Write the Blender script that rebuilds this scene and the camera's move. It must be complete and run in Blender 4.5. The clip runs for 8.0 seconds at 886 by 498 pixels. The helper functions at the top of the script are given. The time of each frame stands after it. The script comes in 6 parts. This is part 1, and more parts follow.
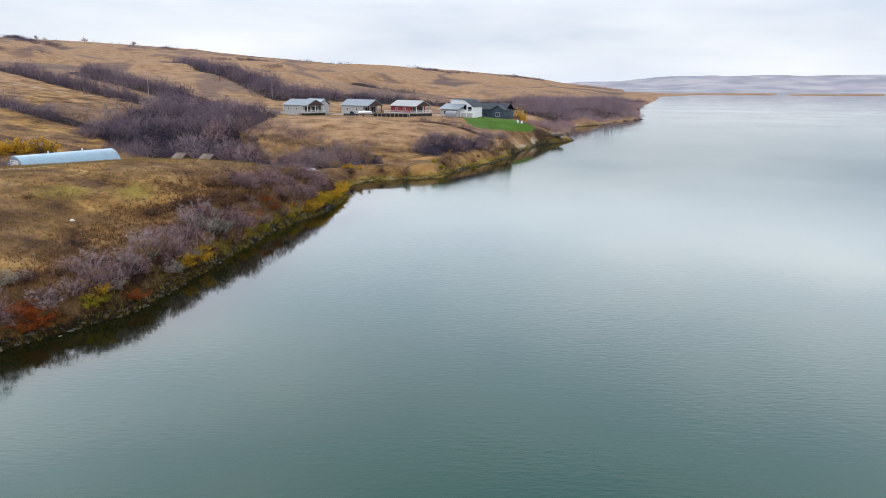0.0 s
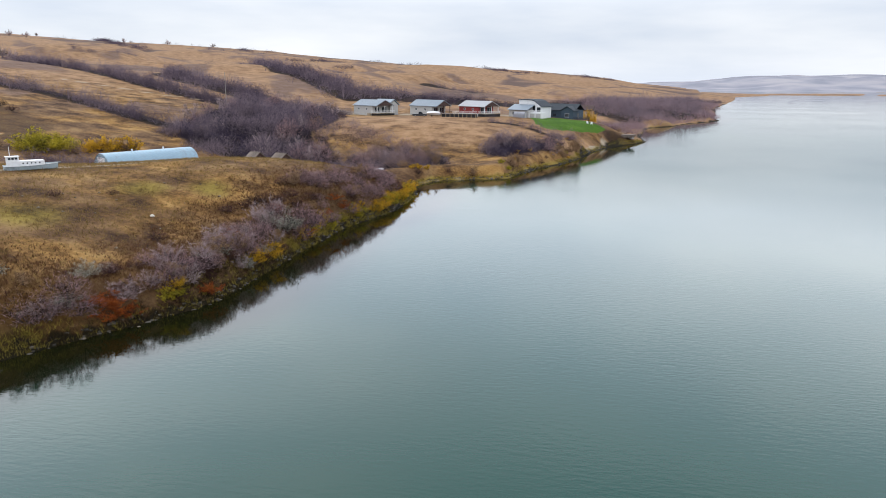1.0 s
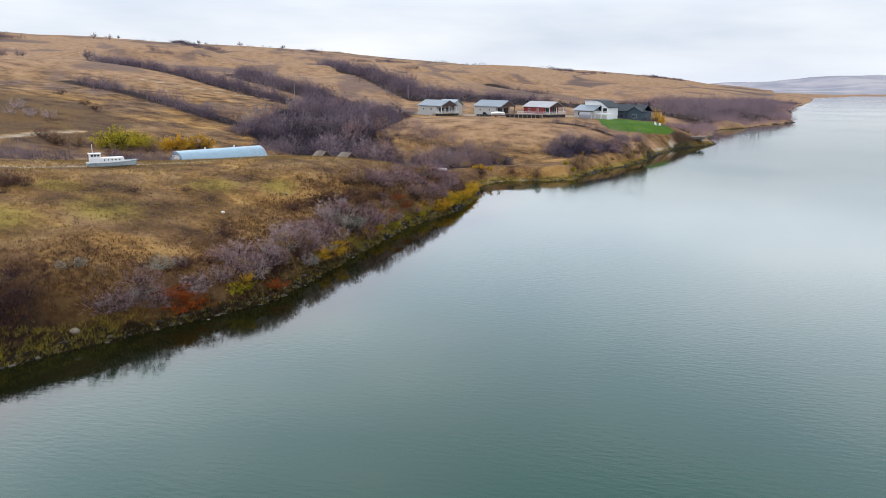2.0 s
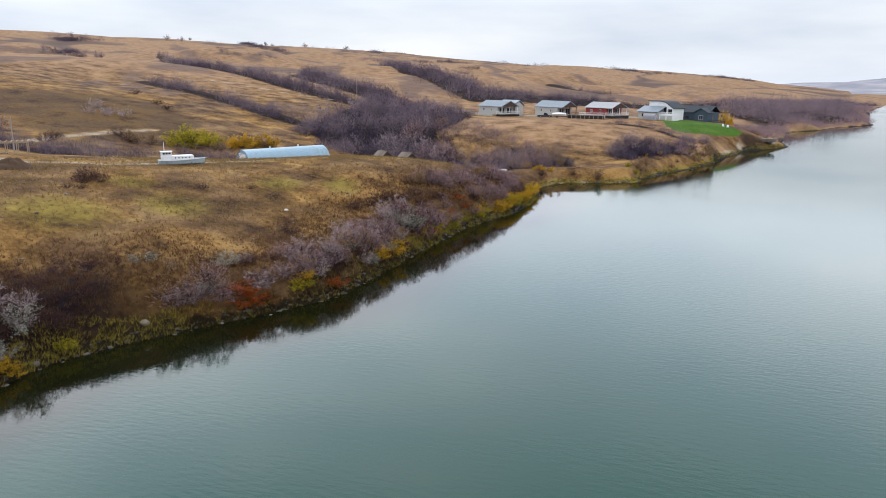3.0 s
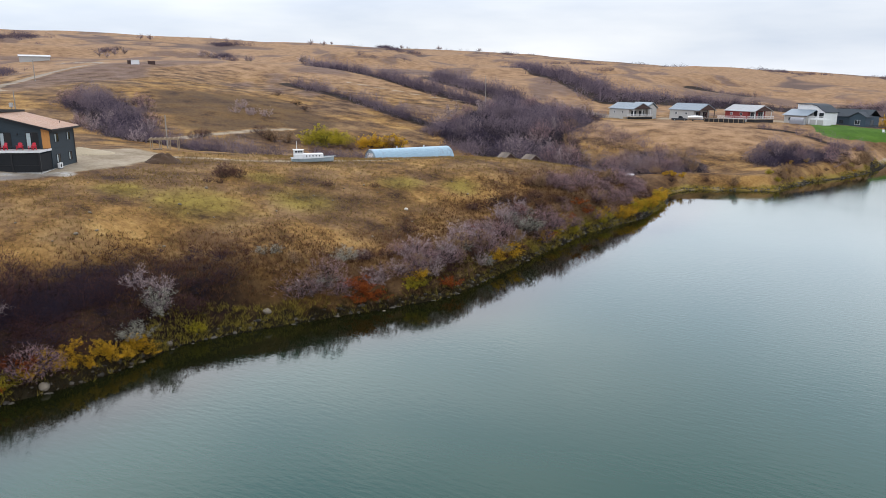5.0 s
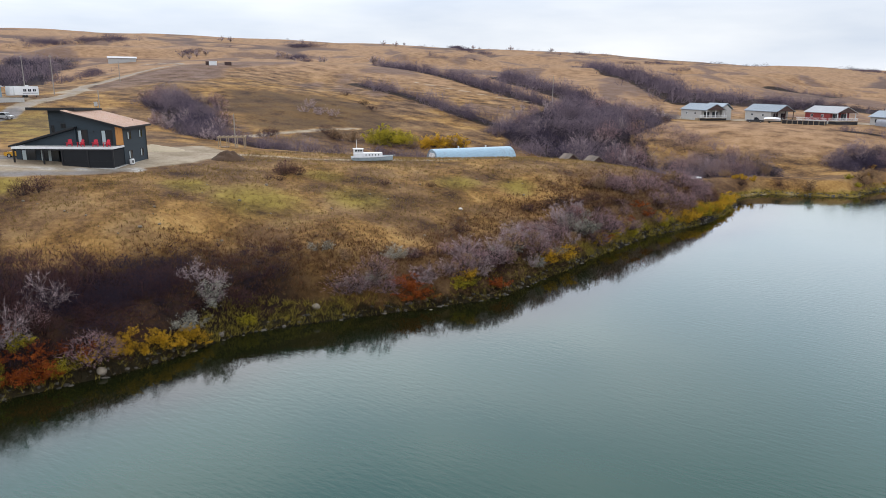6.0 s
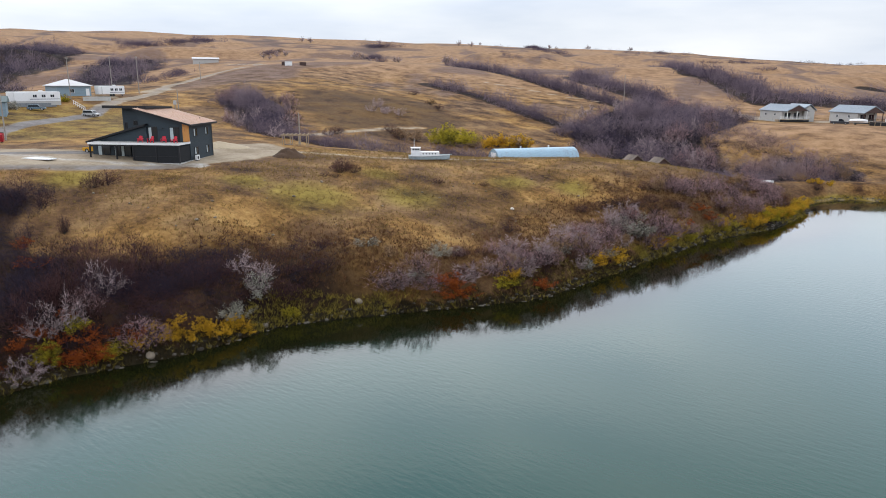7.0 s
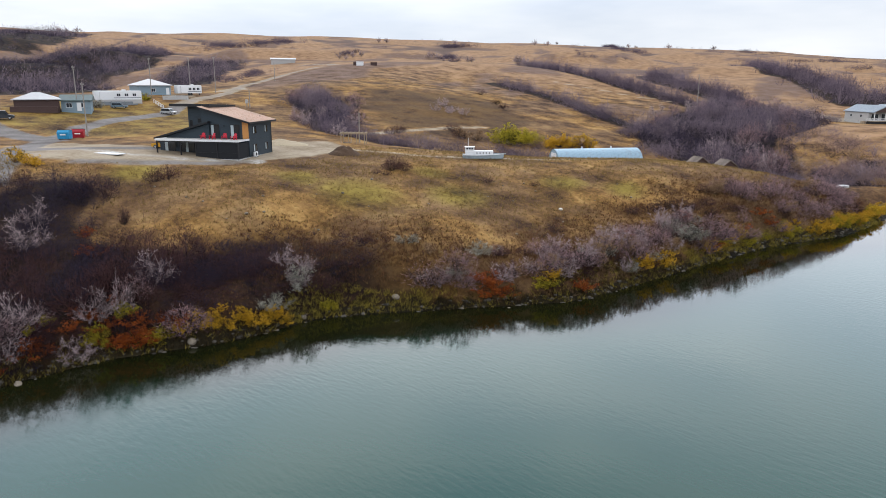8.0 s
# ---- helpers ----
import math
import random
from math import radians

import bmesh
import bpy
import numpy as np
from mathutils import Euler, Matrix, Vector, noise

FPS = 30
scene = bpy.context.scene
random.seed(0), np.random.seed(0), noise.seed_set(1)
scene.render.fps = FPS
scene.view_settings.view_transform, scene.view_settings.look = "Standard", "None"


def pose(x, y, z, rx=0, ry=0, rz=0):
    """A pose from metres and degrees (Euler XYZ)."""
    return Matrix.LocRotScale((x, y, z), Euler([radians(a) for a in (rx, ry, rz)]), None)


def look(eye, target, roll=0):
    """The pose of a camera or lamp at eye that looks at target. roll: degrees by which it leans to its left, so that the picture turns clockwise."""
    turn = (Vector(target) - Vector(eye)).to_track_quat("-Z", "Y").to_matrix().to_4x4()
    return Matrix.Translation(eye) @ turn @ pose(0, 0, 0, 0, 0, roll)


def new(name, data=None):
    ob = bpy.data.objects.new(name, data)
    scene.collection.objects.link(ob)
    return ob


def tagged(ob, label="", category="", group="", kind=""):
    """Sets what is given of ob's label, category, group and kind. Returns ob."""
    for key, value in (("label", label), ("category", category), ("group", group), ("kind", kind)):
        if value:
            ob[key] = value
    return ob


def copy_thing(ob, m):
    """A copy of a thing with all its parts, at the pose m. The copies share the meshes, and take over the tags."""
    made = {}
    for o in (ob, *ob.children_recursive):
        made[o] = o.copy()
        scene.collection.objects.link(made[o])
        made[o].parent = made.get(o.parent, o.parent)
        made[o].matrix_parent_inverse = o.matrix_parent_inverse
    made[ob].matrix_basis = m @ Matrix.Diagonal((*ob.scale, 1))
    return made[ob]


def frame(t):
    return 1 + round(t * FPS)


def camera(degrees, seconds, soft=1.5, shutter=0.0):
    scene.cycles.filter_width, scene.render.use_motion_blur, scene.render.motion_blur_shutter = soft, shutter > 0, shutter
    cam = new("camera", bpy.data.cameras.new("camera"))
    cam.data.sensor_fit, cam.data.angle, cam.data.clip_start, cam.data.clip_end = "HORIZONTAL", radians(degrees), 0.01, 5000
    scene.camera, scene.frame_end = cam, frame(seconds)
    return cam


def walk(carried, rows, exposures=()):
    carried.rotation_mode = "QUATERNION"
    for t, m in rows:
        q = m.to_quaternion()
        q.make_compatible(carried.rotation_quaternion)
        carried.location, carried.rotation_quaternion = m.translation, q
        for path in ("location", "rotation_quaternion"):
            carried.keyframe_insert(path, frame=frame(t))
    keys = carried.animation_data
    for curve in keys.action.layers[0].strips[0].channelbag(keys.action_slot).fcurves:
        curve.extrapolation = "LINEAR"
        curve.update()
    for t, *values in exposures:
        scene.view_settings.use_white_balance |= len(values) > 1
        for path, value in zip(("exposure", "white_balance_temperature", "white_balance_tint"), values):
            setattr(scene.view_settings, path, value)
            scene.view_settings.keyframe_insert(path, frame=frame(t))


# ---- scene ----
# camera: a drone over the lake that turns to its left and drifts
cam = camera(65.2, 8.0, soft=0.9)
# seconds, x, y, z, yaw, pitch, roll
FLIGHT = [
    (0, 0.000, 0.000, 24.258, 0.026, -13.599, 0.471),
    (0.5, 0.007, 0.149, 24.272, 2.815, -13.605, 0.428),
    (1, -0.035, 0.261, 24.282, 5.575, -13.608, 0.374),
    (1.5, -0.132, 0.345, 24.289, 8.275, -13.626, 0.370),
    (2, -0.269, 0.410, 24.292, 10.740, -13.616, 0.359),
    (2.5, -0.413, 0.474, 24.291, 13.170, -13.608, 0.342),
    (3, -0.520, 0.555, 24.287, 15.609, -13.606, 0.349),
    (3.5, -0.536, 0.674, 24.279, 18.123, -13.576, 0.329),
    (4, -0.410, 0.853, 24.268, 20.760, -13.544, 0.288),
    (4.5, -0.092, 1.111, 24.253, 23.455, -13.509, 0.277),
    (5, 0.457, 1.468, 24.235, 26.200, -13.514, 0.287),
    (5.5, 1.262, 1.940, 24.213, 29.042, -13.514, 0.281),
    (6, 2.327, 2.542, 24.187, 31.979, -13.511, 0.278),
    (6.5, 3.633, 3.279, 24.158, 35.022, -13.526, 0.296),
    (7, 5.127, 4.155, 24.126, 38.124, -13.545, 0.283),
    (7.5, 6.723, 5.164, 24.089, 41.227, -13.572, 0.273),
    (8, 8.291, 6.293, 24.049, 44.292, -13.583, 0.266),
]


def aimed(x, y, z, yaw, pitch, roll):
    """The camera's pose: yaw to the left from +y, pitch up, roll as in look()."""
    a, b = radians(yaw), radians(pitch)
    ahead = Vector((-math.sin(a) * math.cos(b), math.cos(a) * math.cos(b), math.sin(b)))
    return look((x, y, z), Vector((x, y, z)) + ahead, roll)


walk(cam, [(row[0], aimed(*row[1:])) for row in FLIGHT])


# ---- light: an overcast autumn day ----
world = bpy.data.worlds.new("overcast_sky")
scene.world = world
world.use_nodes = True
wn, wl = world.node_tree.nodes, world.node_tree.links
wn.clear()
SUN_HEIGHT, SUN_TURN = 49.0, 298.0
sky = wn.new("ShaderNodeTexSky")
sky.sky_type, sky.sun_disc = "NISHITA", False
sky.sun_elevation, sky.sun_rotation = radians(SUN_HEIGHT), radians(SUN_TURN)
clear = wn.new("ShaderNodeBackground")
clear.inputs["Strength"].default_value = 0.1
wl.new(sky.outputs["Color"], clear.inputs["Color"])
where = wn.new("ShaderNodeTexCoord")
squash = wn.new("ShaderNodeMapping")
squash.inputs["Scale"].default_value = (1.3, 1.3, 6.5)
billow = wn.new("ShaderNodeTexNoise")
billow.inputs["Scale"].default_value, billow.inputs["Detail"].default_value, billow.inputs["Roughness"].default_value = 1.9, 5.0, 0.5
tone = wn.new("ShaderNodeValToRGB")
tone.color_ramp.elements[0].position, tone.color_ramp.elements[0].color = 0.3, (0.65, 0.73, 0.87, 1)
tone.color_ramp.elements[1].position, tone.color_ramp.elements[1].color = 0.66, (0.97, 1.0, 1.055, 1)
cloud = wn.new("ShaderNodeBackground")
cloud.inputs["Strength"].default_value = 1.0
cover = wn.new("ShaderNodeMixShader")
cover.inputs[0].default_value = 0.9
wout = wn.new("ShaderNodeOutputWorld")
wl.new(where.outputs["Generated"], squash.inputs["Vector"])
wl.new(squash.outputs["Vector"], billow.inputs["Vector"])
wl.new(billow.outputs["Fac"], tone.inputs["Fac"])
# an overcast sky grows brighter from the horizon to the zenith
height_of = wn.new("ShaderNodeSeparateXYZ")
brighter = wn.new("ShaderNodeFloatCurve")
curve = brighter.mapping.curves[0]
for place, value in ((0.0, 0.405), (0.09, 0.37), (0.17, 0.79), (0.27, 0.98), (0.42, 0.88), (0.62, 0.62), (1.0, 0.58)):
    if place in (0.0, 1.0):
        curve.points[0 if place == 0.0 else -1].location = (place, value)
    else:
        curve.points.new(place, value)
brighter.mapping.update()
double = wn.new("ShaderNodeMath")
double.operation = "MULTIPLY"
double.inputs[1].default_value = 3.0
graded = wn.new("ShaderNodeVectorMath")
graded.operation = "SCALE"
wl.new(where.outputs["Generated"], height_of.inputs[0])
wl.new(height_of.outputs["Z"], brighter.inputs["Value"])
wl.new(tone.outputs["Color"], graded.inputs[0])
wl.new(brighter.outputs[0], double.inputs[0])
# the cloud is thinner and brighter round the hidden sun
aside = wn.new("ShaderNodeVectorMath")
aside.operation = "DOT_PRODUCT"
aside.inputs[1].default_value = (math.sin(radians(SUN_TURN)) * math.cos(radians(SUN_HEIGHT)), math.cos(radians(SUN_TURN)) * math.cos(radians(SUN_HEIGHT)), math.sin(radians(SUN_HEIGHT)))
wl.new(where.outputs["Generated"], aside.inputs[0])
thinner = wn.new("ShaderNodeMapRange")
thinner.interpolation_type = "SMOOTHSTEP"
thinner.inputs["From Min"].default_value, thinner.inputs["From Max"].default_value = 0.6, 1.0
thinner.inputs["To Min"].default_value, thinner.inputs["To Max"].default_value = 0.94, 1.4
wl.new(aside.outputs["Value"], thinner.inputs["Value"])
veiled = wn.new("ShaderNodeMath")
veiled.operation = "MULTIPLY"
wl.new(double.outputs[0], veiled.inputs[0])
wl.new(thinner.outputs[0], veiled.inputs[1])
wl.new(veiled.outputs[0], graded.inputs["Scale"])
wl.new(graded.outputs[0], cloud.inputs["Color"])
wl.new(clear.outputs[0], cover.inputs[1])
wl.new(cloud.outputs[0], cover.inputs[2])
wl.new(cover.outputs[0], wout.inputs["Surface"])

sun = new("sun", bpy.data.lights.new("sun", "SUN"))
sun.data.energy, sun.data.angle, sun.data.color = 0.5, radians(14), (1.0, 0.95, 0.88)
az, el = radians(SUN_TURN), radians(SUN_HEIGHT)
sun.matrix_world = look((math.sin(az) * math.cos(el) * 300, math.cos(az) * math.cos(el) * 300, math.sin(el) * 300), (0, 0, 0))
scene.view_settings.exposure = 0.0


# ---- materials ----
def rgb(r, g, b):
    return (r, g, b, 1.0)


def surface(name, base, rough=0.7, metal=0.0, grain=3.0, vary=0.25, second=None, bump=0.0, island=0.0, each=0.0, stretch=(1, 1, 1), spec=0.3, leafy=0.0):
    """A plain surface with stains at two scales, optional tone change per piece (island) or per object (each), and fine relief."""
    m = bpy.data.materials.new(name)
    m.use_nodes = True
    n, k = m.node_tree.nodes, m.node_tree.links
    b = n["Principled BSDF"]
    b.inputs["Roughness"].default_value, b.inputs["Metallic"].default_value = rough, metal
    b.inputs["Specular IOR Level"].default_value = spec
    pos = n.new("ShaderNodeTexCoord")
    fit_in = n.new("ShaderNodeMapping")
    fit_in.inputs["Scale"].default_value = stretch
    k.new(pos.outputs["Object"], fit_in.inputs["Vector"])
    fine, wide = n.new("ShaderNodeTexNoise"), n.new("ShaderNodeTexNoise")
    fine.inputs["Scale"].default_value, fine.inputs["Detail"].default_value = grain, 4
    wide.inputs["Scale"].default_value, wide.inputs["Detail"].default_value = grain * 0.17, 3
    k.new(fit_in.outputs[0], fine.inputs["Vector"])
    k.new(fit_in.outputs[0], wide.inputs["Vector"])
    both = n.new("ShaderNodeMath")
    both.operation = "ADD"
    k.new(fine.outputs["Fac"], both.inputs[0])
    k.new(wide.outputs["Fac"], both.inputs[1])
    last = both.outputs[0]
    for amount, node, socket in ((island, "ShaderNodeNewGeometry", "Random Per Island"), (each, "ShaderNodeObjectInfo", "Random")):
        if amount:
            source = n.new(node)
            add = n.new("ShaderNodeMath")
            add.operation = "MULTIPLY_ADD"
            k.new(source.outputs[socket], add.inputs[0])
            add.inputs[1].default_value = amount
            k.new(last, add.inputs[2])
            shift = n.new("ShaderNodeMath")
            shift.operation = "SUBTRACT"
            k.new(add.outputs[0], shift.inputs[0])
            shift.inputs[1].default_value = amount / 2
            last = shift.outputs[0]
    mix = n.new("ShaderNodeValToRGB")
    second = second or tuple(c * (1 - vary) for c in base)
    bright = tuple(min(1.0, c * (1 + vary * 0.6)) for c in base)
    e = mix.color_ramp.elements
    e[0].position, e[0].color = 0.7, rgb(*second)
    e[1].position, e[1].color = 1.3, rgb(*bright)
    mid = e.new(1.0)
    mid.color = rgb(*base)
    scale = n.new("ShaderNodeMapRange")
    scale.inputs["From Min"].default_value, scale.inputs["From Max"].default_value = 0.55, 1.45
    k.new(last, scale.inputs["Value"])
    e[0].position, e[1].position, e[2].position = 0.1, 0.5, 0.9
    k.new(scale.outputs[0], mix.inputs["Fac"])
    k.new(mix.outputs["Color"], b.inputs["Base Color"])
    if bump:
        rise = n.new("ShaderNodeBump")
        rise.inputs["Strength"].default_value, rise.inputs["Distance"].default_value = bump, 0.02
        k.new(fine.outputs["Fac"], rise.inputs["Height"])
        k.new(rise.outputs["Normal"], b.inputs["Normal"])
    if leafy:
        # thin leaves and twigs let some light through
        through_it, both_sides = n.new("ShaderNodeBsdfTranslucent"), n.new("ShaderNodeMixShader")
        both_sides.inputs[0].default_value = leafy
        k.new(mix.outputs["Color"], through_it.inputs["Color"])
        k.new(b.outputs[0], both_sides.inputs[1])
        k.new(through_it.outputs[0], both_sides.inputs[2])
        k.new(both_sides.outputs[0], n["Material Output"].inputs["Surface"])
    return m


def growth(name, base, rough=0.9, **more):
    """A surface for twigs, leaves and grass."""
    return surface(name, base, rough, leafy=0.42, spec=0.1, **more)


def glass_dark(name):
    m = bpy.data.materials.new(name)
    m.use_nodes = True
    b = m.node_tree.nodes["Principled BSDF"]
    b.inputs["Base Color"].default_value = rgb(0.02, 0.025, 0.03)
    b.inputs["Roughness"].default_value, b.inputs["IOR"].default_value = 0.04, 1.5
    return m


def ground_material():
    """Dry prairie grass; the mesh says where it is greener, scrubby, bare earth, mown lawn or tinted with haze."""
    m = bpy.data.materials.new("prairie")
    m.use_nodes = True
    n, k = m.node_tree.nodes, m.node_tree.links
    b = n["Principled BSDF"]
    b.inputs["Roughness"].default_value, b.inputs["Specular IOR Level"].default_value = 0.95, 0.1
    pos = n.new("ShaderNodeNewGeometry")

    def noise_at(scale, detail=5, rough=0.6):
        t = n.new("ShaderNodeTexNoise")
        t.inputs["Scale"].default_value, t.inputs["Detail"].default_value, t.inputs["Roughness"].default_value = scale, detail, rough
        k.new(pos.outputs["Position"], t.inputs["Vector"])
        return t.outputs["Fac"]

    def tones(fac, *stops):
        r = n.new("ShaderNodeValToRGB")
        e = r.color_ramp.elements
        e[0].position, e[0].color = stops[0][0], rgb(*stops[0][1])
        e[1].position, e[1].color = stops[-1][0], rgb(*stops[-1][1])
        for at_, c in stops[1:-1]:
            e.new(at_).color = rgb(*c)
        k.new(fac, r.inputs["Fac"])
        return r.outputs["Color"]

    def mixed(fac, a, c):
        x = n.new("ShaderNodeMix")
        x.data_type = "RGBA"
        k.new(fac, x.inputs["Factor"])
        k.new(a, x.inputs["A"])
        k.new(c, x.inputs["B"])
        return x.outputs["Result"]

    def zone(channel, rough_noise, soft=0.25):
        """A zone whose edge is broken up by noise."""
        a = n.new("ShaderNodeAttribute")
        a.attribute_name = channel
        s = n.new("ShaderNodeMath")
        s.operation = "MULTIPLY_ADD"
        k.new(rough_noise, s.inputs[0])
        s.inputs[1].default_value = 0.7
        k.new(a.outputs["Fac"], s.inputs[2])
        r = n.new("ShaderNodeMapRange")
        r.interpolation_type = "SMOOTHSTEP"
        r.inputs["From Min"].default_value, r.inputs["From Max"].default_value = 0.85 - soft, 0.85 + soft
        k.new(s.outputs[0], r.inputs["Value"])
        return r.outputs[0]

    fine, patch, broad = noise_at(1.7, 8, 0.72), noise_at(0.16, 6, 0.62), noise_at(0.05, 5, 0.6)
    both = n.new("ShaderNodeMath")
    both.operation = "MULTIPLY_ADD"
    k.new(fine, both.inputs[0])
    both.inputs[1].default_value = 0.34
    half = n.new("ShaderNodeMath")
    half.operation = "MULTIPLY"
    k.new(patch, half.inputs[0])
    half.inputs[1].default_value = 0.66
    k.new(half.outputs[0], both.inputs[2])
    grass = tones(both.outputs[0], (0.38, (0.044, 0.021, 0.008)), (0.46, (0.139, 0.072, 0.021)), (0.55, (0.259, 0.143, 0.046)), (0.63, (0.344, 0.214, 0.077)))
    brown = tones(both.outputs[0], (0.38, (0.031, 0.015, 0.009)), (0.5, (0.114, 0.062, 0.028)), (0.63, (0.227, 0.138, 0.062)))
    green = tones(both.outputs[0], (0.38, (0.049, 0.036, 0.008)), (0.5, (0.147, 0.104, 0.020)), (0.64, (0.248, 0.180, 0.041)))
    # dark brown scrub litter, with the shade between shrubs mixed into the colour
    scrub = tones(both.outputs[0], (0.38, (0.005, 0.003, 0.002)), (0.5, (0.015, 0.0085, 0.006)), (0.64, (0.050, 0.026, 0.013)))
    dirt = tones(both.outputs[0], (0.36, (0.164, 0.123, 0.079)), (0.5, (0.262, 0.208, 0.145)), (0.66, (0.352, 0.297, 0.224)))
    gravel = tones(both.outputs[0], (0.36, (0.089, 0.078, 0.072)), (0.5, (0.146, 0.132, 0.125)), (0.66, (0.216, 0.196, 0.186)))
    lawn = tones(both.outputs[0], (0.36, (0.028, 0.066, 0.006)), (0.5, (0.047, 0.102, 0.009)), (0.66, (0.075, 0.135, 0.016)))
    mud = tones(both.outputs[0], (0.36, (0.005, 0.004, 0.002)), (0.5, (0.013, 0.010, 0.005)), (0.66, (0.032, 0.025, 0.013)))
    # dry tan hill grass, lightened and made rosier to stand for haze
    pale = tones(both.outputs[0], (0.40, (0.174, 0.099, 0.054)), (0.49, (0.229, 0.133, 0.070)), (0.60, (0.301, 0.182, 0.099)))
    heath = tones(both.outputs[0], (0.38, (0.058, 0.035, 0.030)), (0.5, (0.111, 0.069, 0.055)), (0.64, (0.174, 0.115, 0.085)))
    chalk = tones(both.outputs[0], (0.36, (0.17, 0.14, 0.105)), (0.5, (0.30, 0.275, 0.24)), (0.64, (0.52, 0.51, 0.48)))
    # grey-lilac far shore: distance haze put into the ground colour
    haze_tint = tones(noise_at(0.008, 3, 0.5), (0.36, (0.205, 0.208, 0.24)), (0.5, (0.262, 0.256, 0.285)), (0.62, (0.32, 0.305, 0.318)))
    spread = n.new("ShaderNodeMapRange")
    spread.inputs["From Min"].default_value, spread.inputs["From Max"].default_value = 0.44, 0.56
    k.new(broad, spread.inputs["Value"])
    c = mixed(spread.outputs[0], grass, brown)
    for channel, colour in (("pale", pale), ("heath", heath), ("green", green), ("scrub", scrub), ("dirt", dirt), ("gravel", gravel), ("chalk", chalk), ("lawn", lawn), ("haze_tint", haze_tint), ("mud", mud)):
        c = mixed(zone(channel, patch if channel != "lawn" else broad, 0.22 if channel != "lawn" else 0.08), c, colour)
    k.new(c, b.inputs["Base Color"])
    rise = n.new("ShaderNodeBump")
    rise.inputs["Strength"].default_value, rise.inputs["Distance"].default_value = 0.8, 0.24
    k.new(both.outputs[0], rise.inputs["Height"])
    k.new(rise.outputs["Normal"], b.inputs["Normal"])
    return m


def water_material():
    """Green lake water: silt gives the body colour, the gloss mirrors sky and bank, the shallows are browner, and
    darkened to deepen the mirrored bank.
    """
    m = bpy.data.materials.new("lake_water")
    m.use_nodes = True
    n, k = m.node_tree.nodes, m.node_tree.links
    b = n["Principled BSDF"]
    b.inputs["Roughness"].default_value, b.inputs["IOR"].default_value = 0.03, 1.34
    pos = n.new("ShaderNodeNewGeometry")
    drift = n.new("ShaderNodeTexNoise")
    drift.inputs["Scale"].default_value, drift.inputs["Detail"].default_value = 0.012, 3
    k.new(pos.outputs["Position"], drift.inputs["Vector"])
    body = n.new("ShaderNodeValToRGB")
    body.color_ramp.elements[0].position, body.color_ramp.elements[0].color = 0.35, rgb(0.0005, 0.037, 0.027)
    body.color_ramp.elements[1].position, body.color_ramp.elements[1].color = 0.65, rgb(0.001, 0.044, 0.033)
    k.new(drift.outputs["Fac"], body.inputs["Fac"])
    shallow = n.new("ShaderNodeAttribute")
    shallow.attribute_name = "shallow"
    mix = n.new("ShaderNodeMix")
    mix.data_type = "RGBA"
    k.new(shallow.outputs["Fac"], mix.inputs["Factor"])
    k.new(body.outputs["Color"], mix.inputs["A"])
    mix.inputs["B"].default_value = rgb(0.0060, 0.0066, 0.0016)
    k.new(mix.outputs["Result"], b.inputs["Base Color"])
    turn = n.new("ShaderNodeMapping")
    turn.inputs["Rotation"].default_value = (0, 0, radians(28))
    turn.inputs["Scale"].default_value = (0.55, 1.7, 1)
    k.new(pos.outputs["Position"], turn.inputs["Vector"])
    ripple, calm = n.new("ShaderNodeTexNoise"), n.new("ShaderNodeTexNoise")
    ripple.inputs["Scale"].default_value, ripple.inputs["Detail"].default_value, ripple.inputs["Roughness"].default_value = 1.5, 3, 0.55
    calm.inputs["Scale"].default_value, calm.inputs["Detail"].default_value = 0.018, 3
    k.new(turn.outputs[0], ripple.inputs["Vector"])
    k.new(pos.outputs["Position"], calm.inputs["Vector"])
    strength = n.new("ShaderNodeMapRange")
    strength.inputs["From Min"].default_value, strength.inputs["From Max"].default_value = 0.35, 0.65
    strength.inputs["To Min"].default_value, strength.inputs["To Max"].default_value = 0.09, 0.38
    k.new(calm.outputs["Fac"], strength.inputs["Value"])
    rise = n.new("ShaderNodeBump")
    rise.inputs["Distance"].default_value = 0.05
    lee = n.new("ShaderNodeMapRange")
    lee.inputs["To Min"].default_value, lee.inputs["To Max"].default_value = 1.0, 0.3
    k.new(shallow.outputs["Fac"], lee.inputs["Value"])
    calmed = n.new("ShaderNodeMath")
    calmed.operation = "MULTIPLY"
    k.new(strength.outputs[0], calmed.inputs[0])
    k.new(lee.outputs[0], calmed.inputs[1])
    k.new(calmed.outputs[0], rise.inputs["Strength"])
    k.new(ripple.outputs["Fac"], rise.inputs["Height"])
    k.new(rise.outputs["Normal"], b.inputs["Normal"])
    return m


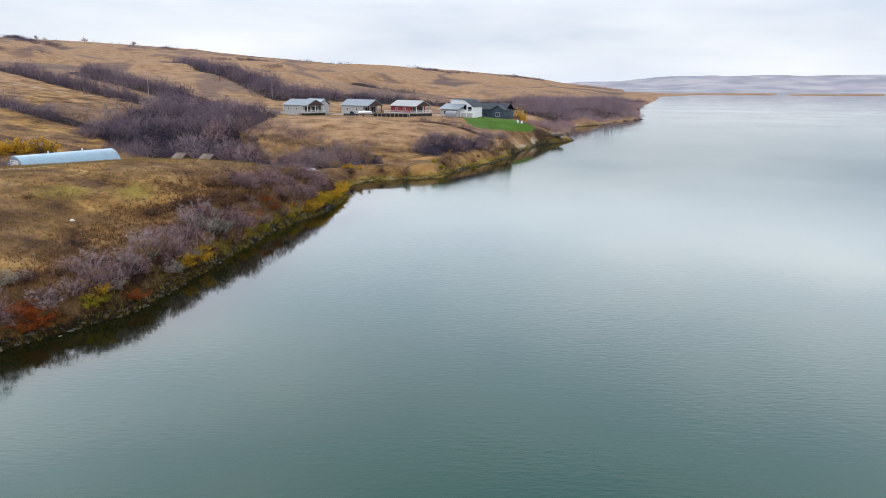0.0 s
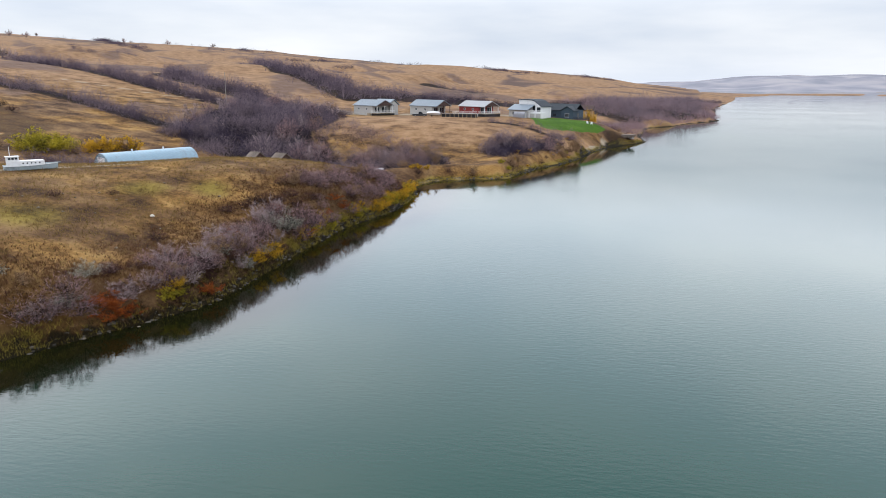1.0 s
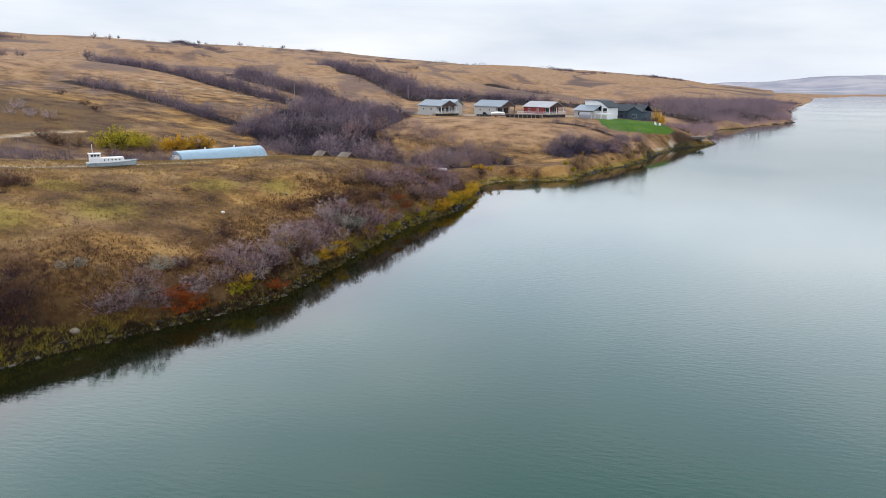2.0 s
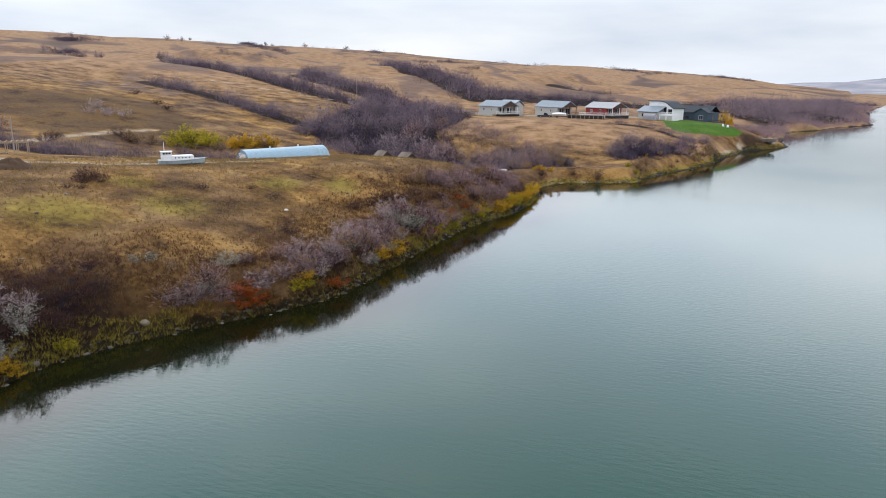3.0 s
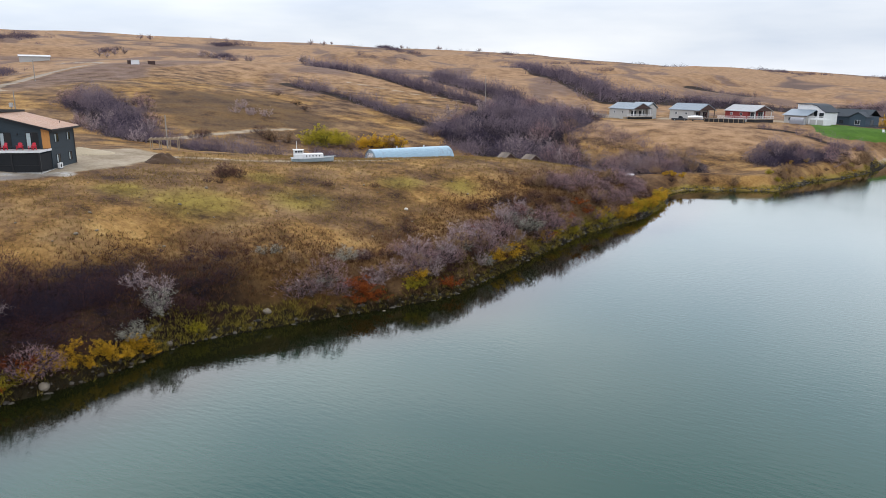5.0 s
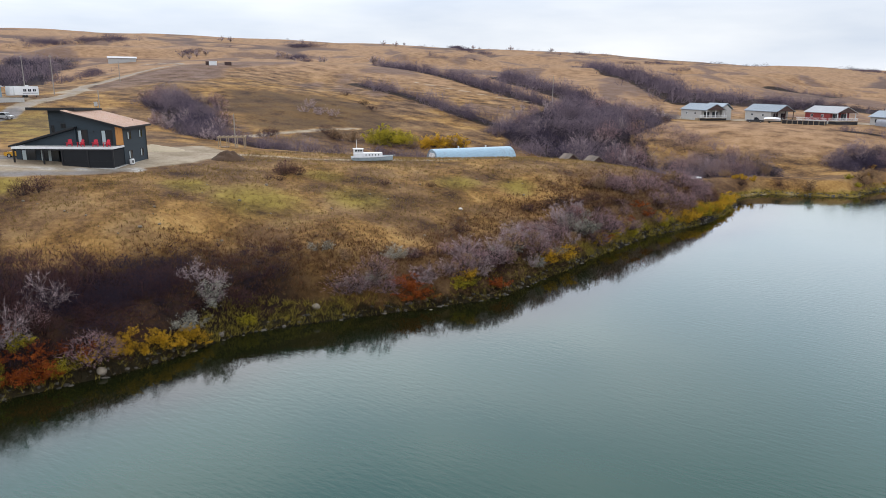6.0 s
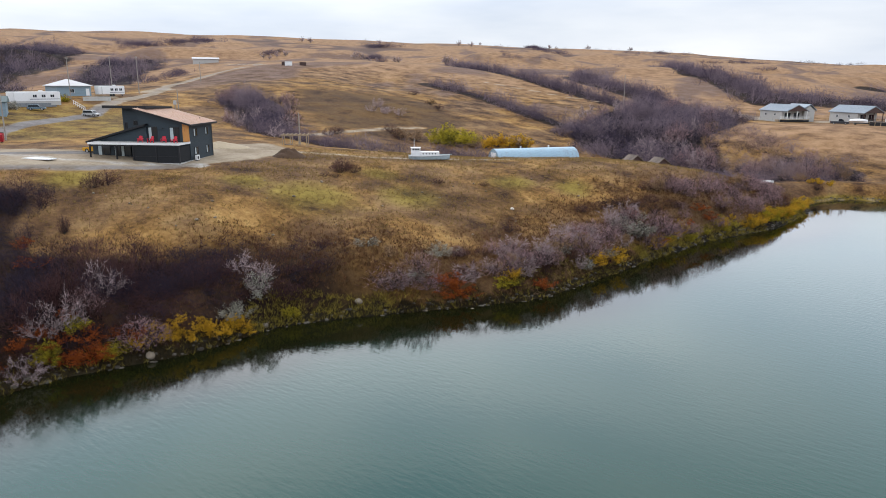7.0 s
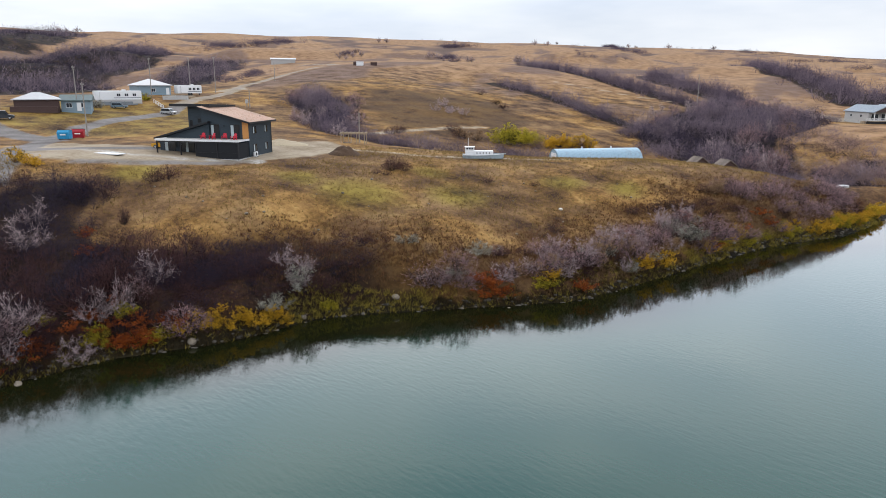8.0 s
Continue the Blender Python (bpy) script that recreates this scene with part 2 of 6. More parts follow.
# ---- the lie of the land: shorelines and spot heights, metres above the lake ----
WEST_SHORE = [
    (-58, -400), (-55, -60), (-53.4, 0), (-53.2, 18.3), (-53.0, 22.5), (-52.9, 27), (-51.2, 31.5), (-50.2, 33.8), (-49.4, 36.2), (-48.9, 39), (-49.0, 44.8),
    (-48, 48), (-44.5, 53.7), (-41, 58.5), (-37.5, 63.4), (-34.1, 68.8), (-32.7, 72.5), (-32.1, 78), (-31.1, 86), (-30.3, 92.5), (-29.7, 99),
    (-29, 104.5), (-28.3, 112), (-26, 118.8), (-23.7, 125.2), (-21.8, 134), (-20.7, 145), (-21.2, 154), (-22.8, 159.5), (-21.3, 167), (-17.6, 172.8),
    (-9, 175.6), (-0.8, 179), (2.8, 189.5), (7.8, 201.5), (14.5, 212), (21.2, 228), (27.8, 251), (37, 275), (50.5, 291.7), (56, 301), (57, 322),
    (70, 382), (78, 400), (94, 418), (108, 443), (135, 479), (143, 520), (190, 697), (230, 810), (300, 1010),
    (400, 1330), (520, 1495), (380, 1560), (360, 1900), (480, 2400), (600, 3400), (650, 4900), (-4900, 4900), (-4900, -4900), (-58, -4900)]
EAST_SHORE = [(350, 4900), (390, 2750), (560, 2380), (760, 2310), (980, 2240), (1206, 2210), (1700, 1900), (1800, 900), (1500, 0), (1300, -1500), (1200, -4900), (4900, -4900), (4900, 4900)]
MARSHES = [
    [(302, 1228), (384, 1330), (528, 1525), (555, 1632), (531, 1839), (507, 1976)],
    [(533, 1566), (760, 1624), (873, 1859), (592, 1741)],
    [(760, 1578), (873, 1606), (1003, 1615), (1166, 1877), (836, 1729)],
]
BENCH = [
    (-89.3, 57, 12.3), (-96.8, 45, 13.2), (-104, 40, 13.6), (-113, 37, 13.6), (-94, 70, 12.3), (-103, 92, 12.2), (-83.6, 84.5, 11.7),
    (-75.4, 99.6, 10.6), (-66.9, 107.9, 10.2), (-54.2, 119.3, 10.3), (-42.3, 130.4, 9.1), (-34.9, 136.7, 7.4), (-28.4, 144.3, 4.4),
    (-24.8, 149.5, 2), (-48.8, 89.6, 6), (-51.1, 61.4, 6), (-62.5, 54.3, 7), (-39.1, 106.1, 6), (-60, 81.3, 7.8), (-32.5, 116.6, 4.7),
    (-65, 50.3, 8.6), (-69.2, 52.8, 9.8), (-74, 37, 7.4), (-60, 33, 3.4), (-78, 10, 8), (-110, -20, 14), (-80, -100, 10), (-85, 50, 11.8)]
VALLEY = [
    (-95.2, 151.6, 4.4), (-74, 157.5, 4.8), (-56.4, 156.2, 5), (-68.2, 183.8, 3.6), (-94.9, 227, 8.2), (-53.1, 194, 3.4), (-41.8, 181.3, 2),
    (-106.4, 158.6, 7.1), (-31, 164, 2), (-47.2, 234.4, 9.6), (-29.7, 239.3, 10.4), (-14, 181, 0.9), (-40.2, 202.2, 3), (-3.3, 226.1, 6.1),
    (-60.7, 300, 10.2), (-35.2, 282, 11), (-15, 285.7, 10.9), (4.7, 291, 10.3), (20.5, 300.4, 9.6), (20.2, 262.3, 6), (27.3, 244.6, 3.6), (32, 286, 8.5), (37.5, 286, 6.6), (31, 274, 5.3), (25, 290, 9.1),
    (87, 411, 4.5), (126.6, 504.4, 3), (185, 675, 2.5), (-59, 395.6, 15.3), (-100, 438.8, 21.6), (-28, 829.5, 19.2), (62.7, 697, 15.4)]
HILLS = [
    (-134.8, 51.3, 13.1), (-132, 43, 13.1), (-152.7, 61, 12.7), (-182, 60.5, 16.4), (-199, 85, 17.6), (-216.6, 103.6, 19.7), (-184.7, 94, 15.2),
    (-227, 130.6, 20.1), (-251.6, 156, 22.5), (-285, 197, 27.8), (-311.4, 246.7, 33), (-395, 267, 35.7), (-134.3, 107.8, 12.5), (-205, 171.7, 23.3),
    (-389, 142.6, 18), (-598.6, 239, 44.4), (-459, 234, 33), (-111, 113, 9.8), (-142, 138.4, 12.6), (-149, 200.5, 15.4), (-205.6, 230.7, 23),
    (-281.6, 310, 35), (-662, 443, 56), (-390, 581.6, 48), (-137.5, 301, 17.5), (-277, 380, 34.6), (-115, 223, 10.6), (-258.5, 223.6, 31.7),
    (-160, 500, 30), (-200, 580, 36.5), (-220, -100, 22)]
SKYLINE = [
    (-1150, 321, 94), (-1261, 596.5, 106), (-1165, 1236, 112), (79, 1598, 41), (-787, 1277, 93), (-669, 1453, 92), (-495, 1626, 80),
    (-278, 1880, 64), (22, 2200, 57), (222, 2490, 48), (500, 2958, 14), (205, 1282, 21), (262, 1273, 15), (310, 1262, 9), (392, 2325, 22), (440, 2290, 13), (490, 2462, 8), (-700, -500, 70), (-1500, -1500, 110), (-3000, 500, 120), (-2500, 3000, 120), (-500, 4000, 70)]


def value_noise(x, y, seed=0):
    """Smooth noise of -1 to 1 over a grid of unit cells."""
    x, y = np.asarray(x, float), np.asarray(y, float)
    i, j = np.floor(x), np.floor(y)
    u, v = x - i, y - j
    u, v = u * u * u * (u * (6 * u - 15) + 10), v * v * v * (v * (6 * v - 15) + 10)

    def lattice(a, b):
        h = np.sin(a * 127.1 + b * 311.7 + seed * 74.7) * 43758.5453
        return (h - np.floor(h)) * 2 - 1

    low = lattice(i, j) * (1 - u) + lattice(i + 1, j) * u
    high = lattice(i, j + 1) * (1 - u) + lattice(i + 1, j + 1) * u
    return low * (1 - v) + high * v


def fbm(x, y, octaves=4, seed=0):
    total, size = 0.0, 1.0
    for n in range(octaves):
        total = total + size * value_noise(x * 2**n + 13.7 * n, y * 2**n - 7.3 * n, seed + n)
        size *= 0.5
    return total / 1.9


def ramp(low, high, v):
    k = np.clip((v - low) / (high - low), 0, 1)
    return k * k * (3 - 2 * k)


def signed_distance(x, y, ring):
    """Metres to the edge of a closed outline, positive inside."""
    pts = np.array(ring, float)
    near, inside = np.full(x.shape, 1e9), np.zeros(x.shape, bool)
    for (ax, ay), (bx, by) in zip(pts, np.roll(pts, -1, 0)):
        ex, ey = bx - ax, by - ay
        k = np.clip(((x - ax) * ex + (y - ay) * ey) / (ex * ex + ey * ey), 0, 1)
        near = np.minimum(near, np.hypot(x - ax - k * ex, y - ay - k * ey))
        if ay != by:
            inside ^= ((ay > y) != (by > y)) & (x < ex * (y - ay) / (by - ay) + ax)
    return np.where(inside, near, -near)


def polar(x, y):
    """Bearing and stretched distance from the drone's first place, in which the land is about equally detailed everywhere."""
    return np.arctan2(-(x + 1e-9), y), np.log(np.hypot(x, y) + 5)


SPOTS = np.array(BENCH + VALLEY + HILLS + SKYLINE + [(x, y, 0.0) for x, y in WEST_SHORE[:52]], float)
SPOT_B, SPOT_R = polar(SPOTS[:, 0], SPOTS[:, 1])


def kernel(b, r):
    return np.sqrt((b[:, None] - SPOT_B) ** 2 + (r[:, None] - SPOT_R) ** 2 + 0.03**2)


def folds(x, y):
    """Rounded hills with sharper hollows between them, about -0.5 to 1."""
    b, r = polar(x, y)
    return 2.4 * np.abs(fbm(b * 7 + 0.9 * r, r * 4.5, 2, 3)) - 0.5


def relief(x, y, west):
    """The rise and fall of the land between the spot heights."""
    far = np.hypot(x, y)
    return ramp(40, 160, west) * (ramp(380, 620, far) * far * (0.003 + 0.013 * ramp(1150, 650, far)) * folds(x, y) + ramp(220, 330, far) * 2.2 * fbm(x / 75, y / 75, 2, 8))


SPOT_MEAN = 15.0
SPOT_WEIGHTS = np.linalg.solve(kernel(SPOT_B, SPOT_R) - 2e-3 * np.eye(len(SPOTS)), SPOTS[:, 2] - SPOT_MEAN - relief(SPOTS[:, 0], SPOTS[:, 1], signed_distance(SPOTS[:, 0], SPOTS[:, 1], WEST_SHORE)))


def ground_heights(x, y):
    """Height of the land or lake bed for arrays of places."""
    x, y = np.asarray(x, float), np.asarray(y, float)
    b, r = polar(x, y)
    far = np.hypot(x, y)
    z = np.concatenate([kernel(bb, rr) @ SPOT_WEIGHTS for bb, rr in zip(np.array_split(b, 1 + len(b) // 20000), np.array_split(r, 1 + len(r) // 20000))]) + SPOT_MEAN
    z = z + relief(x, y, signed_distance(x, y, WEST_SHORE))
    z = z + 0.16 * fbm(x / 7, y / 7, 3, 5) + 0.25 * fbm(x / 21, y / 21, 2, 6)
    # the bank is cut back unevenly by the waves
    west = signed_distance(x, y, WEST_SHORE) + 0.4 * fbm(x / 5, y / 5, 3, 11) * ramp(900, 200, far)
    east, bar = signed_distance(x, y, EAST_SHORE), np.max([signed_distance(x, y, ring) for ring in MARSHES], axis=0)
    # a low cut at the waterline and a steep foot under the bench
    steep = ramp(8, 30, y) * ramp(150, 118, y)
    land = (0.45 + 0.1 * fbm(x / 3, y / 3, 2, 12)) * ramp(0, 0.8, west) * (1 - ramp(3, 14, west)) + np.maximum(z, 0.15) * ramp(-1.5, 4.5, west)
    land = land + 1.9 * ramp(158, 170, y) * ramp(250, 225, y) * ramp(1.2, 4, west) * (1 - ramp(6, 18, west))
    land = land + 1.25 * steep * ramp(0.2, 3.2, west) * (1 - ramp(4.5, 12, west))
    land = np.where(east > 0, 1 + (31 + 56 * ramp(3700, 2000, y)) * ramp(40, 700, east + 150 * fbm(x / 300, y / 300, 4, 21)) * (0.93 + 0.2 * np.abs(fbm(x / 260, y / 300, 3, 22))), land)
    land = np.where(bar > 0, 0.9 + 0.5 * fbm(x / 30, y / 30, 2, 23), land)
    edge = np.maximum(np.maximum(west, east), bar)
    return np.where(edge > 0, land, np.maximum(-5.0, 0.2 * edge - 0.05))


def ground(x, y):
    return float(ground_heights(np.array([x]), np.array([y]))[0])


# ---- zones on the ground ----
def polyline_distance(x, y, pts):
    near = np.full(np.shape(x), 1e9)
    for (ax, ay), (bx, by) in zip(pts[:-1], pts[1:]):
        ex, ey = bx - ax, by - ay
        k = np.clip(((x - ax) * ex + (y - ay) * ey) / (ex * ex + ey * ey + 1e-9), 0, 1)
        near = np.minimum(near, np.hypot(x - ax - k * ex, y - ay - k * ey))
    return near


HOUSE_PAD = [(-101, 35), (-93, 43), (-87, 51), (-84.5, 60), (-86, 73), (-91, 86), (-106, 90), (-107, 76), (-108, 58), (-126, 47), (-122, 36)]
ROADS = [
    ([(-92, 28), (-112, 36), (-134, 48), (-160, 62), (-172, 76), (-184, 94), (-192, 100)], 2.2),
    ([(-192, 100), (-200, 108), (-213, 127), (-250, 157), (-264, 182), (-285, 214), (-292, 235), (-318, 250), (-350, 252)], 2.4),
    ([(-134, 48), (-150, 46), (-168, 44), (-190, 40)], 3.5),
    ([(-112, 40), (-106, 52), (-104, 60)], 2.5)]
TRACKS = [
    ([(-91, 84), (-82, 92), (-77, 100), (-68, 111), (-62, 122)], 1.0),
    ([(-126, 112), (-131, 133), (-132, 152), (-129, 163)], 1.3),
    ([(-190, 285), (-150, 288), (-126, 290), (-100, 300)], 1.2),
    ([(-96, 302), (-70, 306), (-45, 300), (-25, 302), (0, 305)], 4.0)]
FAR_YARDS = [(-66, 296, 7), (-42, 290, 6), (-22, 290, 6), (-3, 296, 6), (-228, 138, 6), (-212, 110, 5)]
LAWN = [(7, 290), (16, 293), (25, 291), (32, 286.5), (37.5, 285.5), (34, 278), (31, 274), (25, 268), (19, 264), (12, 259), (8, 266)]
SAND_PATH = [(36, 276), (35, 269), (29, 258), (25, 250)]
GREEN_BENCH = [(-47, 104, 6), (-88, 44, 7), (-66, 66, 11), (-60, 80, 9), (-75, 62, 6), (-55, 98, 7), (-70, 84, 6)]


# thickets: outlines, and hedges: lines with half-width, shrub height and spacing
THICKETS = [
    [(-104, 204), (-113, 240), (-116, 262), (-110, 286), (-92, 304), (-76, 296), (-66, 272), (-61, 250), (-64, 228), (-52, 205), (-41, 180), (-44, 170), (-58, 170), (-78, 180), (-92, 190)],
    [(-190, 134), (-157, 117), (-132, 104), (-124, 106), (-126, 114), (-149, 135), (-176, 151), (-194, 152)],
    [(-88, 24), (-93, 33), (-91, 38), (-84, 41), (-80, 38), (-77, 35), (-72, 34.5), (-66, 40), (-61, 45), (-57, 47.5), (-54.2, 46), (-53.6, 40), (-54, 30), (-53.4, 20), (-53, 4), (-72, -6), (-90, 8)],
    [(-46, 184), (-34, 172), (-24, 183), (-16, 183), (-16, 202), (-30, 212), (-44, 214)],
    [(-11, 208), (-2, 197), (9, 212), (19, 232), (17, 240), (5, 231), (-6, 224)],
    [(-36, 128), (-31, 130), (-26.5, 138), (-25, 148), (-29, 143), (-33, 135)]]
FAR_WOODS = [
    [(58, 402), (70, 393), (90, 421), (104, 448), (130, 484), (138, 523), (184, 698), (224, 811), (270, 930), (200, 900), (120, 690), (60, 560), (20, 470), (30, 430)],
    [(-246, 58), (-400, 84), (-535, 128), (-600, 174), (-678, 249), (-716, 301), (-672, 328), (-452, 207), (-405, 158), (-262, 112), (-250, 80)],
    [(-810, 185), (-995, 260), (-994, 371), (-731, 249), (-615, 180), (-590, 135)],
    [(-433, 206), (-558, 287), (-436, 268), (-342, 198), (-267, 156), (-262, 145), (-300, 143), (-342, 150)],
    [(-120, 415), (-78, 362), (-55, 364), (-25, 380), (0, 400), (30, 420), (20, 440), (-20, 425), (-80, 420)]]
HEDGES = [
    ([(-272, 372), (-240, 352), (-211, 336), (-177, 318), (-150, 304), (-118, 284)], 7.5, 5.4, 2.5),
    ([(-185, 372), (-165, 352), (-140, 336), (-118, 318), (-104, 300)], 11.0, 5.6, 2.8),
    ([(-196, 250), (-171, 242), (-148, 235), (-126, 223), (-110, 219)], 5.0, 4.2, 2.1),
    ([(-208, 580), (-180, 520), (-150, 470), (-118, 432), (-95, 390), (-78, 365)], 13.0, 7.0, 3.4),
    ([(-64, 530), (-40, 548), (-18, 575)], 8.0, 4.0, 4.0),
    ([(-134, 110), (-118, 112), (-106, 114), (-98, 119), (-92, 125), (-86, 133)], 4.0, 3.0, 1.5),
    ([(-10, 256), (-3, 256), (3, 255), (10, 251), (17, 244), (23, 242)], 2.3, 3.0, 1.35),
    ([(-31, 150), (-36, 158), (-42, 166)], 3.0, 2.6, 1.7)]


def zones(x, y, z):
    far = np.hypot(x, y)
    west = signed_distance(x, y, WEST_SHORE)
    rough = fbm(x / 5, y / 5, 3, 31)
    out = {}
    dirt = np.maximum(0, ramp(-1.5, 2.5, signed_distance(x, y, HOUSE_PAD) + 1.5 * rough)) * 0.8
    gravel = np.zeros_like(x)
    for n, (pts, half) in enumerate(ROADS):
        gravel = np.maximum(gravel, (0.45 if n == 1 else 0.75) * ramp(half + 1.6, half - 0.8, polyline_distance(x, y, pts) + 0.5 * rough))
    for pts, half in TRACKS + ROADS[1:2]:
        dirt = np.maximum(dirt, 0.7 * ramp(half + 1.2, half - 0.4, polyline_distance(x, y, pts)))
    for cx, cy, size in FAR_YARDS:
        dirt = np.maximum(dirt, 0.75 * ramp(size * 1.5, size * 0.6, np.hypot(x - cx, y - cy) + 2 * rough))
    dirt = np.maximum(dirt, 0.9 * ramp(1.9, 0.8, polyline_distance(x, y, SAND_PATH)))
    # shore strip of sand in the cove
    dirt = np.maximum(dirt, 0.5 * ramp(1.7, 0.5, west) * ramp(160, 166, y) * ramp(182, 176, y) * (west > 0))
    gravel = np.maximum(gravel, 0.62 * ramp(3.5, 0.5, polyline_distance(x, y, [(-97, 40), (-92, 47), (-88, 55), (-87, 60)])))
    out["dirt"], out["gravel"] = dirt, gravel
    out["lawn"] = ramp(-1, 1, signed_distance(x, y, LAWN)) * 0.9
    green = np.zeros_like(x)
    for cx, cy, size in GREEN_BENCH:
        green = np.maximum(green, ramp(size * 1.4, 0, np.hypot(x - cx, y - cy)) * 0.66)
    green = np.maximum(green, ramp(3.6, 1.0, west) * 0.6 * (1 - 0.7 * ramp(56, 61, y) * ramp(98, 90, y)))
    green = np.maximum(green, ramp(60, 20, np.hypot(x + 172, y - 78)) * 0.5)
    out["green"] = green * ramp(700, 300, far)
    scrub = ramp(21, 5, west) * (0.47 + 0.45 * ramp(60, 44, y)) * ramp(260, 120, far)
    out["heath"] = 0.6 * ramp(-0.05, 0.35, fbm(x / 34 + 0.4 * y / 34, y / 60, 4, 41) + 0.5 * fbm(x / 150, y / 150, 2, 42)) * ramp(190, 300, far) * ramp(18, 45, np.hypot((x + 30) / 2.2, (y - 255)))
    out["chalk"] = 0.6 * ramp(2.4, 0.4, polyline_distance(x, y, [(-108, 44), (-98, 48.5), (-93.5, 53), (-89, 58.5), (-86.5, 62)]) + 1.4 * rough)
    # the whole east shore takes the haze colour
    out["haze_tint"] = np.where(signed_distance(x, y, EAST_SHORE) > 0, 0.95, 0.0)
    # ground beneath thickets, woods and hedges is painted dark as their shade
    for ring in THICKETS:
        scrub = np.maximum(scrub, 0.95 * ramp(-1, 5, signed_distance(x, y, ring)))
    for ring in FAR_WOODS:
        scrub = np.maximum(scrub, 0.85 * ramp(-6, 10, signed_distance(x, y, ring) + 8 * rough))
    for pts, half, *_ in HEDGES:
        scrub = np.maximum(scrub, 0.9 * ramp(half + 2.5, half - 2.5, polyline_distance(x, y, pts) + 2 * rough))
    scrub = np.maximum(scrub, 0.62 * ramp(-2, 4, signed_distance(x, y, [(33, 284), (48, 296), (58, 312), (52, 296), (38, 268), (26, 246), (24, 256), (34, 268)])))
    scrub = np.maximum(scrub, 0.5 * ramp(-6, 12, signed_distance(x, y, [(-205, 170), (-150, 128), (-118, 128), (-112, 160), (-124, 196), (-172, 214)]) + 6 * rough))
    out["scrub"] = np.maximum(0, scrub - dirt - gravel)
    out["mud"] = np.where((west < 1.0) & (far < 900), 0.85, 0.0) * np.where(signed_distance(x, y, EAST_SHORE) > 0, 0, 1) * np.where((y > 160) & (y < 182) & (west > 0), 0, 1)
    hollow = ramp(-0.15, -0.5, folds(x, y)) * ramp(330, 520, far) * ramp(30, 60, west)
    out["scrub"] = np.maximum(out["scrub"], 0.42 * hollow)
    out["heath"] = np.maximum(out["heath"], 0.75 * hollow)
    # paler with distance, as painted haze; the knoll's dry grass is pale too
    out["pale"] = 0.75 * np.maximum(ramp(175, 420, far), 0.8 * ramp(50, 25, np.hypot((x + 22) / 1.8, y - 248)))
    return out


# ---- the ground: one sheet from under the lake to the horizon ----
def sheet(name, bearings, radii, height, material, channels):
    """A fan of quads round the drone's first place."""
    b, r = np.meshgrid(np.radians(bearings), radii, indexing="ij")
    x, y = (-np.sin(b) * r).ravel(), (np.cos(b) * r).ravel()
    z = height(x, y)
    nb, nr = b.shape
    i, j = np.meshgrid(np.arange(nb), np.arange(nr - 1), indexing="ij")
    ahead = (i + 1) % nb
    quads = np.stack([i * nr + j, i * nr + j + 1, ahead * nr + j + 1, ahead * nr + j], -1).reshape(-1, 4)[:, ::-1]
    mesh = bpy.data.meshes.new(name)
    mesh.from_pydata(np.c_[x, y, z], [], quads.tolist())
    mesh.polygons.foreach_set("use_smooth", np.ones(len(quads), bool))
    for channel, values in channels(x, y, z).items():
        mesh.attributes.new(channel, "FLOAT", "POINT").data.foreach_set("value", values.astype(np.float32))
    mesh.materials.append(material)
    return new(name, mesh)


SEEN = np.arange(-34, 79.01, 0.40)
ROUND = np.concatenate([SEEN, np.arange(82, 326, 6.0)])
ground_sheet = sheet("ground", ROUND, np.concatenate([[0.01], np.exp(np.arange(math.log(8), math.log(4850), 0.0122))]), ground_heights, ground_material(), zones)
tagged(ground_sheet, "rolling dry prairie grassland with tracks, bare yards and scrub", "ground", kind="structure")


def shallows(x, y, z):
    edge = signed_distance(x, y, WEST_SHORE)
    # brown shallows, carried 6 m out to paint the mirrored bank darker
    return {"shallow": 0.98 * np.exp(-((np.minimum(edge + 6, 0) / 4.2) ** 2))}


lake = sheet("water", np.arange(0, 360, 1.25), np.concatenate([[0.01], np.exp(np.arange(math.log(2.0), math.log(4850), 0.05))]), lambda x, y: np.zeros_like(x), water_material(), shallows)
tagged(lake, "calm green lake water with fine ripples mirroring the bank", "lake", kind="structure")


# ---- helpers for things and their parts ----
def thing(name, label, category, m, group="", kind=""):
    ob = new(name)
    ob.matrix_basis = m
    return tagged(ob, label, category, group, kind)


def part(name, bm, material, parent, label="", smooth=False):
    """Links a bmesh, or a finished mesh, as one mesh object under a thing or a part."""
    if isinstance(bm, bmesh.types.BMesh):
        mesh = bpy.data.meshes.new(name)
        bmesh.ops.recalc_face_normals(bm, faces=bm.faces)
        bm.to_mesh(mesh)
        bm.free()
        mesh.materials.append(material)
        if smooth:
            mesh.polygons.foreach_set("use_smooth", np.ones(len(mesh.polygons), bool))
    else:
        mesh = bm
    ob = new(name, mesh)
    ob.parent = parent
    if label:
        tagged(ob, label)
    return ob


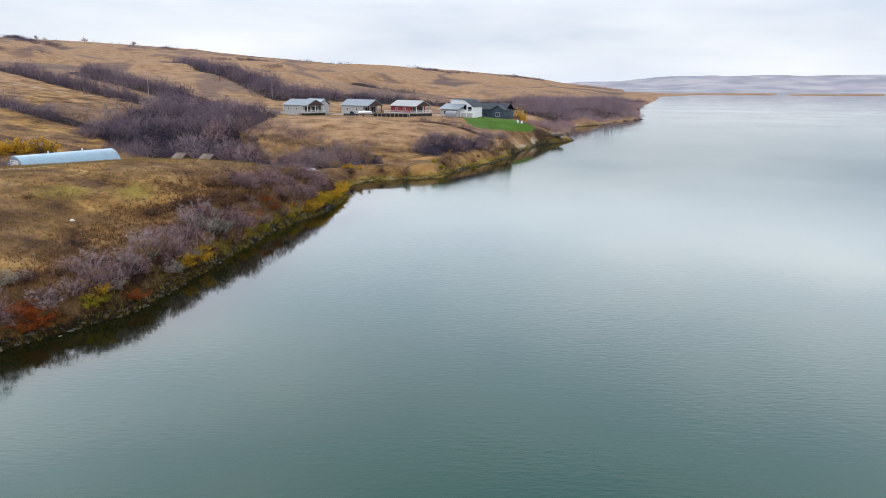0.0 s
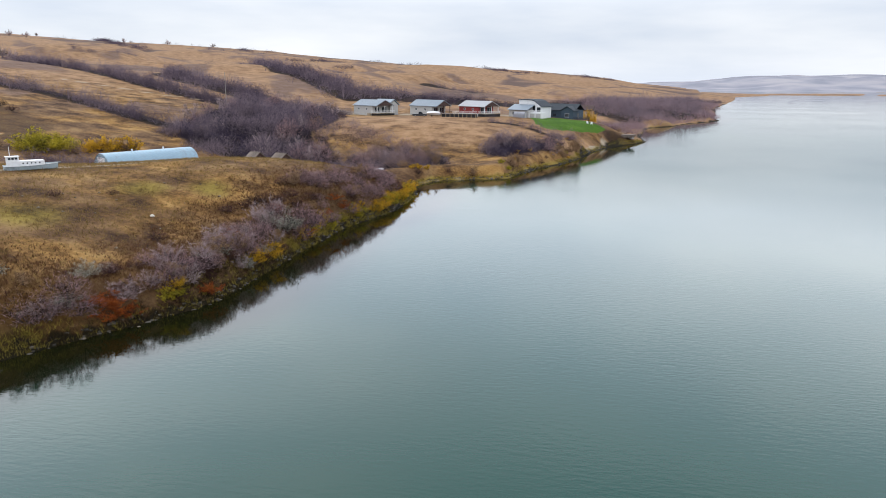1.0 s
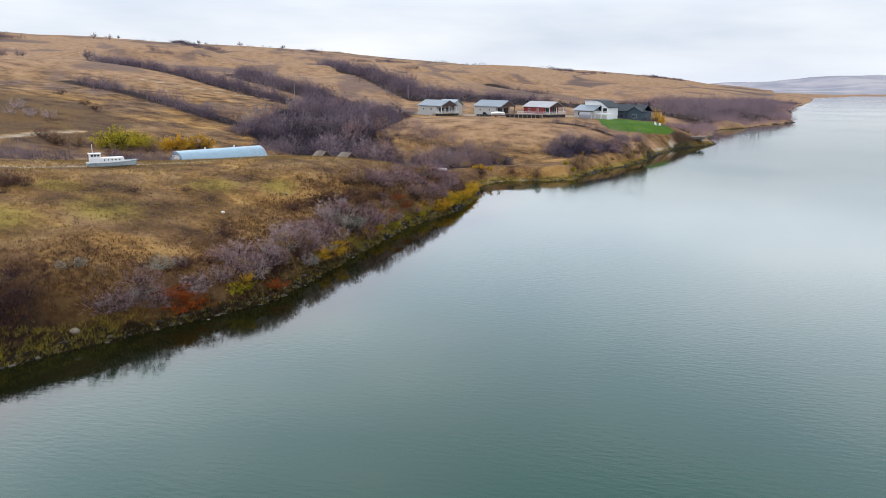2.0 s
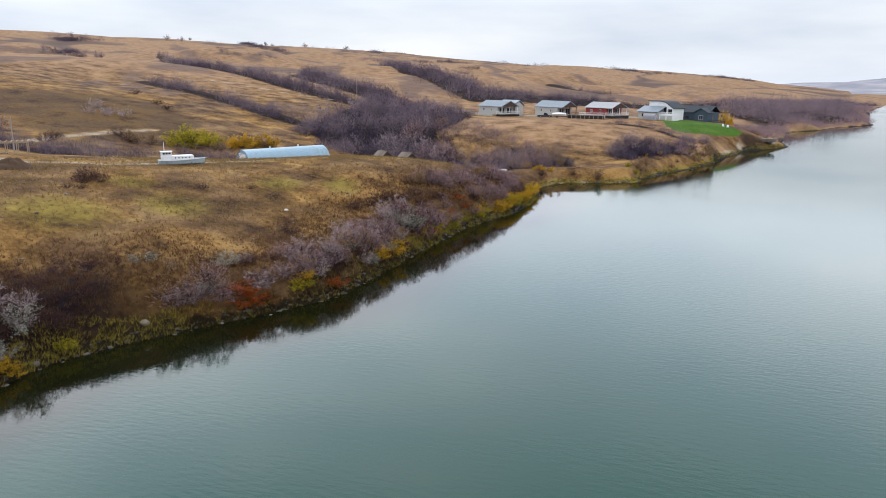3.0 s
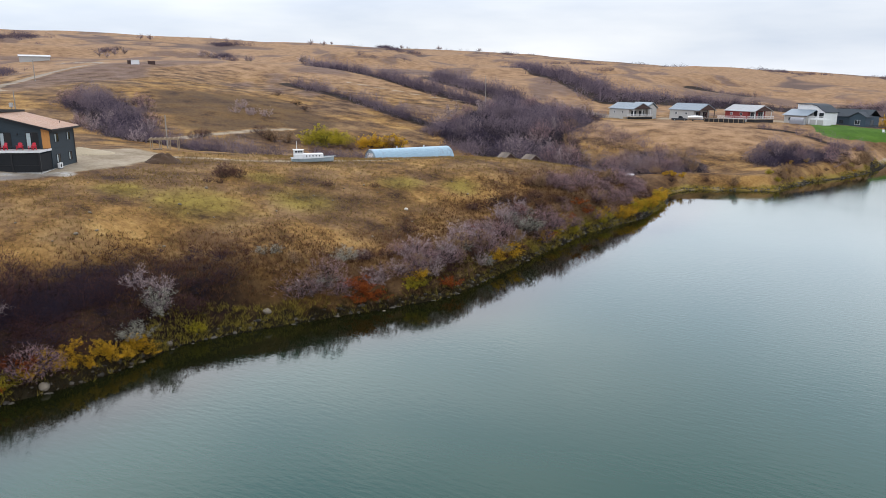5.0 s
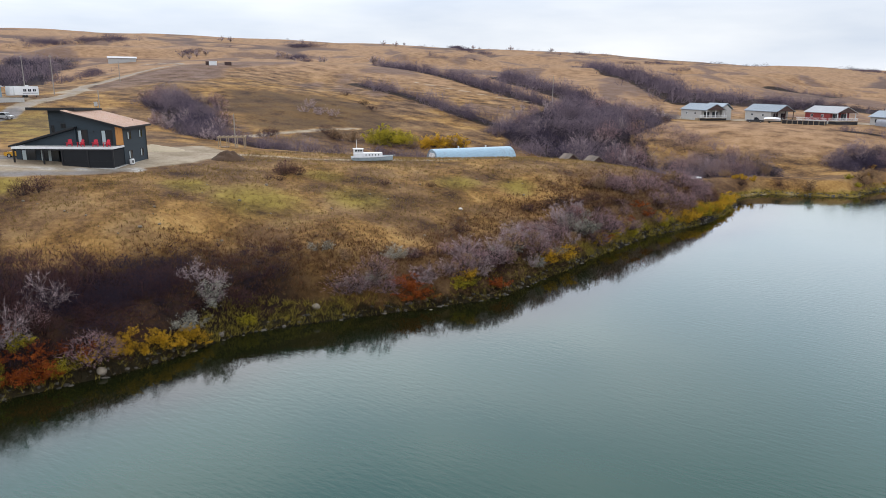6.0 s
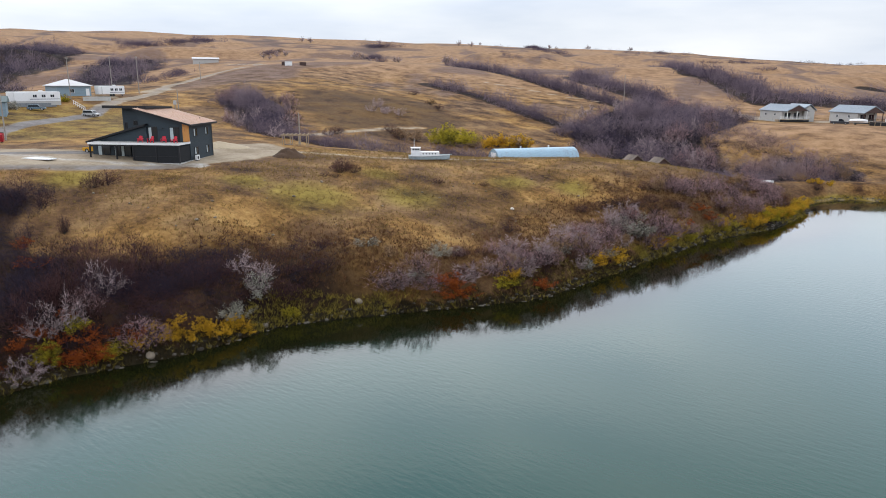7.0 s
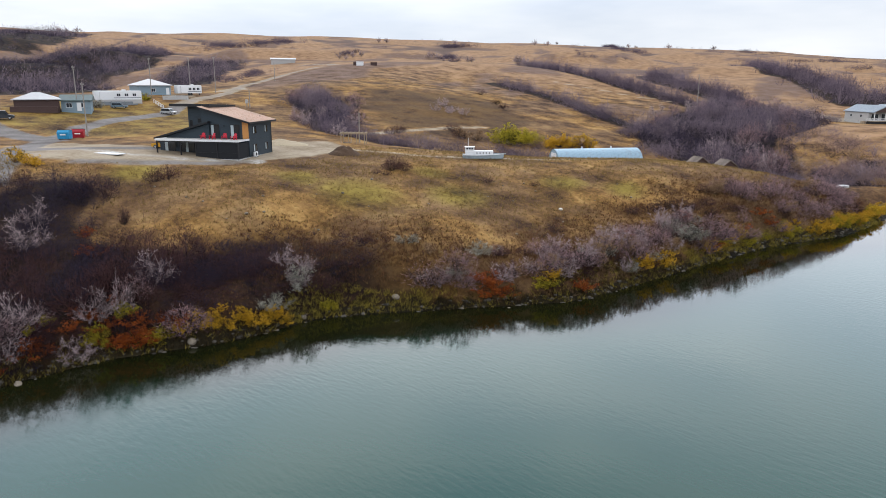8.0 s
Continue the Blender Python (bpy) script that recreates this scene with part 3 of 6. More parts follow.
def tri_mesh(name, verts, tris, material, smooth=False):
    mesh = bpy.data.meshes.new(name)
    mesh.vertices.add(len(verts))
    mesh.vertices.foreach_set("co", np.asarray(verts, np.float32).ravel())
    mesh.loops.add(3 * len(tris))
    mesh.loops.foreach_set("vertex_index", np.asarray(tris, np.int32).ravel())
    mesh.polygons.add(len(tris))
    mesh.polygons.foreach_set("loop_start", np.arange(0, 3 * len(tris), 3, dtype=np.int32))
    mesh.polygons.foreach_set("loop_total", np.full(len(tris), 3, np.int32))
    mesh.polygons.foreach_set("use_smooth", np.full(len(tris), smooth))
    mesh.update(calc_edges=True)
    mesh.validate()
    mesh.materials.append(material)
    return mesh


def unit(v):
    return v / (np.linalg.norm(v, axis=-1, keepdims=True) + 1e-9)


# ---- shrubs and trees: stems, branches and twigs as thin tapering blades ----
def blades(start, end, wide, tip, rng):
    """Tapering strips from start to end, each turned its own way: two triangles each, one where the tip is nothing."""
    side = unit(np.cross(end - start, rng.normal(size=start.shape))) * np.reshape(wide, (-1, 1)) / 2
    n = len(start)
    if tip <= 0:
        return np.concatenate([start - side, start + side, end]), np.stack([np.arange(n), np.arange(n) + n, np.arange(n) + 2 * n], -1)
    v = np.concatenate([start - side, start + side, end + side * tip, end - side * tip])
    a = np.arange(n)
    return v, np.concatenate([np.stack([a, a + n, a + 2 * n], -1), np.stack([a, a + 2 * n, a + 3 * n], -1)])


def joined(pieces):
    verts, tris, base = [], [], 0
    for v, t in pieces:
        verts.append(v)
        tris.append(t + base)
        base += len(v)
    return np.concatenate(verts), np.concatenate(tris)


def shrub_shape(seed, stems=8, branches=7, twigs=8, spread=0.75, thick=1.0, leaves=0, leaf=0.05, trunk=0.0, fuzz=0, droop=0.0):
    """Wood and crown of a shrub about one metre high: arrays of vertices and triangles for each. Stems lean out to a dome and fork into twigs."""
    rng = np.random.default_rng(seed)
    ang = rng.uniform(0, 2 * np.pi, stems)
    out = np.sqrt(rng.uniform(0.0, 1, stems))
    top = (1 - 0.62 * out**2) * rng.uniform(0.68, 1.0, stems) * 0.86
    reach = 0.52 * spread * out
    root = np.tile([0.0, 0.0, trunk - 0.06], (stems, 1))

    def along(i, s):
        w = reach[i] * s**0.8
        return np.stack([np.cos(ang[i]) * w, np.sin(ang[i]) * w, root[i, 2] + (top[i] - root[i, 2]) * s ** (1.0 + 0.25 * out[i])], -1)

    wood = []
    if trunk:
        wood.append(blades(np.zeros((4, 3)) + [0, 0, -0.05], np.zeros((4, 3)) + [0, 0, trunk], 0.045 * thick, 0.8, rng))
    whole = np.arange(stems)
    for s0, s1 in ((0.0, 0.35), (0.35, 0.7), (0.7, 1.0)):
        wood.append(blades(along(whole, np.full(stems, s0)), along(whole, np.full(stems, s1)), 0.02 * thick * (1.2 - s0), (1.2 - s1) / (1.2 - s0), rng))
    owner = np.repeat(whole, branches)
    s = rng.uniform(0.22, 1.0, len(owner))
    b0 = along(owner, s)
    radial = np.stack([np.cos(ang[owner]) * out[owner], np.sin(ang[owner]) * out[owner], np.full(len(owner), 0.55 - droop)], -1)
    bway = unit(radial + rng.normal(size=(len(owner), 3)) * 0.55)
    blen = rng.uniform(0.12, 0.30, len(owner))
    b1 = b0 + bway * blen[:, None] * [spread**0.5, spread**0.5, 1]
    wood.append(blades(b0, b1, 0.010 * thick, 0.5, rng))
    own2 = np.repeat(np.arange(len(owner)), twigs)
    k = rng.uniform(0.15, 1.0, len(own2))
    t0 = b0[own2] + (b1 - b0)[own2] * k[:, None]
    tway = unit(bway[own2] * 0.6 + rng.normal(size=(len(own2), 3)) * 0.6 + [0, 0, 0.15 - droop])
    t1 = t0 + tway * (rng.uniform(0.05, 0.15, len(own2)))[:, None]
    crown = [blades(t0, t1, 0.0095 * thick, 0, rng)]
    if fuzz:
        # the finest twigs, which fill the dome
        a = rng.uniform(0, 2 * np.pi, fuzz)
        q = np.sqrt(rng.uniform(0, 1, fuzz))
        f0 = np.stack([np.cos(a) * q * 0.56 * spread, np.sin(a) * q * 0.56 * spread, (1 - 0.66 * q**2) * 0.92 * rng.uniform(0.08, 1.0, fuzz) ** 0.6], -1)
        fway = unit(np.stack([np.cos(a) * q, np.sin(a) * q, np.full(fuzz, 0.7)], -1) + rng.normal(size=(fuzz, 3)) * 0.5)
        crown.append(blades(f0, f0 + fway * rng.uniform(0.08, 0.2, (fuzz, 1)), 0.012 * thick, 0, rng))
    if leaves:
        pick = rng.integers(0, len(t0), leaves)
        c = t0[pick] + (t1 - t0)[pick] * rng.uniform(0, 1.1, (leaves, 1)) + rng.normal(size=(leaves, 3)) * 0.03
        crown = [blades(c, c + unit(rng.normal(size=(leaves, 3)) + [0, 0, 0.2]) * leaf * rng.uniform(0.6, 1.4, (leaves, 1)), leaf * rng.uniform(0.6, 1.1, leaves), 0, rng)]
    return joined(wood), joined(crown)


# bark darkened beyond its own tone to deepen the shade inside shrubs
BARK = surface("grey_brown_bark", (0.030, 0.022, 0.020), 0.9, vary=0.4, grain=4, each=0.5)
PALE_BARK = surface("pale_grey_bark", (0.17, 0.135, 0.135), 0.9, vary=0.3, grain=4, each=0.4)
# the near-black second tone paints shade among the twigs
PURPLE_TWIGS = growth("bare_purple_brown_twigs", (0.270, 0.175, 0.180), 0.9, vary=0.9, second=(0.014, 0.007, 0.006), grain=0.7, island=1.1, each=0.6)
DARK_TWIGS = growth("bare_dark_plum_twigs", (0.031, 0.024, 0.037), 0.9, vary=0.7, grain=0.25, island=0.6)
FAR_TWIGS = growth("far_bare_plum_twigs", (0.070, 0.053, 0.072), 0.9, vary=0.6, grain=0.08, island=0.2)
ROSE_WOOD = growth("far_bare_rosy_twigs", (0.215, 0.148, 0.158), 0.9, vary=0.6, grain=0.06, island=0.2)
VALLEY_TWIGS = growth("far_bare_slate_plum_twigs", (0.055, 0.046, 0.066), 0.9, vary=0.5, grain=0.06, island=0.15)
# darker copy of the plum twigs, with a thicket's inner shade in its colour
SHADE_TWIGS = growth("bare_shaded_plum_twigs", (0.022, 0.017, 0.028), 0.9, vary=0.6, grain=0.15, island=0.4)
PLUM_TWIGS = growth("bare_plum_twigs", (0.047, 0.037, 0.060), 0.9, vary=0.6, grain=0.15, island=0.2)
ROSY_TWIGS = growth("rosy_tan_dry_twigs", (0.27, 0.18, 0.155), 0.9, vary=0.7, grain=0.2, island=0.9)
GREY_TWIGS = growth("bare_rosy_grey_twigs", (0.155, 0.118, 0.135), 0.9, vary=0.6, grain=0.2, island=0.2)
PALE_TWIGS = growth("bare_pale_lilac_grey_twigs", (0.37, 0.285, 0.285), 0.9, vary=0.9, grain=0.7, island=0.8, each=0.4)
SILVER_LEAVES = growth("silver_green_leaves", (0.25, 0.238, 0.195), 0.8, vary=0.85, grain=1.2, island=0.7, each=0.4)
GOLD_LEAVES = growth("golden_yellow_leaves", (0.50, 0.29, 0.022), 0.75, vary=0.5, second=(0.11, 0.075, 0.012), grain=1.5, island=0.8, each=0.3)
LIME_LEAVES = growth("yellow_green_leaves", (0.36, 0.29, 0.024), 0.75, vary=0.5, second=(0.075, 0.07, 0.010), grain=0.5, island=0.8, each=0.3)
RUST_LEAVES = growth("rust_orange_leaves", (0.27, 0.068, 0.014), 0.8, vary=0.5, second=(0.075, 0.016, 0.006), grain=1.5, island=0.8, each=0.3)
MAROON_TWIGS = growth("maroon_brown_twigs", (0.064, 0.031, 0.030), 0.9, vary=0.8, grain=0.8, island=0.7, each=0.5)
TAN_LEAVES = growth("dry_tan_leaves", (0.26, 0.165, 0.095), 0.85, vary=0.45, grain=1.0, island=0.8, each=0.4)

KINDS = {
    "purple": ("bare_shrub", "bare purple-brown shrub of thin twigs on the bank", BARK, PURPLE_TWIGS, dict(stems=15, branches=9, twigs=8, spread=1.3, thick=1.1, fuzz=420)),
    "pale": ("bare_shrub", "bare pale grey shrub with spreading forked branches", PALE_BARK, PALE_TWIGS, dict(stems=12, branches=11, twigs=11, spread=1.15, thick=0.85)),
    "silver": ("silver_shrub", "silvery grey-green leafy shrub on the grassy bank", BARK, SILVER_LEAVES, dict(stems=12, branches=8, twigs=6, spread=1.35, leaves=1500, leaf=0.042)),
    "gold": ("golden_shrub", "low shrub with golden yellow autumn leaves", BARK, GOLD_LEAVES, dict(stems=12, branches=7, twigs=6, spread=1.35, leaves=1700, leaf=0.055)),
    "lime": ("yellow_green_tree", "small broad tree with yellow-green autumn leaves", BARK, LIME_LEAVES, dict(stems=16, branches=8, twigs=6, spread=1.25, leaves=2600, leaf=0.052)),
    "grove": ("yellow_green_tree", "broad tree with thin yellow-green autumn leaves", BARK, LIME_LEAVES, dict(stems=16, branches=8, twigs=6, spread=1.25, leaves=3000, leaf=0.046)),
    "rust": ("rust_shrub", "low shrub with rust-red and orange autumn leaves", BARK, RUST_LEAVES, dict(stems=12, branches=7, twigs=6, spread=1.45, leaves=1500, leaf=0.052)),
    "tan": ("tan_shrub", "shrub with thin dry tan leaves", BARK, TAN_LEAVES, dict(stems=12, branches=8, twigs=6, spread=1.2, leaves=1300, leaf=0.05)),
    "maroon": ("maroon_shrub", "dense dark maroon leafless shrub in dry grass", BARK, MAROON_TWIGS, dict(stems=13, branches=8, twigs=7, spread=1.3, thick=1.3, fuzz=560)),
    "lone": ("bare_tree", "lone bare tree on a prairie hill", PALE_BARK, PALE_TWIGS, dict(stems=11, branches=8, twigs=7, spread=0.95, thick=2.4, trunk=0.22)),
    "spiky": ("upright_shrub", "upright reddish-brown shrub of straight stems", BARK, MAROON_TWIGS, dict(stems=34, branches=6, twigs=7, spread=0.7, thick=0.9, fuzz=150)),
}
SHRUB_MESHES = {}
for count, (kind, (name, label, wood_mat, crown_mat, shape)) in enumerate(KINDS.items()):
    SHRUB_MESHES[kind] = []
    for variant in range(3):
        wood, crown = shrub_shape(100 * count + variant, **shape)
        SHRUB_MESHES[kind].append((tri_mesh("wood", *wood, wood_mat), tri_mesh("crown", *crown, crown_mat)))
pick = random.Random(7)


def shrub(kind, x, y, height, width=1.0):
    name, label, *_ = KINDS[kind]
    size = "tall" if height > 3.2 else "small" if height < 1.3 else "waist-high" if height < 1.9 else "man-high"
    m = Matrix.LocRotScale((x, y, ground(x, y)), Euler((0, 0, pick.uniform(0, 6.28))), (height * width, height * width, height))
    ob = thing(name, size + " " + label, "tree" if "tree" in name else "shrub", m, "shrubs along the bank")
    wood, crown = SHRUB_MESHES[kind][pick.randrange(3)]
    part("wood", wood, None, ob)
    part("crown", crown, None, ob)
    return ob


# along the lake bank, from the near end to the cove
for kind, height, width, places in (
    ("gold", 1.45, 1.15, [(-51.8, 33.4), (-51.5, 34.4), (-51.2, 35.2), (-51, 36.2), (-50.5, 37.1), (-50.5, 38.3), (-49.9, 39.1), (-49.7, 40.3), (-49.7, 41.5), (-49.6, 42.6), (-52.1, 32.5), (-51.3, 37), (-50.5, 39.2), (-50.3, 41.6), (-52, 34.4)]),
    ("gold", 2.1, 1.05, [(-32.6, 84.7), (-32.2, 86.9), (-31.8, 89.5), (-30.8, 98.9), (-36, 69.6)]),
    ("gold", 1.9, 1.3, [(-22.2, 147), (-22.4, 140.9), (-22.8, 135.7), (-23.8, 129.8), (-24.9, 125.1), (-22.8, 155.9), (-22.4, 151.5), (-22.2, 144), (-22.9, 138.4), (-23.4, 132.6), (-24.4, 127.4), (-22.6, 153.6)]),
    ("lime", 1.5, 1.1, [(-54.2, 26.7), (-54.8, 25.5), (-52.1, 31.1), (-54.8, 26.5), (-49, 47.6), (-36.2, 68.1), (-35.3, 69.5), (-29.4, 108.6), (-28.7, 114), (-27, 119)]),
    ("rust", 1.6, 1.3, [(-54.6, 20.9), (-53.1, 28.7), (-53.5, 29.7), (-53.9, 28.3), (-52.7, 29.6), (-53.2, 31.7), (-53, 32.5), (-54.9, 27.5), (-54.3, 29.6), (-52.8, 30.4), (-55.4, 21.6), (-73.6, 32.6), (-69.2, 31.8), (-56, 24)]),
    ("rust", 1.5, 1.5, [(-40, 62.7), (-39.3, 63.8), (-38.4, 64.5), (-40.2, 63.7), (-41, 62.4), (-34.1, 72.5), (-29.1, 117.7), (-30.2, 116)]),
    ("pale", 4.6, 0.8, [(-55.2, 19.6), (-57.8, 21.1), (-55.9, 27.1), (-59.2, 33.6), (-73.1, 26.2), (-77.6, 29.2), (-56.2, 29)]),
    ("pale", 2.8, 1.0, [(-52.6, 47.4), (-51.9, 45.6), (-38.1, 68.4), (-35.6, 71.5), (-36.4, 82.6), (-35.3, 84.4), (-35.3, 87.8), (-43.7, 58.4), (-54.6, 46.3), (-53.7, 24.1), (-36.6, 79), (-34.6, 86)]),
    ("silver", 1.9, 1.3, [(-51.1, 41.8), (-49.5, 59.5), (-44.1, 66.3), (-43, 60.4), (-35.6, 79.4), (-33.3, 81.7), (-36.2, 77), (-50.4, 42.6)]),
    ("silver", 2.7, 1.2, [(-51.4, 46.2), (-33.1, 96.4), (-33.8, 95.2), (-32.6, 97.9)]),
    ("purple", 2.7, 1.1, [(-44.6, 57.5), (-41.9, 61), (-38.8, 66.2), (-37.4, 70.1), (-35.3, 75.8), (-34.3, 91.2), (-56.8, 31), (-52.2, 33.1), (-51.5, 33.6), (-43.4, 59.4), (-37.1, 71.9), (-35.9, 74.3), (-43, 61.4), (-36.4, 73)]),
    ("purple", 3.3, 1.1, [(-31.2, 103.2), (-31, 105.7), (-31.9, 101.8), (-32.4, 103.6), (-35.2, 89.8)]),
    ("purple", 2.1, 1.2, [(-26.2, 125.8), (-25.7, 129.8), (-25.5, 135.1), (-25.3, 140.6), (-30, 110.5), (-27.8, 118.2), (-26.8, 122.6), (-26.4, 132), (-26, 137.6), (-27.2, 128), (-25.6, 144)]),
    ("maroon", 1.7, 1.4, [(-36, 105.5), (-40, 99.4), (-33, 110.9), (-44.5, 81.7), (-41.3, 96.7), (-35.7, 108.7), (-39.1, 102), (-50.7, 47.5), (-49.7, 48.9), (-56.3, 43.9), (-33.6, 106), (-37.4, 103.6)]),
    ("tan", 1.8, 1.0, [(-46.6, 60), (-36.8, 71.6), (-33, 92.6), (-31.6, 100.5), (-37.8, 69.2), (-34.7, 77.3)]),
    ("maroon", 2.3, 1.0, [(-74.2, 79.9), (-72.4, 80.2), (-82.8, 45), (-82.2, 46.9), (-73.3, 78.6)]),
    ("maroon", 1.0, 1.5, [(-73, 74.6), (-71.9, 76), (-56.4, 93.5), (-62, 88)]),
    ("spiky", 3.0, 0.8, [(-74.4, 37)]),
    ("grove", 5.4, 1.1, [(-113, 154), (-110.5, 157), (-108, 160), (-111, 153)]),
    ("tan", 3.6, 1.2, [(-117, 148), (-119, 144), (-103, 167), (-98.5, 173), (-105, 158)]),
    ("gold", 4.6, 1.1, [(-104.5, 163), (-101, 169), (-99, 171.5), (-103, 166)]),
    ("gold", 2.4, 1.0, [(-100.5, 33.3), (-98, 34.6)]),
    ("pale", 3.4, 1.0, [(-147.6, 168), (-152.4, 167.5), (-149, 172), (-144, 172), (-157, 176)]),
    ("maroon", 2.4, 1.3, [(-172.8, 212.4), (-154, 199.5), (-147.3, 195), (-127, 126), (-129, 130), (-124, 147), (-127.5, 149), (-120, 144)]),
    ("gold", 8.0, 0.36, [(35, 311), (32.6, 314)]),
    ("lone", 9.5, 1.0, [(-1008, 331), (-984, 332), (-1021, 358), (-815, 710), (-804, 717), (-796, 857), (-680, 914), (-671, 936), (-868, 1239), (-691, 1220), (-787, 1418), (-621, 1243), (-563, 1302)]),
    ("lone", 7.0, 0.9, [(-540, 426), (-532, 428), (-542, 444), (-549, 460), (-541, 547), (-488, 506), (-468, 494), (-463, 497), (-421, 477), (-414, 474), (-284, 381), (-285, 376)]),
    ("pale", 5.0, 0.8, [(-70, 208), (-63, 199), (-57, 190), (-76, 196), (-50, 192), (-68, 186)]),
    ("tan", 4.0, 0.9, [(-61, 214), (-56, 200), (-48, 186), (-66, 236), (-80, 268)]),
):
    for x, y in places:
        shrub(kind, x + pick.uniform(-0.3, 0.3), y + pick.uniform(-0.3, 0.3), height * pick.uniform(0.82, 1.15), width * pick.uniform(0.85, 1.15))


# a closer growth of shrubs on the foot of the bank
for low, high, count, inland, kinds in (
    (64, 112, 64, (1.2, 7.5), ("purple", "purple", "purple", "pale", "pale", "silver", "maroon", "maroon", "rust", "tan")),
    (112, 150, 42, (2.5, 11.0), ("purple", "purple", "maroon", "purple", "maroon", "tan")),
    (8, 33, 60, (0.6, 5.0), ("rust", "rust", "maroon", "maroon", "purple", "maroon", "lime")),
    (100, 156, 44, (0.5, 2.2), ("lime", "gold", "lime", "gold")),
    (165, 250, 40, (1.5, 8.0), ("purple", "tan", "lime", "gold", "tan", "maroon")),
    (300, 335, 14, (6.0, 30.0), ("purple", "pale", "tan", "purple"))):
    made = 0
    while made < count:
        y = pick.uniform(low, high)
        x = float(np.interp(y, [b for a, b in WEST_SHORE[:46]], [a for a, b in WEST_SHORE[:46]])) - pick.uniform(inland[0], inland[1] + 4)
        away = float(signed_distance(np.array([x]), np.array([y]), WEST_SHORE)[0])
        if inland[0] < away < inland[1]:
            kind = pick.choice(kinds)
            low_kind = kind in ("rust", "gold", "maroon", "lime", "silver")
            shrub(kind, x, y, pick.uniform(0.9, 1.8) if low_kind else pick.uniform(1.6, 3.1), pick.uniform(0.9, 1.2))
            made += 1


# taller bare trees that stand out of the thickets
for ring, count, low, high, kinds in ((THICKETS[0], 34, 5.0, 7.5, ("purple", "pale", "purple")), (THICKETS[1], 12, 4.0, 5.5, ("purple", "pale")), (THICKETS[3], 12, 3.5, 5.5, ("purple", "tan", "pale")), (THICKETS[4], 6, 3.0, 4.5, ("purple", "pale"))):
    (x0, y0), (x1, y1) = np.array(ring).min(0), np.array(ring).max(0)
    made = 0
    while made < count:
        x, y = pick.uniform(x0, x1), pick.uniform(y0, y1)
        if signed_distance(np.array([x]), np.array([y]), ring)[0] > -1.5:
            shrub(pick.choice(kinds), x, y, pick.uniform(low, high), pick.uniform(0.55, 0.8))
            made += 1


# ---- masses of shrubs and grass that nobody could count ----
def within(ring, spacing, rng):
    pts = np.array(ring, float)
    low, high = pts.min(0), pts.max(0)
    count = int((high - low).prod() / spacing**2 * 1.15)
    x, y = rng.uniform(low[0], high[0], count), rng.uniform(low[1], high[1], count)
    edge = signed_distance(x, y, ring) + (1.6 if spacing == 1.36 else 1.5 if spacing == 1.9 else 4.0 if spacing < 3.5 else 1.0) * spacing * fbm(x / (6 * spacing), y / (6 * spacing), 3, 51)
    keep = edge > 0
    return x[keep], y[keep], edge[keep]


def beside(pts, half, spacing, rng):
    pts = np.array(pts, float)
    length = np.linalg.norm(np.diff(pts, axis=0), axis=1)
    count = int(length.sum() * 2 * half / spacing**2 * 1.15)
    seg = rng.choice(len(length), count, p=length / length.sum())
    k = rng.uniform(0, 1, (count, 1))
    p = pts[seg] * (1 - k) + pts[seg + 1] * k
    wobble = half * (0.75 + 0.5 * fbm(p[:, 0] / 14, p[:, 1] / 14, 2, 52))[:, None]
    p = p + rng.normal(size=p.shape) * wobble * 0.62
    some = fbm(p[:, 0] / 16, p[:, 1] / 16, 3, 54) + 0.35 * rng.normal(size=count) > -0.22
    p = p[some]
    return p[:, 0], p[:, 1], np.full(len(p), half)


def mass(name, label, category, shapes, x, y, height, width, material, rng):
    """One mesh of many copies of a few shapes, each turned and sized its own way."""
    if not len(x):
        return None
    z = ground_heights(x, y)
    turn, which = rng.uniform(0, 6.28, len(x)), rng.integers(0, len(shapes), len(x))
    verts, tris, base = [], [], 0
    for n, (v, t) in enumerate(shapes):
        i = which == n
        if not i.any():
            continue
        c, s = np.cos(turn[i])[:, None], np.sin(turn[i])[:, None]
        h, w = height[i][:, None], width[i][:, None]
        vx, vy, vz = v[:, 0][None] * w, v[:, 1][None] * w, v[:, 2][None] * h
        allv = np.stack([vx * c - vy * s + x[i][:, None], vx * s + vy * c + y[i][:, None], vz + z[i][:, None]], -1).reshape(-1, 3)
        allt = (t[None] + (np.arange(i.sum()) * len(v))[:, None, None]).reshape(-1, 3)
        verts.append(allv)
        tris.append(allt + base)
        base += len(allv)
    return tagged(new(name, tri_mesh(name, np.concatenate(verts), np.concatenate(tris), material)), label, category, kind="stuff")


def dense(seed, **kw):
    return joined(shrub_shape(seed, **kw))


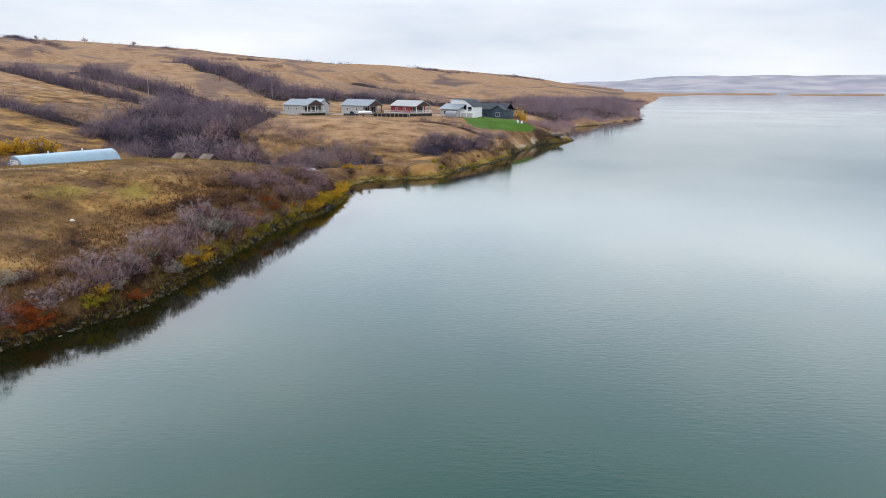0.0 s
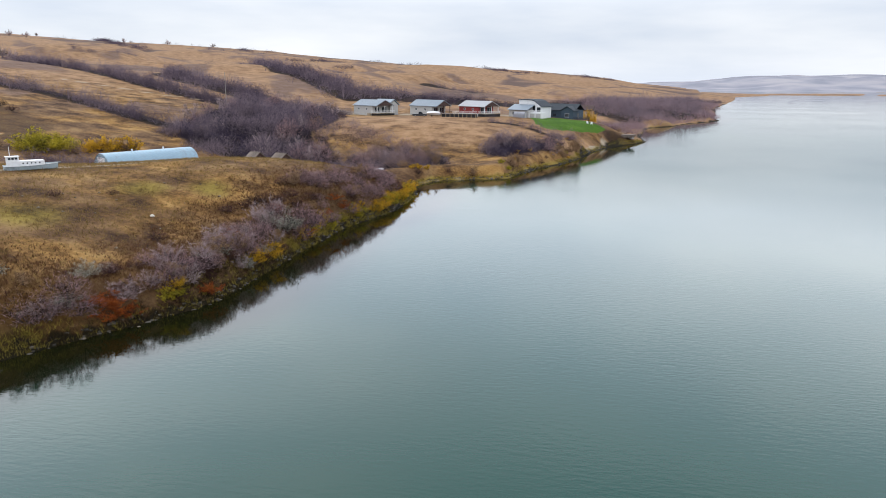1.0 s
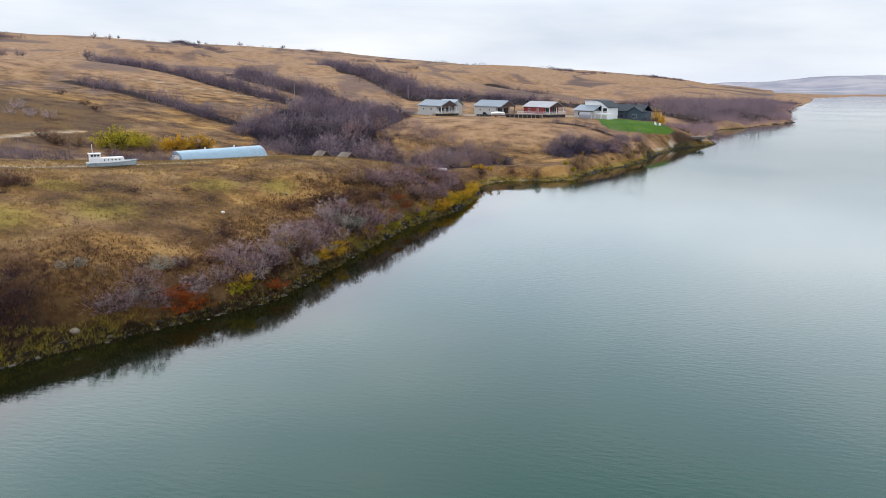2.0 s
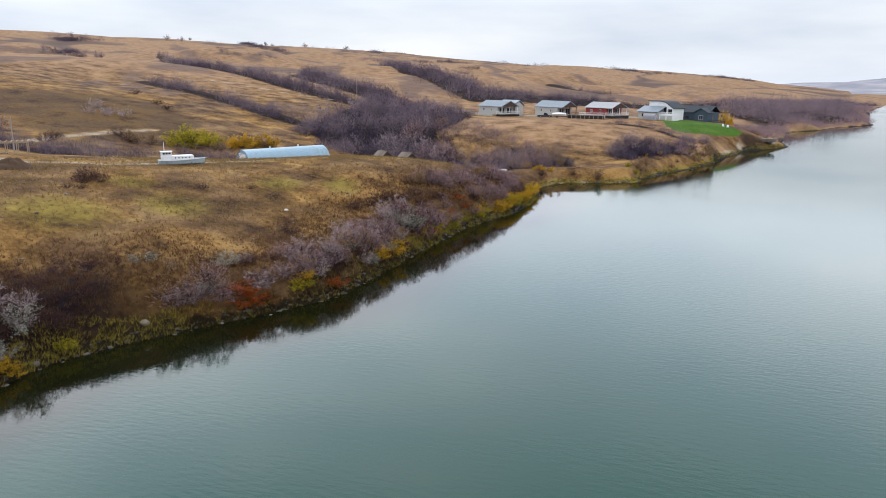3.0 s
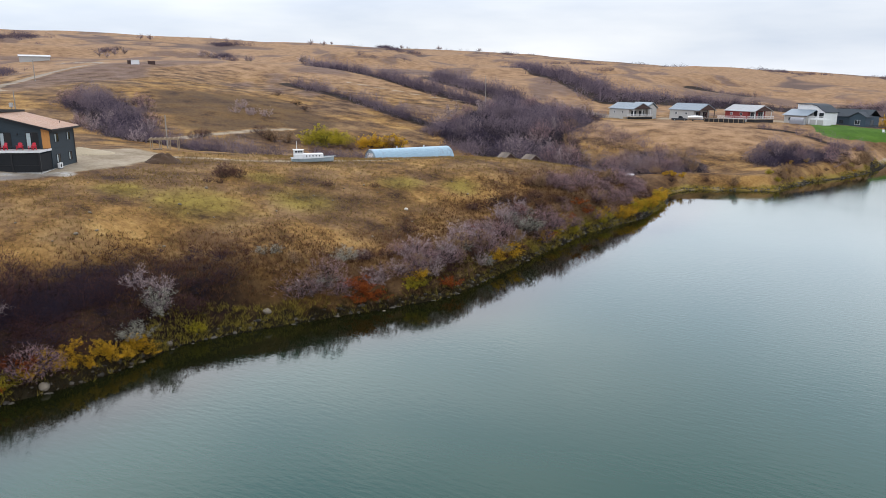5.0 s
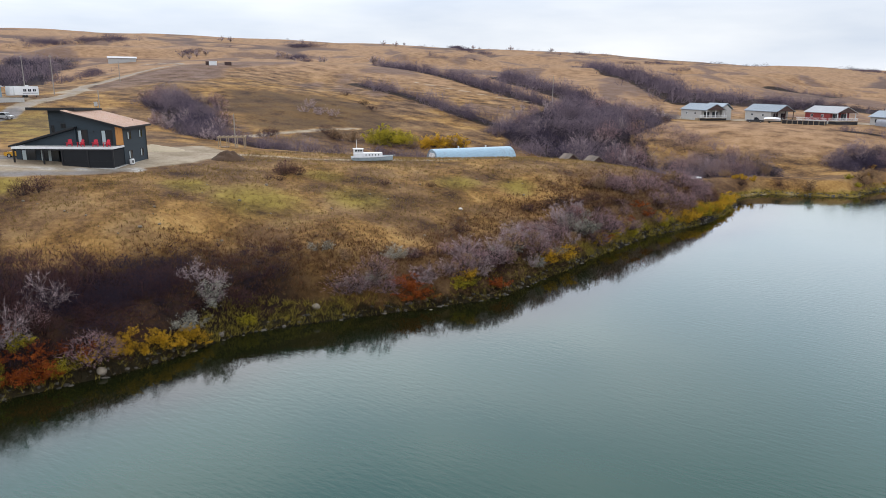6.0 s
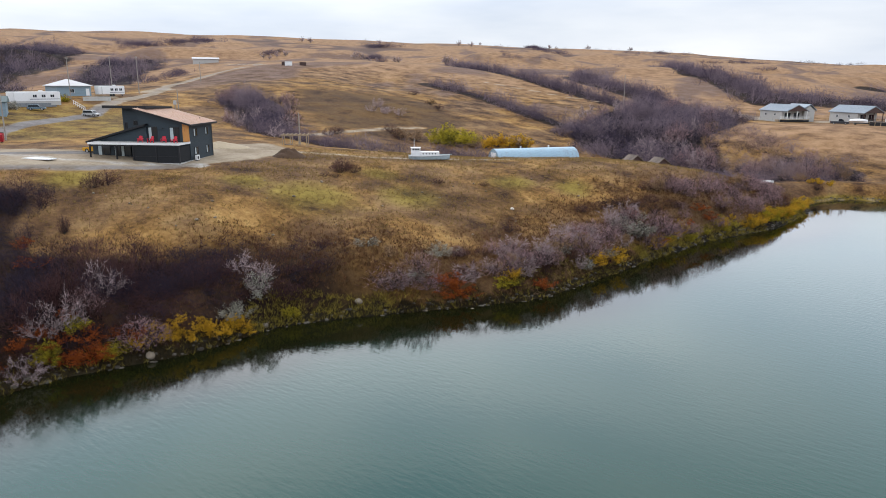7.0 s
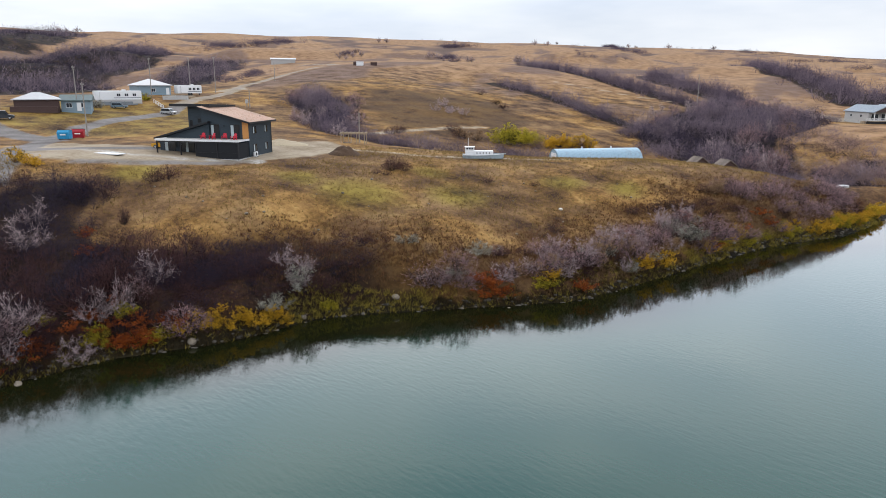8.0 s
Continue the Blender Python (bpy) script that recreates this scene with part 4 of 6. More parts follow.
NEAR_SHAPES = [dense(400 + n, stems=8, branches=5, twigs=4, spread=1.3, thick=0.85, fuzz=220) for n in range(4)]
MID_SHAPES = [dense(420 + n, stems=6, branches=3, twigs=2, spread=1.25, thick=1.05, fuzz=145) for n in range(4)]
FAR_SHAPES = [dense(440 + n, stems=4, branches=2, twigs=2, spread=1.3, thick=2.0, fuzz=76) for n in range(4)]
rng = np.random.default_rng(11)
for n, (ring, spacing, height, shapes, material, label) in enumerate((
    (THICKETS[0], 2.3, 5.0, MID_SHAPES, PLUM_TWIGS, "dense leafless plum-brown thicket filling a gully"),
    (THICKETS[1], 1.9, 3.5, MID_SHAPES, PLUM_TWIGS, "dense leafless thicket on a hillside hollow"),
    (THICKETS[2], 1.36, 3.1, NEAR_SHAPES, DARK_TWIGS, "dark leafless thicket covering the lake bank"),
    (THICKETS[3], 1.7, 4.0, MID_SHAPES, GREY_TWIGS, "leafless thicket at the foot of a knoll by the cove"),
    (THICKETS[4], 1.55, 4.4, MID_SHAPES, PLUM_TWIGS, "leafless thicket on the slope above the shore"),
    (THICKETS[5], 1.3, 1.9, NEAR_SHAPES, PURPLE_TWIGS, "bare purple scrub at the tip of the bench"),
    (FAR_WOODS[0], 5.2, 7.0, FAR_SHAPES, ROSE_WOOD, "bare shoreline wood with purple-brown crowns"),
    (FAR_WOODS[1], 5.6, 7.0, FAR_SHAPES, VALLEY_TWIGS, "bare dark wood filling a side valley"),
    (FAR_WOODS[2], 8.5, 9.0, FAR_SHAPES, VALLEY_TWIGS, "bare dark wood on the far hill"),
    (FAR_WOODS[3], 4.9, 6.0, FAR_SHAPES, VALLEY_TWIGS, "bare dark wood on the slope beside the road"),
    (FAR_WOODS[4], 4.0, 5.5, FAR_SHAPES, FAR_TWIGS, "belt of bare trees behind the cottages"),
    ([(-66, 236), (-54, 206), (-42, 183), (-34, 177), (-36, 200), (-46, 226), (-57, 244)], 2.6, 5.0, MID_SHAPES, ROSY_TWIGS, "rosy tan bare trees at the mouth of the gully"),
    ([(50, 312), (56, 338), (68, 384), (66, 398), (46, 382), (40, 335)], 2.7, 3.6, MID_SHAPES, GREY_TWIGS, "grey bare shrubs along a small bay"))):
    x, y, edge = within(ring, spacing, rng)
    swell = fbm(x / (7 * spacing), y / (7 * spacing), 3, 53)
    h = height * rng.uniform(0.4, 1.25, len(x)) * (0.55 + 0.45 * ramp(0, 4 * spacing, edge)) * (0.95 + 0.55 * swell)
    light = swell + rng.normal(size=len(x)) * 0.45 > 0.3
    # lower shrubs in the dips get the darker twigs as painted shade
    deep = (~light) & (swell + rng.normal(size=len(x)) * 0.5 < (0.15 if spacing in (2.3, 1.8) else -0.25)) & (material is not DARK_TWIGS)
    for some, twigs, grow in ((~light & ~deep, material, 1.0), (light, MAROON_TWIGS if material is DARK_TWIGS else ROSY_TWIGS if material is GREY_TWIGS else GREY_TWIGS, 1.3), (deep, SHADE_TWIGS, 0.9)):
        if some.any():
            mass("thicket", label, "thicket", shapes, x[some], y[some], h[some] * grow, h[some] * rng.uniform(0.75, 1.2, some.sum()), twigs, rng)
for pts, half, height, spacing in HEDGES:
    x, y, edge = beside(pts, half, spacing, rng)
    h = height * rng.uniform(0.4, 1.2, len(x)) * (0.9 + 0.7 * fbm(x / 11, y / 11, 2, 55))
    mass("shrub_belt", "belt of bare purple-brown shrubs along a fold of the slope", "thicket", MID_SHAPES if spacing < 2.4 else FAR_SHAPES, x, y, h, h * rng.uniform(0.7, 1.0, len(x)), FAR_TWIGS, rng)
    x, y, edge = beside(pts, half * 1.5, spacing * 1.9, rng)
    h = height * rng.uniform(0.7, 1.6, len(x))
    mass("shrub_belt", "taller rosy-grey bare trees standing in a shrub belt", "thicket", FAR_SHAPES, x, y, h, h * rng.uniform(0.5, 0.8, len(x)), GREY_TWIGS, rng)

# belts and copses on the far hills
TINY_SHAPES = [dense(450 + n, stems=3, branches=2, twigs=0, spread=1.3, thick=2.5, fuzz=85) for n in range(4)]
for pts, half, height, spacing in (
    ([(-823, 1357), (-562, 976), (-475, 889)], 13, 6.0, 8.0), ([(-705, 738), (-710, 768), (-708, 787)], 16, 7.0, 5.0), ([(-566, 574), (-539, 563), (-449, 492)], 6, 5.0, 4.0),
    ([(-500, 728), (-377, 592), (-350, 636)], 5, 3.0, 4.5), ([(-241, 1218), (-203, 1221), (-170, 1257)], 17, 6.0, 7.0), ([(-312, 968), (-287, 996), (-264, 1039)], 13, 5.0, 6.0),
    ([(-165, 672), (-150, 684)], 8, 5.0, 4.0), ([(-60, 1295), (-6, 1493), (58, 1553)], 18, 6.0, 8.0), ([(-335, 438), (-331, 447)], 4, 4.0, 3.5),
    ([(-558, 440), (-574, 480)], 7, 5.0, 4.0), ([(-682, 282), (-627, 274), (-611, 283)], 13, 6.0, 5.0), ([(-731, 390), (-727, 434), (-789, 534)], 20, 7.0, 6.5),
    ([(-680, 360), (-737, 418), (-733, 451), (-781, 521)], 14, 5.0, 5.5), ([(-683, 279), (-714, 306), (-691, 313)], 16, 5.5, 5.5), ([(-731, 769), (-712, 776), (-707, 794)], 14, 6.0, 5.0),
    ([(-510, 1294), (-467, 1259), (-445, 1276)], 22, 6.0, 8.0), ([(-215, 845), (-201, 845), (-193, 855)], 9, 5.0, 4.5), ([(-269, 157), (-290, 180), (-313, 205)], 6, 3.2, 2.8),
    ([(140, 1500), (230, 1900), (300, 2250)], 25, 6.0, 11.0)):
    x, y, edge = beside(pts, half, spacing, rng)
    h = height * rng.uniform(0.5, 1.3, len(x))
    mass("copse", "copse of bare trees on the far prairie hill", "thicket", TINY_SHAPES, x, y, h, h * rng.uniform(0.8, 1.2, len(x)), FAR_TWIGS, rng)

# single clumps over the hills
x, y = rng.uniform(-1100, 60, 1700), rng.uniform(120, 1700, 1700)
far = np.hypot(x, y)
keep = (fbm(x / 90, y / 90, 3, 61) + 0.5 * fbm(x / 400, y / 400, 2, 62) > 0.42) & (far > 330) & (signed_distance(x, y, WEST_SHORE) > 60)
h = rng.uniform(2.0, 5.5, keep.sum())
mass("hill_shrubs", "scattered bare shrub clumps on the far prairie hills", "thicket", TINY_SHAPES, x[keep], y[keep], h, h * 1.2, FAR_TWIGS, rng)

# low brown scrub on the lower bank
x, y = rng.uniform(-85, -20, 9000), rng.uniform(5, 160, 9000)
west = signed_distance(x, y, WEST_SHORE)
keep = (west > 0.25) & (rng.uniform(0, 1, len(x)) < ramp(13, 4, west + 4 * fbm(x / 9, y / 9, 2, 63)) * 0.62)
h = rng.uniform(0.35, 1.0, keep.sum())
LOW_SHAPES = [dense(460 + n, stems=5, branches=3, twigs=1, spread=1.6, thick=2.3, fuzz=50) for n in range(4)]
half = rng.uniform(0, 1, keep.sum()) < 0.5 + 0.5 * ramp(62, 52, y[keep])
for name, label, some, material in (("low_scrub", "low reddish-brown leafless scrub on the bank", half, MAROON_TWIGS), ("low_scrub", "low tan and grey dry scrub on the bank", ~half, TAN_LEAVES)):
    mass(name, label, "scrub", LOW_SHAPES, x[keep][some], y[keep][some], h[some], h[some] * 1.1, material, rng)


# shrubs that hang over the far shore
y = rng.uniform(318, 800, 520)
x = np.interp(y, [b for a, b in WEST_SHORE[40:50]], [a for a, b in WEST_SHORE[40:50]]) - rng.uniform(0.5, 16, len(y))
keep = signed_distance(x, y, WEST_SHORE) > 0.6
h = rng.uniform(2.0, 5.0, keep.sum())
mass("thicket", "rosy grey bare shrubs along the far shore", "thicket", FAR_SHAPES, x[keep], y[keep], h, h * 1.1, ROSE_WOOD, rng)

# darker knee-high scrub where the bank thicket thins out
x, y = rng.uniform(-68, -49, 2600), rng.uniform(34, 62, 2600)
west = signed_distance(x, y, WEST_SHORE)
keep = (west > 2.2) & (west < 15) & (rng.uniform(0, 1, len(x)) < ramp(62, 46, y + 6 * fbm(x / 5, y / 5, 2, 71)) * ramp(15, 9, west))
h = rng.uniform(0.5, 1.5, keep.sum()) * (0.8 + 0.5 * fbm(x[keep] / 4, y[keep] / 4, 2, 72))
dark = rng.uniform(0, 1, keep.sum()) < 0.45
mass("low_scrub", "knee-high dark plum scrub on the lake bank", "scrub", LOW_SHAPES, x[keep][dark], y[keep][dark], h[dark], h[dark] * 1.2, DARK_TWIGS, rng)
mass("low_scrub", "knee-high maroon leafless scrub on the lake bank", "scrub", LOW_SHAPES, x[keep][~dark], y[keep][~dark], h[~dark], h[~dark] * 1.2, MAROON_TWIGS, rng)


def tuft_shape(seed, count, spread, wide):
    r = np.random.default_rng(seed)
    root = np.c_[r.normal(size=(count, 2)) * 0.22, np.full(count, -0.05)]
    tip = root + np.c_[r.normal(size=(count, 2)) * spread, r.uniform(0.6, 1.0, count)]
    return blades(root, tip, np.full(count, wide), 0, r)


DRY_GRASS = growth("dry_golden_grass", (0.205, 0.138, 0.054), 0.9, vary=0.45, grain=0.25, island=0.7)
RED_GRASS = growth("russet_dry_grass", (0.122, 0.062, 0.031), 0.9, vary=0.6, grain=0.3, island=0.9)
DARK_WEEDS = growth("dark_brown_weeds", (0.045, 0.032, 0.014), 0.9, vary=0.7, grain=0.5, island=0.8)
REEDS = growth("yellow_green_shore_grass", (0.25, 0.195, 0.035), 0.85, vary=0.85, second=(0.040, 0.030, 0.009), grain=0.5, island=0.8)
TUFTS = [tuft_shape(480 + n, 7, 0.3, 0.10) for n in range(4)]
x, y = rng.uniform(-112, -20, 95000), rng.uniform(-5, 162, 95000)
west = signed_distance(x, y, WEST_SHORE)
bare = ramp(-3, 1, signed_distance(x, y, HOUSE_PAD))
keep = (west > 2) & (west < 62) & (rng.uniform(0, 1, len(x)) < (0.35 + 0.5 * ramp(-0.3, 0.4, fbm(x / 6, y / 6, 3, 64))) * (1 - bare) * (1 - ramp(-1, 2, signed_distance(x, y, THICKETS[2]))))
x, y, west = x[keep], y[keep], west[keep]
h = rng.uniform(0.18, 0.48, len(x))
red = rng.uniform(0, 1, len(x)) < ramp(20, 6, west) * 0.75
mass("dry_grass", "tufts of dry golden prairie grass on the bench", "grass", TUFTS, x[~red], y[~red], h[~red], h[~red], DRY_GRASS, rng)
mass("russet_grass", "russet dry grass and weeds on the lower bank", "grass", TUFTS, x[red], y[red], h[red] * 1.2, h[red] * 1.1, RED_GRASS, rng)
x = np.concatenate([rng.uniform(-58, 60, 90000), rng.uniform(-56, -18, 110000)])
y = np.concatenate([rng.uniform(160, 300, 90000), rng.uniform(0, 160, 110000)])
west = signed_distance(x, y, WEST_SHORE)
keep = (west > -0.1) & (west < 2.1 + 1.3 * fbm(x / 8, y / 8, 2, 65)) & ((fbm(x / 7, y / 7, 2, 66) > -0.25) | (y < 66))
x, y = x[keep], y[keep]
h = rng.uniform(0.25, 0.75, len(x))
SEDGE = [tuft_shape(490 + n, 10, 0.35, 0.06) for n in range(4)]
dull = rng.uniform(0, 1, len(x)) < np.where(y < 43, 0.75, np.where((y > 57) & (y < 94), 0.78, 0.2))
mass("shore_grass", "yellow-green shore grass and weeds along the waterline", "grass", SEDGE, x[~dull], y[~dull], h[~dull], h[~dull] * 1.1, REEDS, rng)
mass("shore_weeds", "dark brown weeds among the shore stones", "grass", SEDGE, x[dull], y[dull], h[dull], h[dull] * 1.1, DARK_WEEDS, rng)
# weeds on the lower slope
x, y = rng.uniform(-80, -20, 40000), rng.uniform(44, 160, 40000)
west = signed_distance(x, y, WEST_SHORE)
keep = (west > 2.5) & (west < 17) & (rng.uniform(0, 1, len(x)) < ramp(18, 9, west + 5 * fbm(x / 7, y / 7, 2, 69)))
h = rng.uniform(0.25, 0.6, keep.sum())
mass("russet_grass", "russet dry grass and weeds on the lower bank", "grass", TUFTS, x[keep], y[keep], h, h, RED_GRASS, rng)


# ---- stones ----
ROCK = surface("grey_fieldstone", (0.155, 0.128, 0.096), 0.85, vary=0.45, grain=5, bump=0.5, each=0.6)
PALE_ROCK = surface("pale_limestone", (0.48, 0.44, 0.38), 0.85, vary=0.3, grain=5, bump=0.5)
WET_ROCK = surface("dark_wet_shore_stones", (0.075, 0.065, 0.052), 0.7, vary=0.6, grain=2, island=0.9)


def rock_shape(seed, detail):
    bm = bmesh.new()
    bmesh.ops.create_icosphere(bm, subdivisions=detail, radius=1.0)
    r = random.Random(seed)
    off = Vector((r.uniform(0, 50), r.uniform(0, 50), r.uniform(0, 50)))
    for v in bm.verts:
        v.co *= 1 + 0.32 * noise.noise(v.co * 0.9 + off) + 0.12 * noise.noise(v.co * 2.6 + off)
        v.co.z *= 0.68
    return bm


for n, (x, y, size, label) in enumerate((
    (-48.9, 89.4, 0.55, "pale rounded boulder lying in dry grass"), (-49.3, 44.8, 0.62, "smooth grey boulder at the water's edge"), (-45.6, 54.2, 0.75, "flat sandy-coloured boulder in shore grass"),
    (-45.2, 57.3, 0.6, "grey upright boulder in shore grass"), (-37, 63.1, 0.45, "small flat stone at the waterline"), (-40.4, 59.3, 0.4, "small flat stone at the waterline"),
    (-45.9, 33, 0.7, "half-sunken dark boulder in the shallows"), (-50.8, 33.4, 0.8, "dark boulder at the foot of the bank"), (-51, 23, 0.4, "half-sunken stone in the shallows"),
    (-52.8, 19.5, 0.7, "grey boulder at the water's edge"), (-30.2, 106.3, 0.7, "grey boulder at the foot of the bank"), (-27.8, 97, 0.6, "half-sunken stone in the shallows"),
    (-65, 50.3, 0.32, "fieldstone half sunk in dry grass"), (-69.2, 52.8, 0.32, "fieldstone half sunk in dry grass"), (-57.7, 38.7, 0.4, "fieldstone in dark scrub"), (-53, 58, 0.21, "fieldstone half sunk in dry grass"),
    (-66.2, 46, 0.21, "fieldstone half sunk in dry grass"), (-68.2, 60.3, 0.21, "fieldstone half sunk in dry grass"), (-59.5, 89, 0.24, "fieldstone half sunk in dry grass"), (-64.8, 85.7, 0.28, "fieldstone half sunk in dry grass"),
    (-75.2, 45.5, 0.28, "fieldstone half sunk in dry grass"), (-52.3, 64, 0.17, "fieldstone half sunk in dry grass"), (-70.6, 72, 0.5, "grey flat stone lying in dry grass"))):
    size *= 0.6
    ob = new("boulder", bpy.data.meshes.new("boulder"))
    bm = rock_shape(n, 3)
    bm.to_mesh(ob.data)
    bm.free()
    ob.data.polygons.foreach_set("use_smooth", np.ones(len(ob.data.polygons), bool))
    ob.data.materials.append(PALE_ROCK if "pale rounded" in label else ROCK)
    ob.matrix_basis = Matrix.LocRotScale((x, y, ground(x, y) + 0.2 * size), Euler((0, 0, n * 1.7)), (size, size * 0.8, size))
    tagged(ob, label, "boulder", "stones about the bank")

SMALL_STONES = []
for n in range(4):
    mesh = bpy.data.meshes.new("fieldstone")
    bm = rock_shape(80 + n, 2)
    bm.to_mesh(mesh)
    bm.free()
    mesh.materials.append(ROCK)
    SMALL_STONES.append(mesh)
made = 0
while made < 46:
    x, y = pick.uniform(-82, -44), pick.uniform(40, 110)
    away = float(signed_distance(np.array([x]), np.array([y]), WEST_SHORE)[0])
    if 9 < away < 40 and signed_distance(np.array([x]), np.array([y]), THICKETS[2])[0] < -1:
        size = 0.08 + 0.16 * pick.random() ** 2
        ob = new("fieldstone", SMALL_STONES[made % 4])
        ob.matrix_basis = Matrix.LocRotScale((x, y, ground(x, y) + 0.35 * size), Euler((0, 0, made * 1.3)), (size * 1.2, size, size))
        tagged(ob, "small grey fieldstone lying in dry grass", "stone", "stones about the bank")
        made += 1

x, y = rng.uniform(-58, 62, 260000), rng.uniform(0, 310, 260000)
west = signed_distance(x, y, WEST_SHORE) + 0.4 * fbm(x / 5, y / 5, 3, 11) * ramp(900, 200, np.hypot(x, y))
keep = (np.abs(west - 0.25) < 0.6) & (fbm(x / 5, y / 5, 2, 67) > -0.35)
x, y = x[keep][:2600], y[keep][:2600]
pebbles = []
for n in range(3):
    bm = rock_shape(60 + n, 1)
    bm.verts.ensure_lookup_table()
    pebbles.append((np.array([v.co[:] for v in bm.verts]), np.array([[v.index for v in f.verts] for f in bm.faces])))
    bm.free()
size = 0.05 + 0.24 * rng.uniform(0, 1, len(x)) ** 3
mass("shore_stones", "band of dark wet stones along the waterline", "stones", pebbles, x, y, size, size * rng.uniform(0.8, 1.5, len(x)), WET_ROCK, rng)


# ---- building blocks ----
def box(bm, x0, x1, y0, y1, z0, z1, m=None):
    v = [bm.verts.new((x, y, z)) for z in (z0, z1) for x, y in ((x0, y0), (x1, y0), (x1, y1), (x0, y1))]
    for f in ((3, 2, 1, 0), (4, 5, 6, 7), (0, 1, 5, 4), (1, 2, 6, 5), (2, 3, 7, 6), (3, 0, 4, 7)):
        bm.faces.new([v[i] for i in f])
    if m is not None:
        bmesh.ops.transform(bm, matrix=m, verts=v)
    return v


def prism(bm, outline, y0, y1, swap=False):
    """An outline in x and z, drawn out along y (or in y and z along x)."""
    def at(a, b, c):
        return (c, a, b) if swap else (a, c, b)

    one, two = [bm.verts.new(at(a, b, y0)) for a, b in outline], [bm.verts.new(at(a, b, y1)) for a, b in outline]
    bm.faces.new(one)
    bm.faces.new(two[::-1])
    for i in range(len(one)):
        j = (i + 1) % len(one)
        bm.faces.new((one[j], one[i], two[i], two[j]))


def rod(bm, a, b, r0, r1=None, sides=6):
    a, b = Vector(a), Vector(b)
    turn = (b - a).to_track_quat("Z", "Y").to_matrix().to_4x4()
    bmesh.ops.create_cone(bm, cap_ends=True, segments=sides, radius1=r0, radius2=r0 if r1 is None else r1, depth=(b - a).length, matrix=Matrix.Translation((a + b) / 2) @ turn)


def mesh_of(shape, *args, **kw):
    bm = bmesh.new()
    shape(bm, *args, **kw)
    return bm


def boxes(*rows):
    bm = bmesh.new()
    for row in rows:
        box(bm, *row)
    return bm


def rounded(bm, width, segments=1):
    bmesh.ops.bevel(bm, geom=bm.edges[:], offset=width, segments=segments, affect="EDGES")
    return bm


def stand(x, y, turn=0.0, lift=0.0):
    """A pose on the ground, turned by degrees."""
    return pose(x, y, ground(x, y) + lift, 0, 0, turn)


GLASS = glass_dark("window_glass")
# curtain tone that also paints the sky's reflection on window panes
PALE_STRIP = surface("curtain_and_sky_reflection", (0.34, 0.39, 0.40), 0.6, vary=0.15, grain=3)
CHARCOAL = surface("charcoal_board_siding", (0.021, 0.032, 0.041), 0.6, vary=0.25, grain=1.2, stretch=(1, 1, 9), bump=0.3)
BLACK = surface("black_metal", (0.012, 0.012, 0.014), 0.5, vary=0.3, grain=3)
SCREEN = surface("black_insect_screen", (0.010, 0.011, 0.013), 0.85, vary=0.3, grain=8)
PEACH_METAL = surface("peach_tan_metal_roof", (0.47, 0.315, 0.235), 0.4, vary=0.14, grain=1.5, spec=0.5)
CEDAR = surface("orange_cedar_boards", (0.42, 0.19, 0.055), 0.6, vary=0.3, grain=3, stretch=(6, 6, 0.6))
WHITE = surface("white_paint", (0.62, 0.62, 0.62), 0.6, vary=0.1, grain=2)
CREAM = surface("pale_grey_siding", (0.36, 0.35, 0.335), 0.7, vary=0.12, grain=1.5, stretch=(1, 1, 8), bump=0.2)
GREY_ROOF = surface("light_blue_grey_metal_roof", (0.16, 0.195, 0.23), 0.4, vary=0.12, grain=1.5, spec=0.5)
PALE_ROOF = surface("pale_metal_roof", (0.31, 0.31, 0.32), 0.45, vary=0.1, grain=1.5, spec=0.5)
RED_SIDING = surface("barn_red_siding", (0.19, 0.028, 0.026), 0.65, vary=0.25, grain=1.5, stretch=(1, 1, 8))
NAVY_SIDING = surface("dark_slate_blue_siding", (0.035, 0.055, 0.075), 0.65, vary=0.25, grain=1.5, stretch=(1, 1, 8))
SLATE_ROOF = surface("dark_shingle_roof", (0.035, 0.042, 0.05), 0.8, vary=0.3, grain=6)
BLUE_SIDING = surface("dusty_blue_siding", (0.17, 0.23, 0.27), 0.7, vary=0.15, grain=1.5, stretch=(1, 1, 8))
BROWN_SIDING = surface("dark_brown_siding", (0.055, 0.032, 0.028), 0.7, vary=0.25, grain=1.5, stretch=(1, 1, 8))
TEAL_ROOF = surface("grey_green_roof", (0.055, 0.085, 0.085), 0.6, vary=0.2, grain=2)
LUMBER = surface("pale_new_lumber", (0.26, 0.20, 0.135), 0.8, vary=0.3, grain=4, stretch=(1, 1, 0.3))
OLD_WOOD = surface("weathered_grey_boards", (0.15, 0.12, 0.10), 0.9, vary=0.35, grain=4, island=0.4)
POLE_WOOD = surface("weathered_pole", (0.22, 0.20, 0.18), 0.9, vary=0.3, grain=4)
GALVANISED = surface("galvanised_blue_white_steel", (0.22, 0.32, 0.39), 0.42, metal=0.2, vary=0.2, second=(0.20, 0.25, 0.28), grain=1.2, spec=0.5)
CONCRETE = surface("concrete", (0.36, 0.35, 0.33), 0.9, vary=0.25, grain=2)
EARTH = surface("dark_topsoil", (0.058, 0.034, 0.020), 0.95, vary=0.4, grain=3, bump=0.6)
RED_PLASTIC = surface("red_plastic", (0.45, 0.012, 0.03), 0.45, vary=0.15, grain=3)
TYRE = surface("tyre_rubber", (0.015, 0.015, 0.015), 0.85, vary=0.2, grain=5)
RIM = surface("wheel_rim", (0.35, 0.35, 0.36), 0.35, metal=0.7, vary=0.2, grain=5)
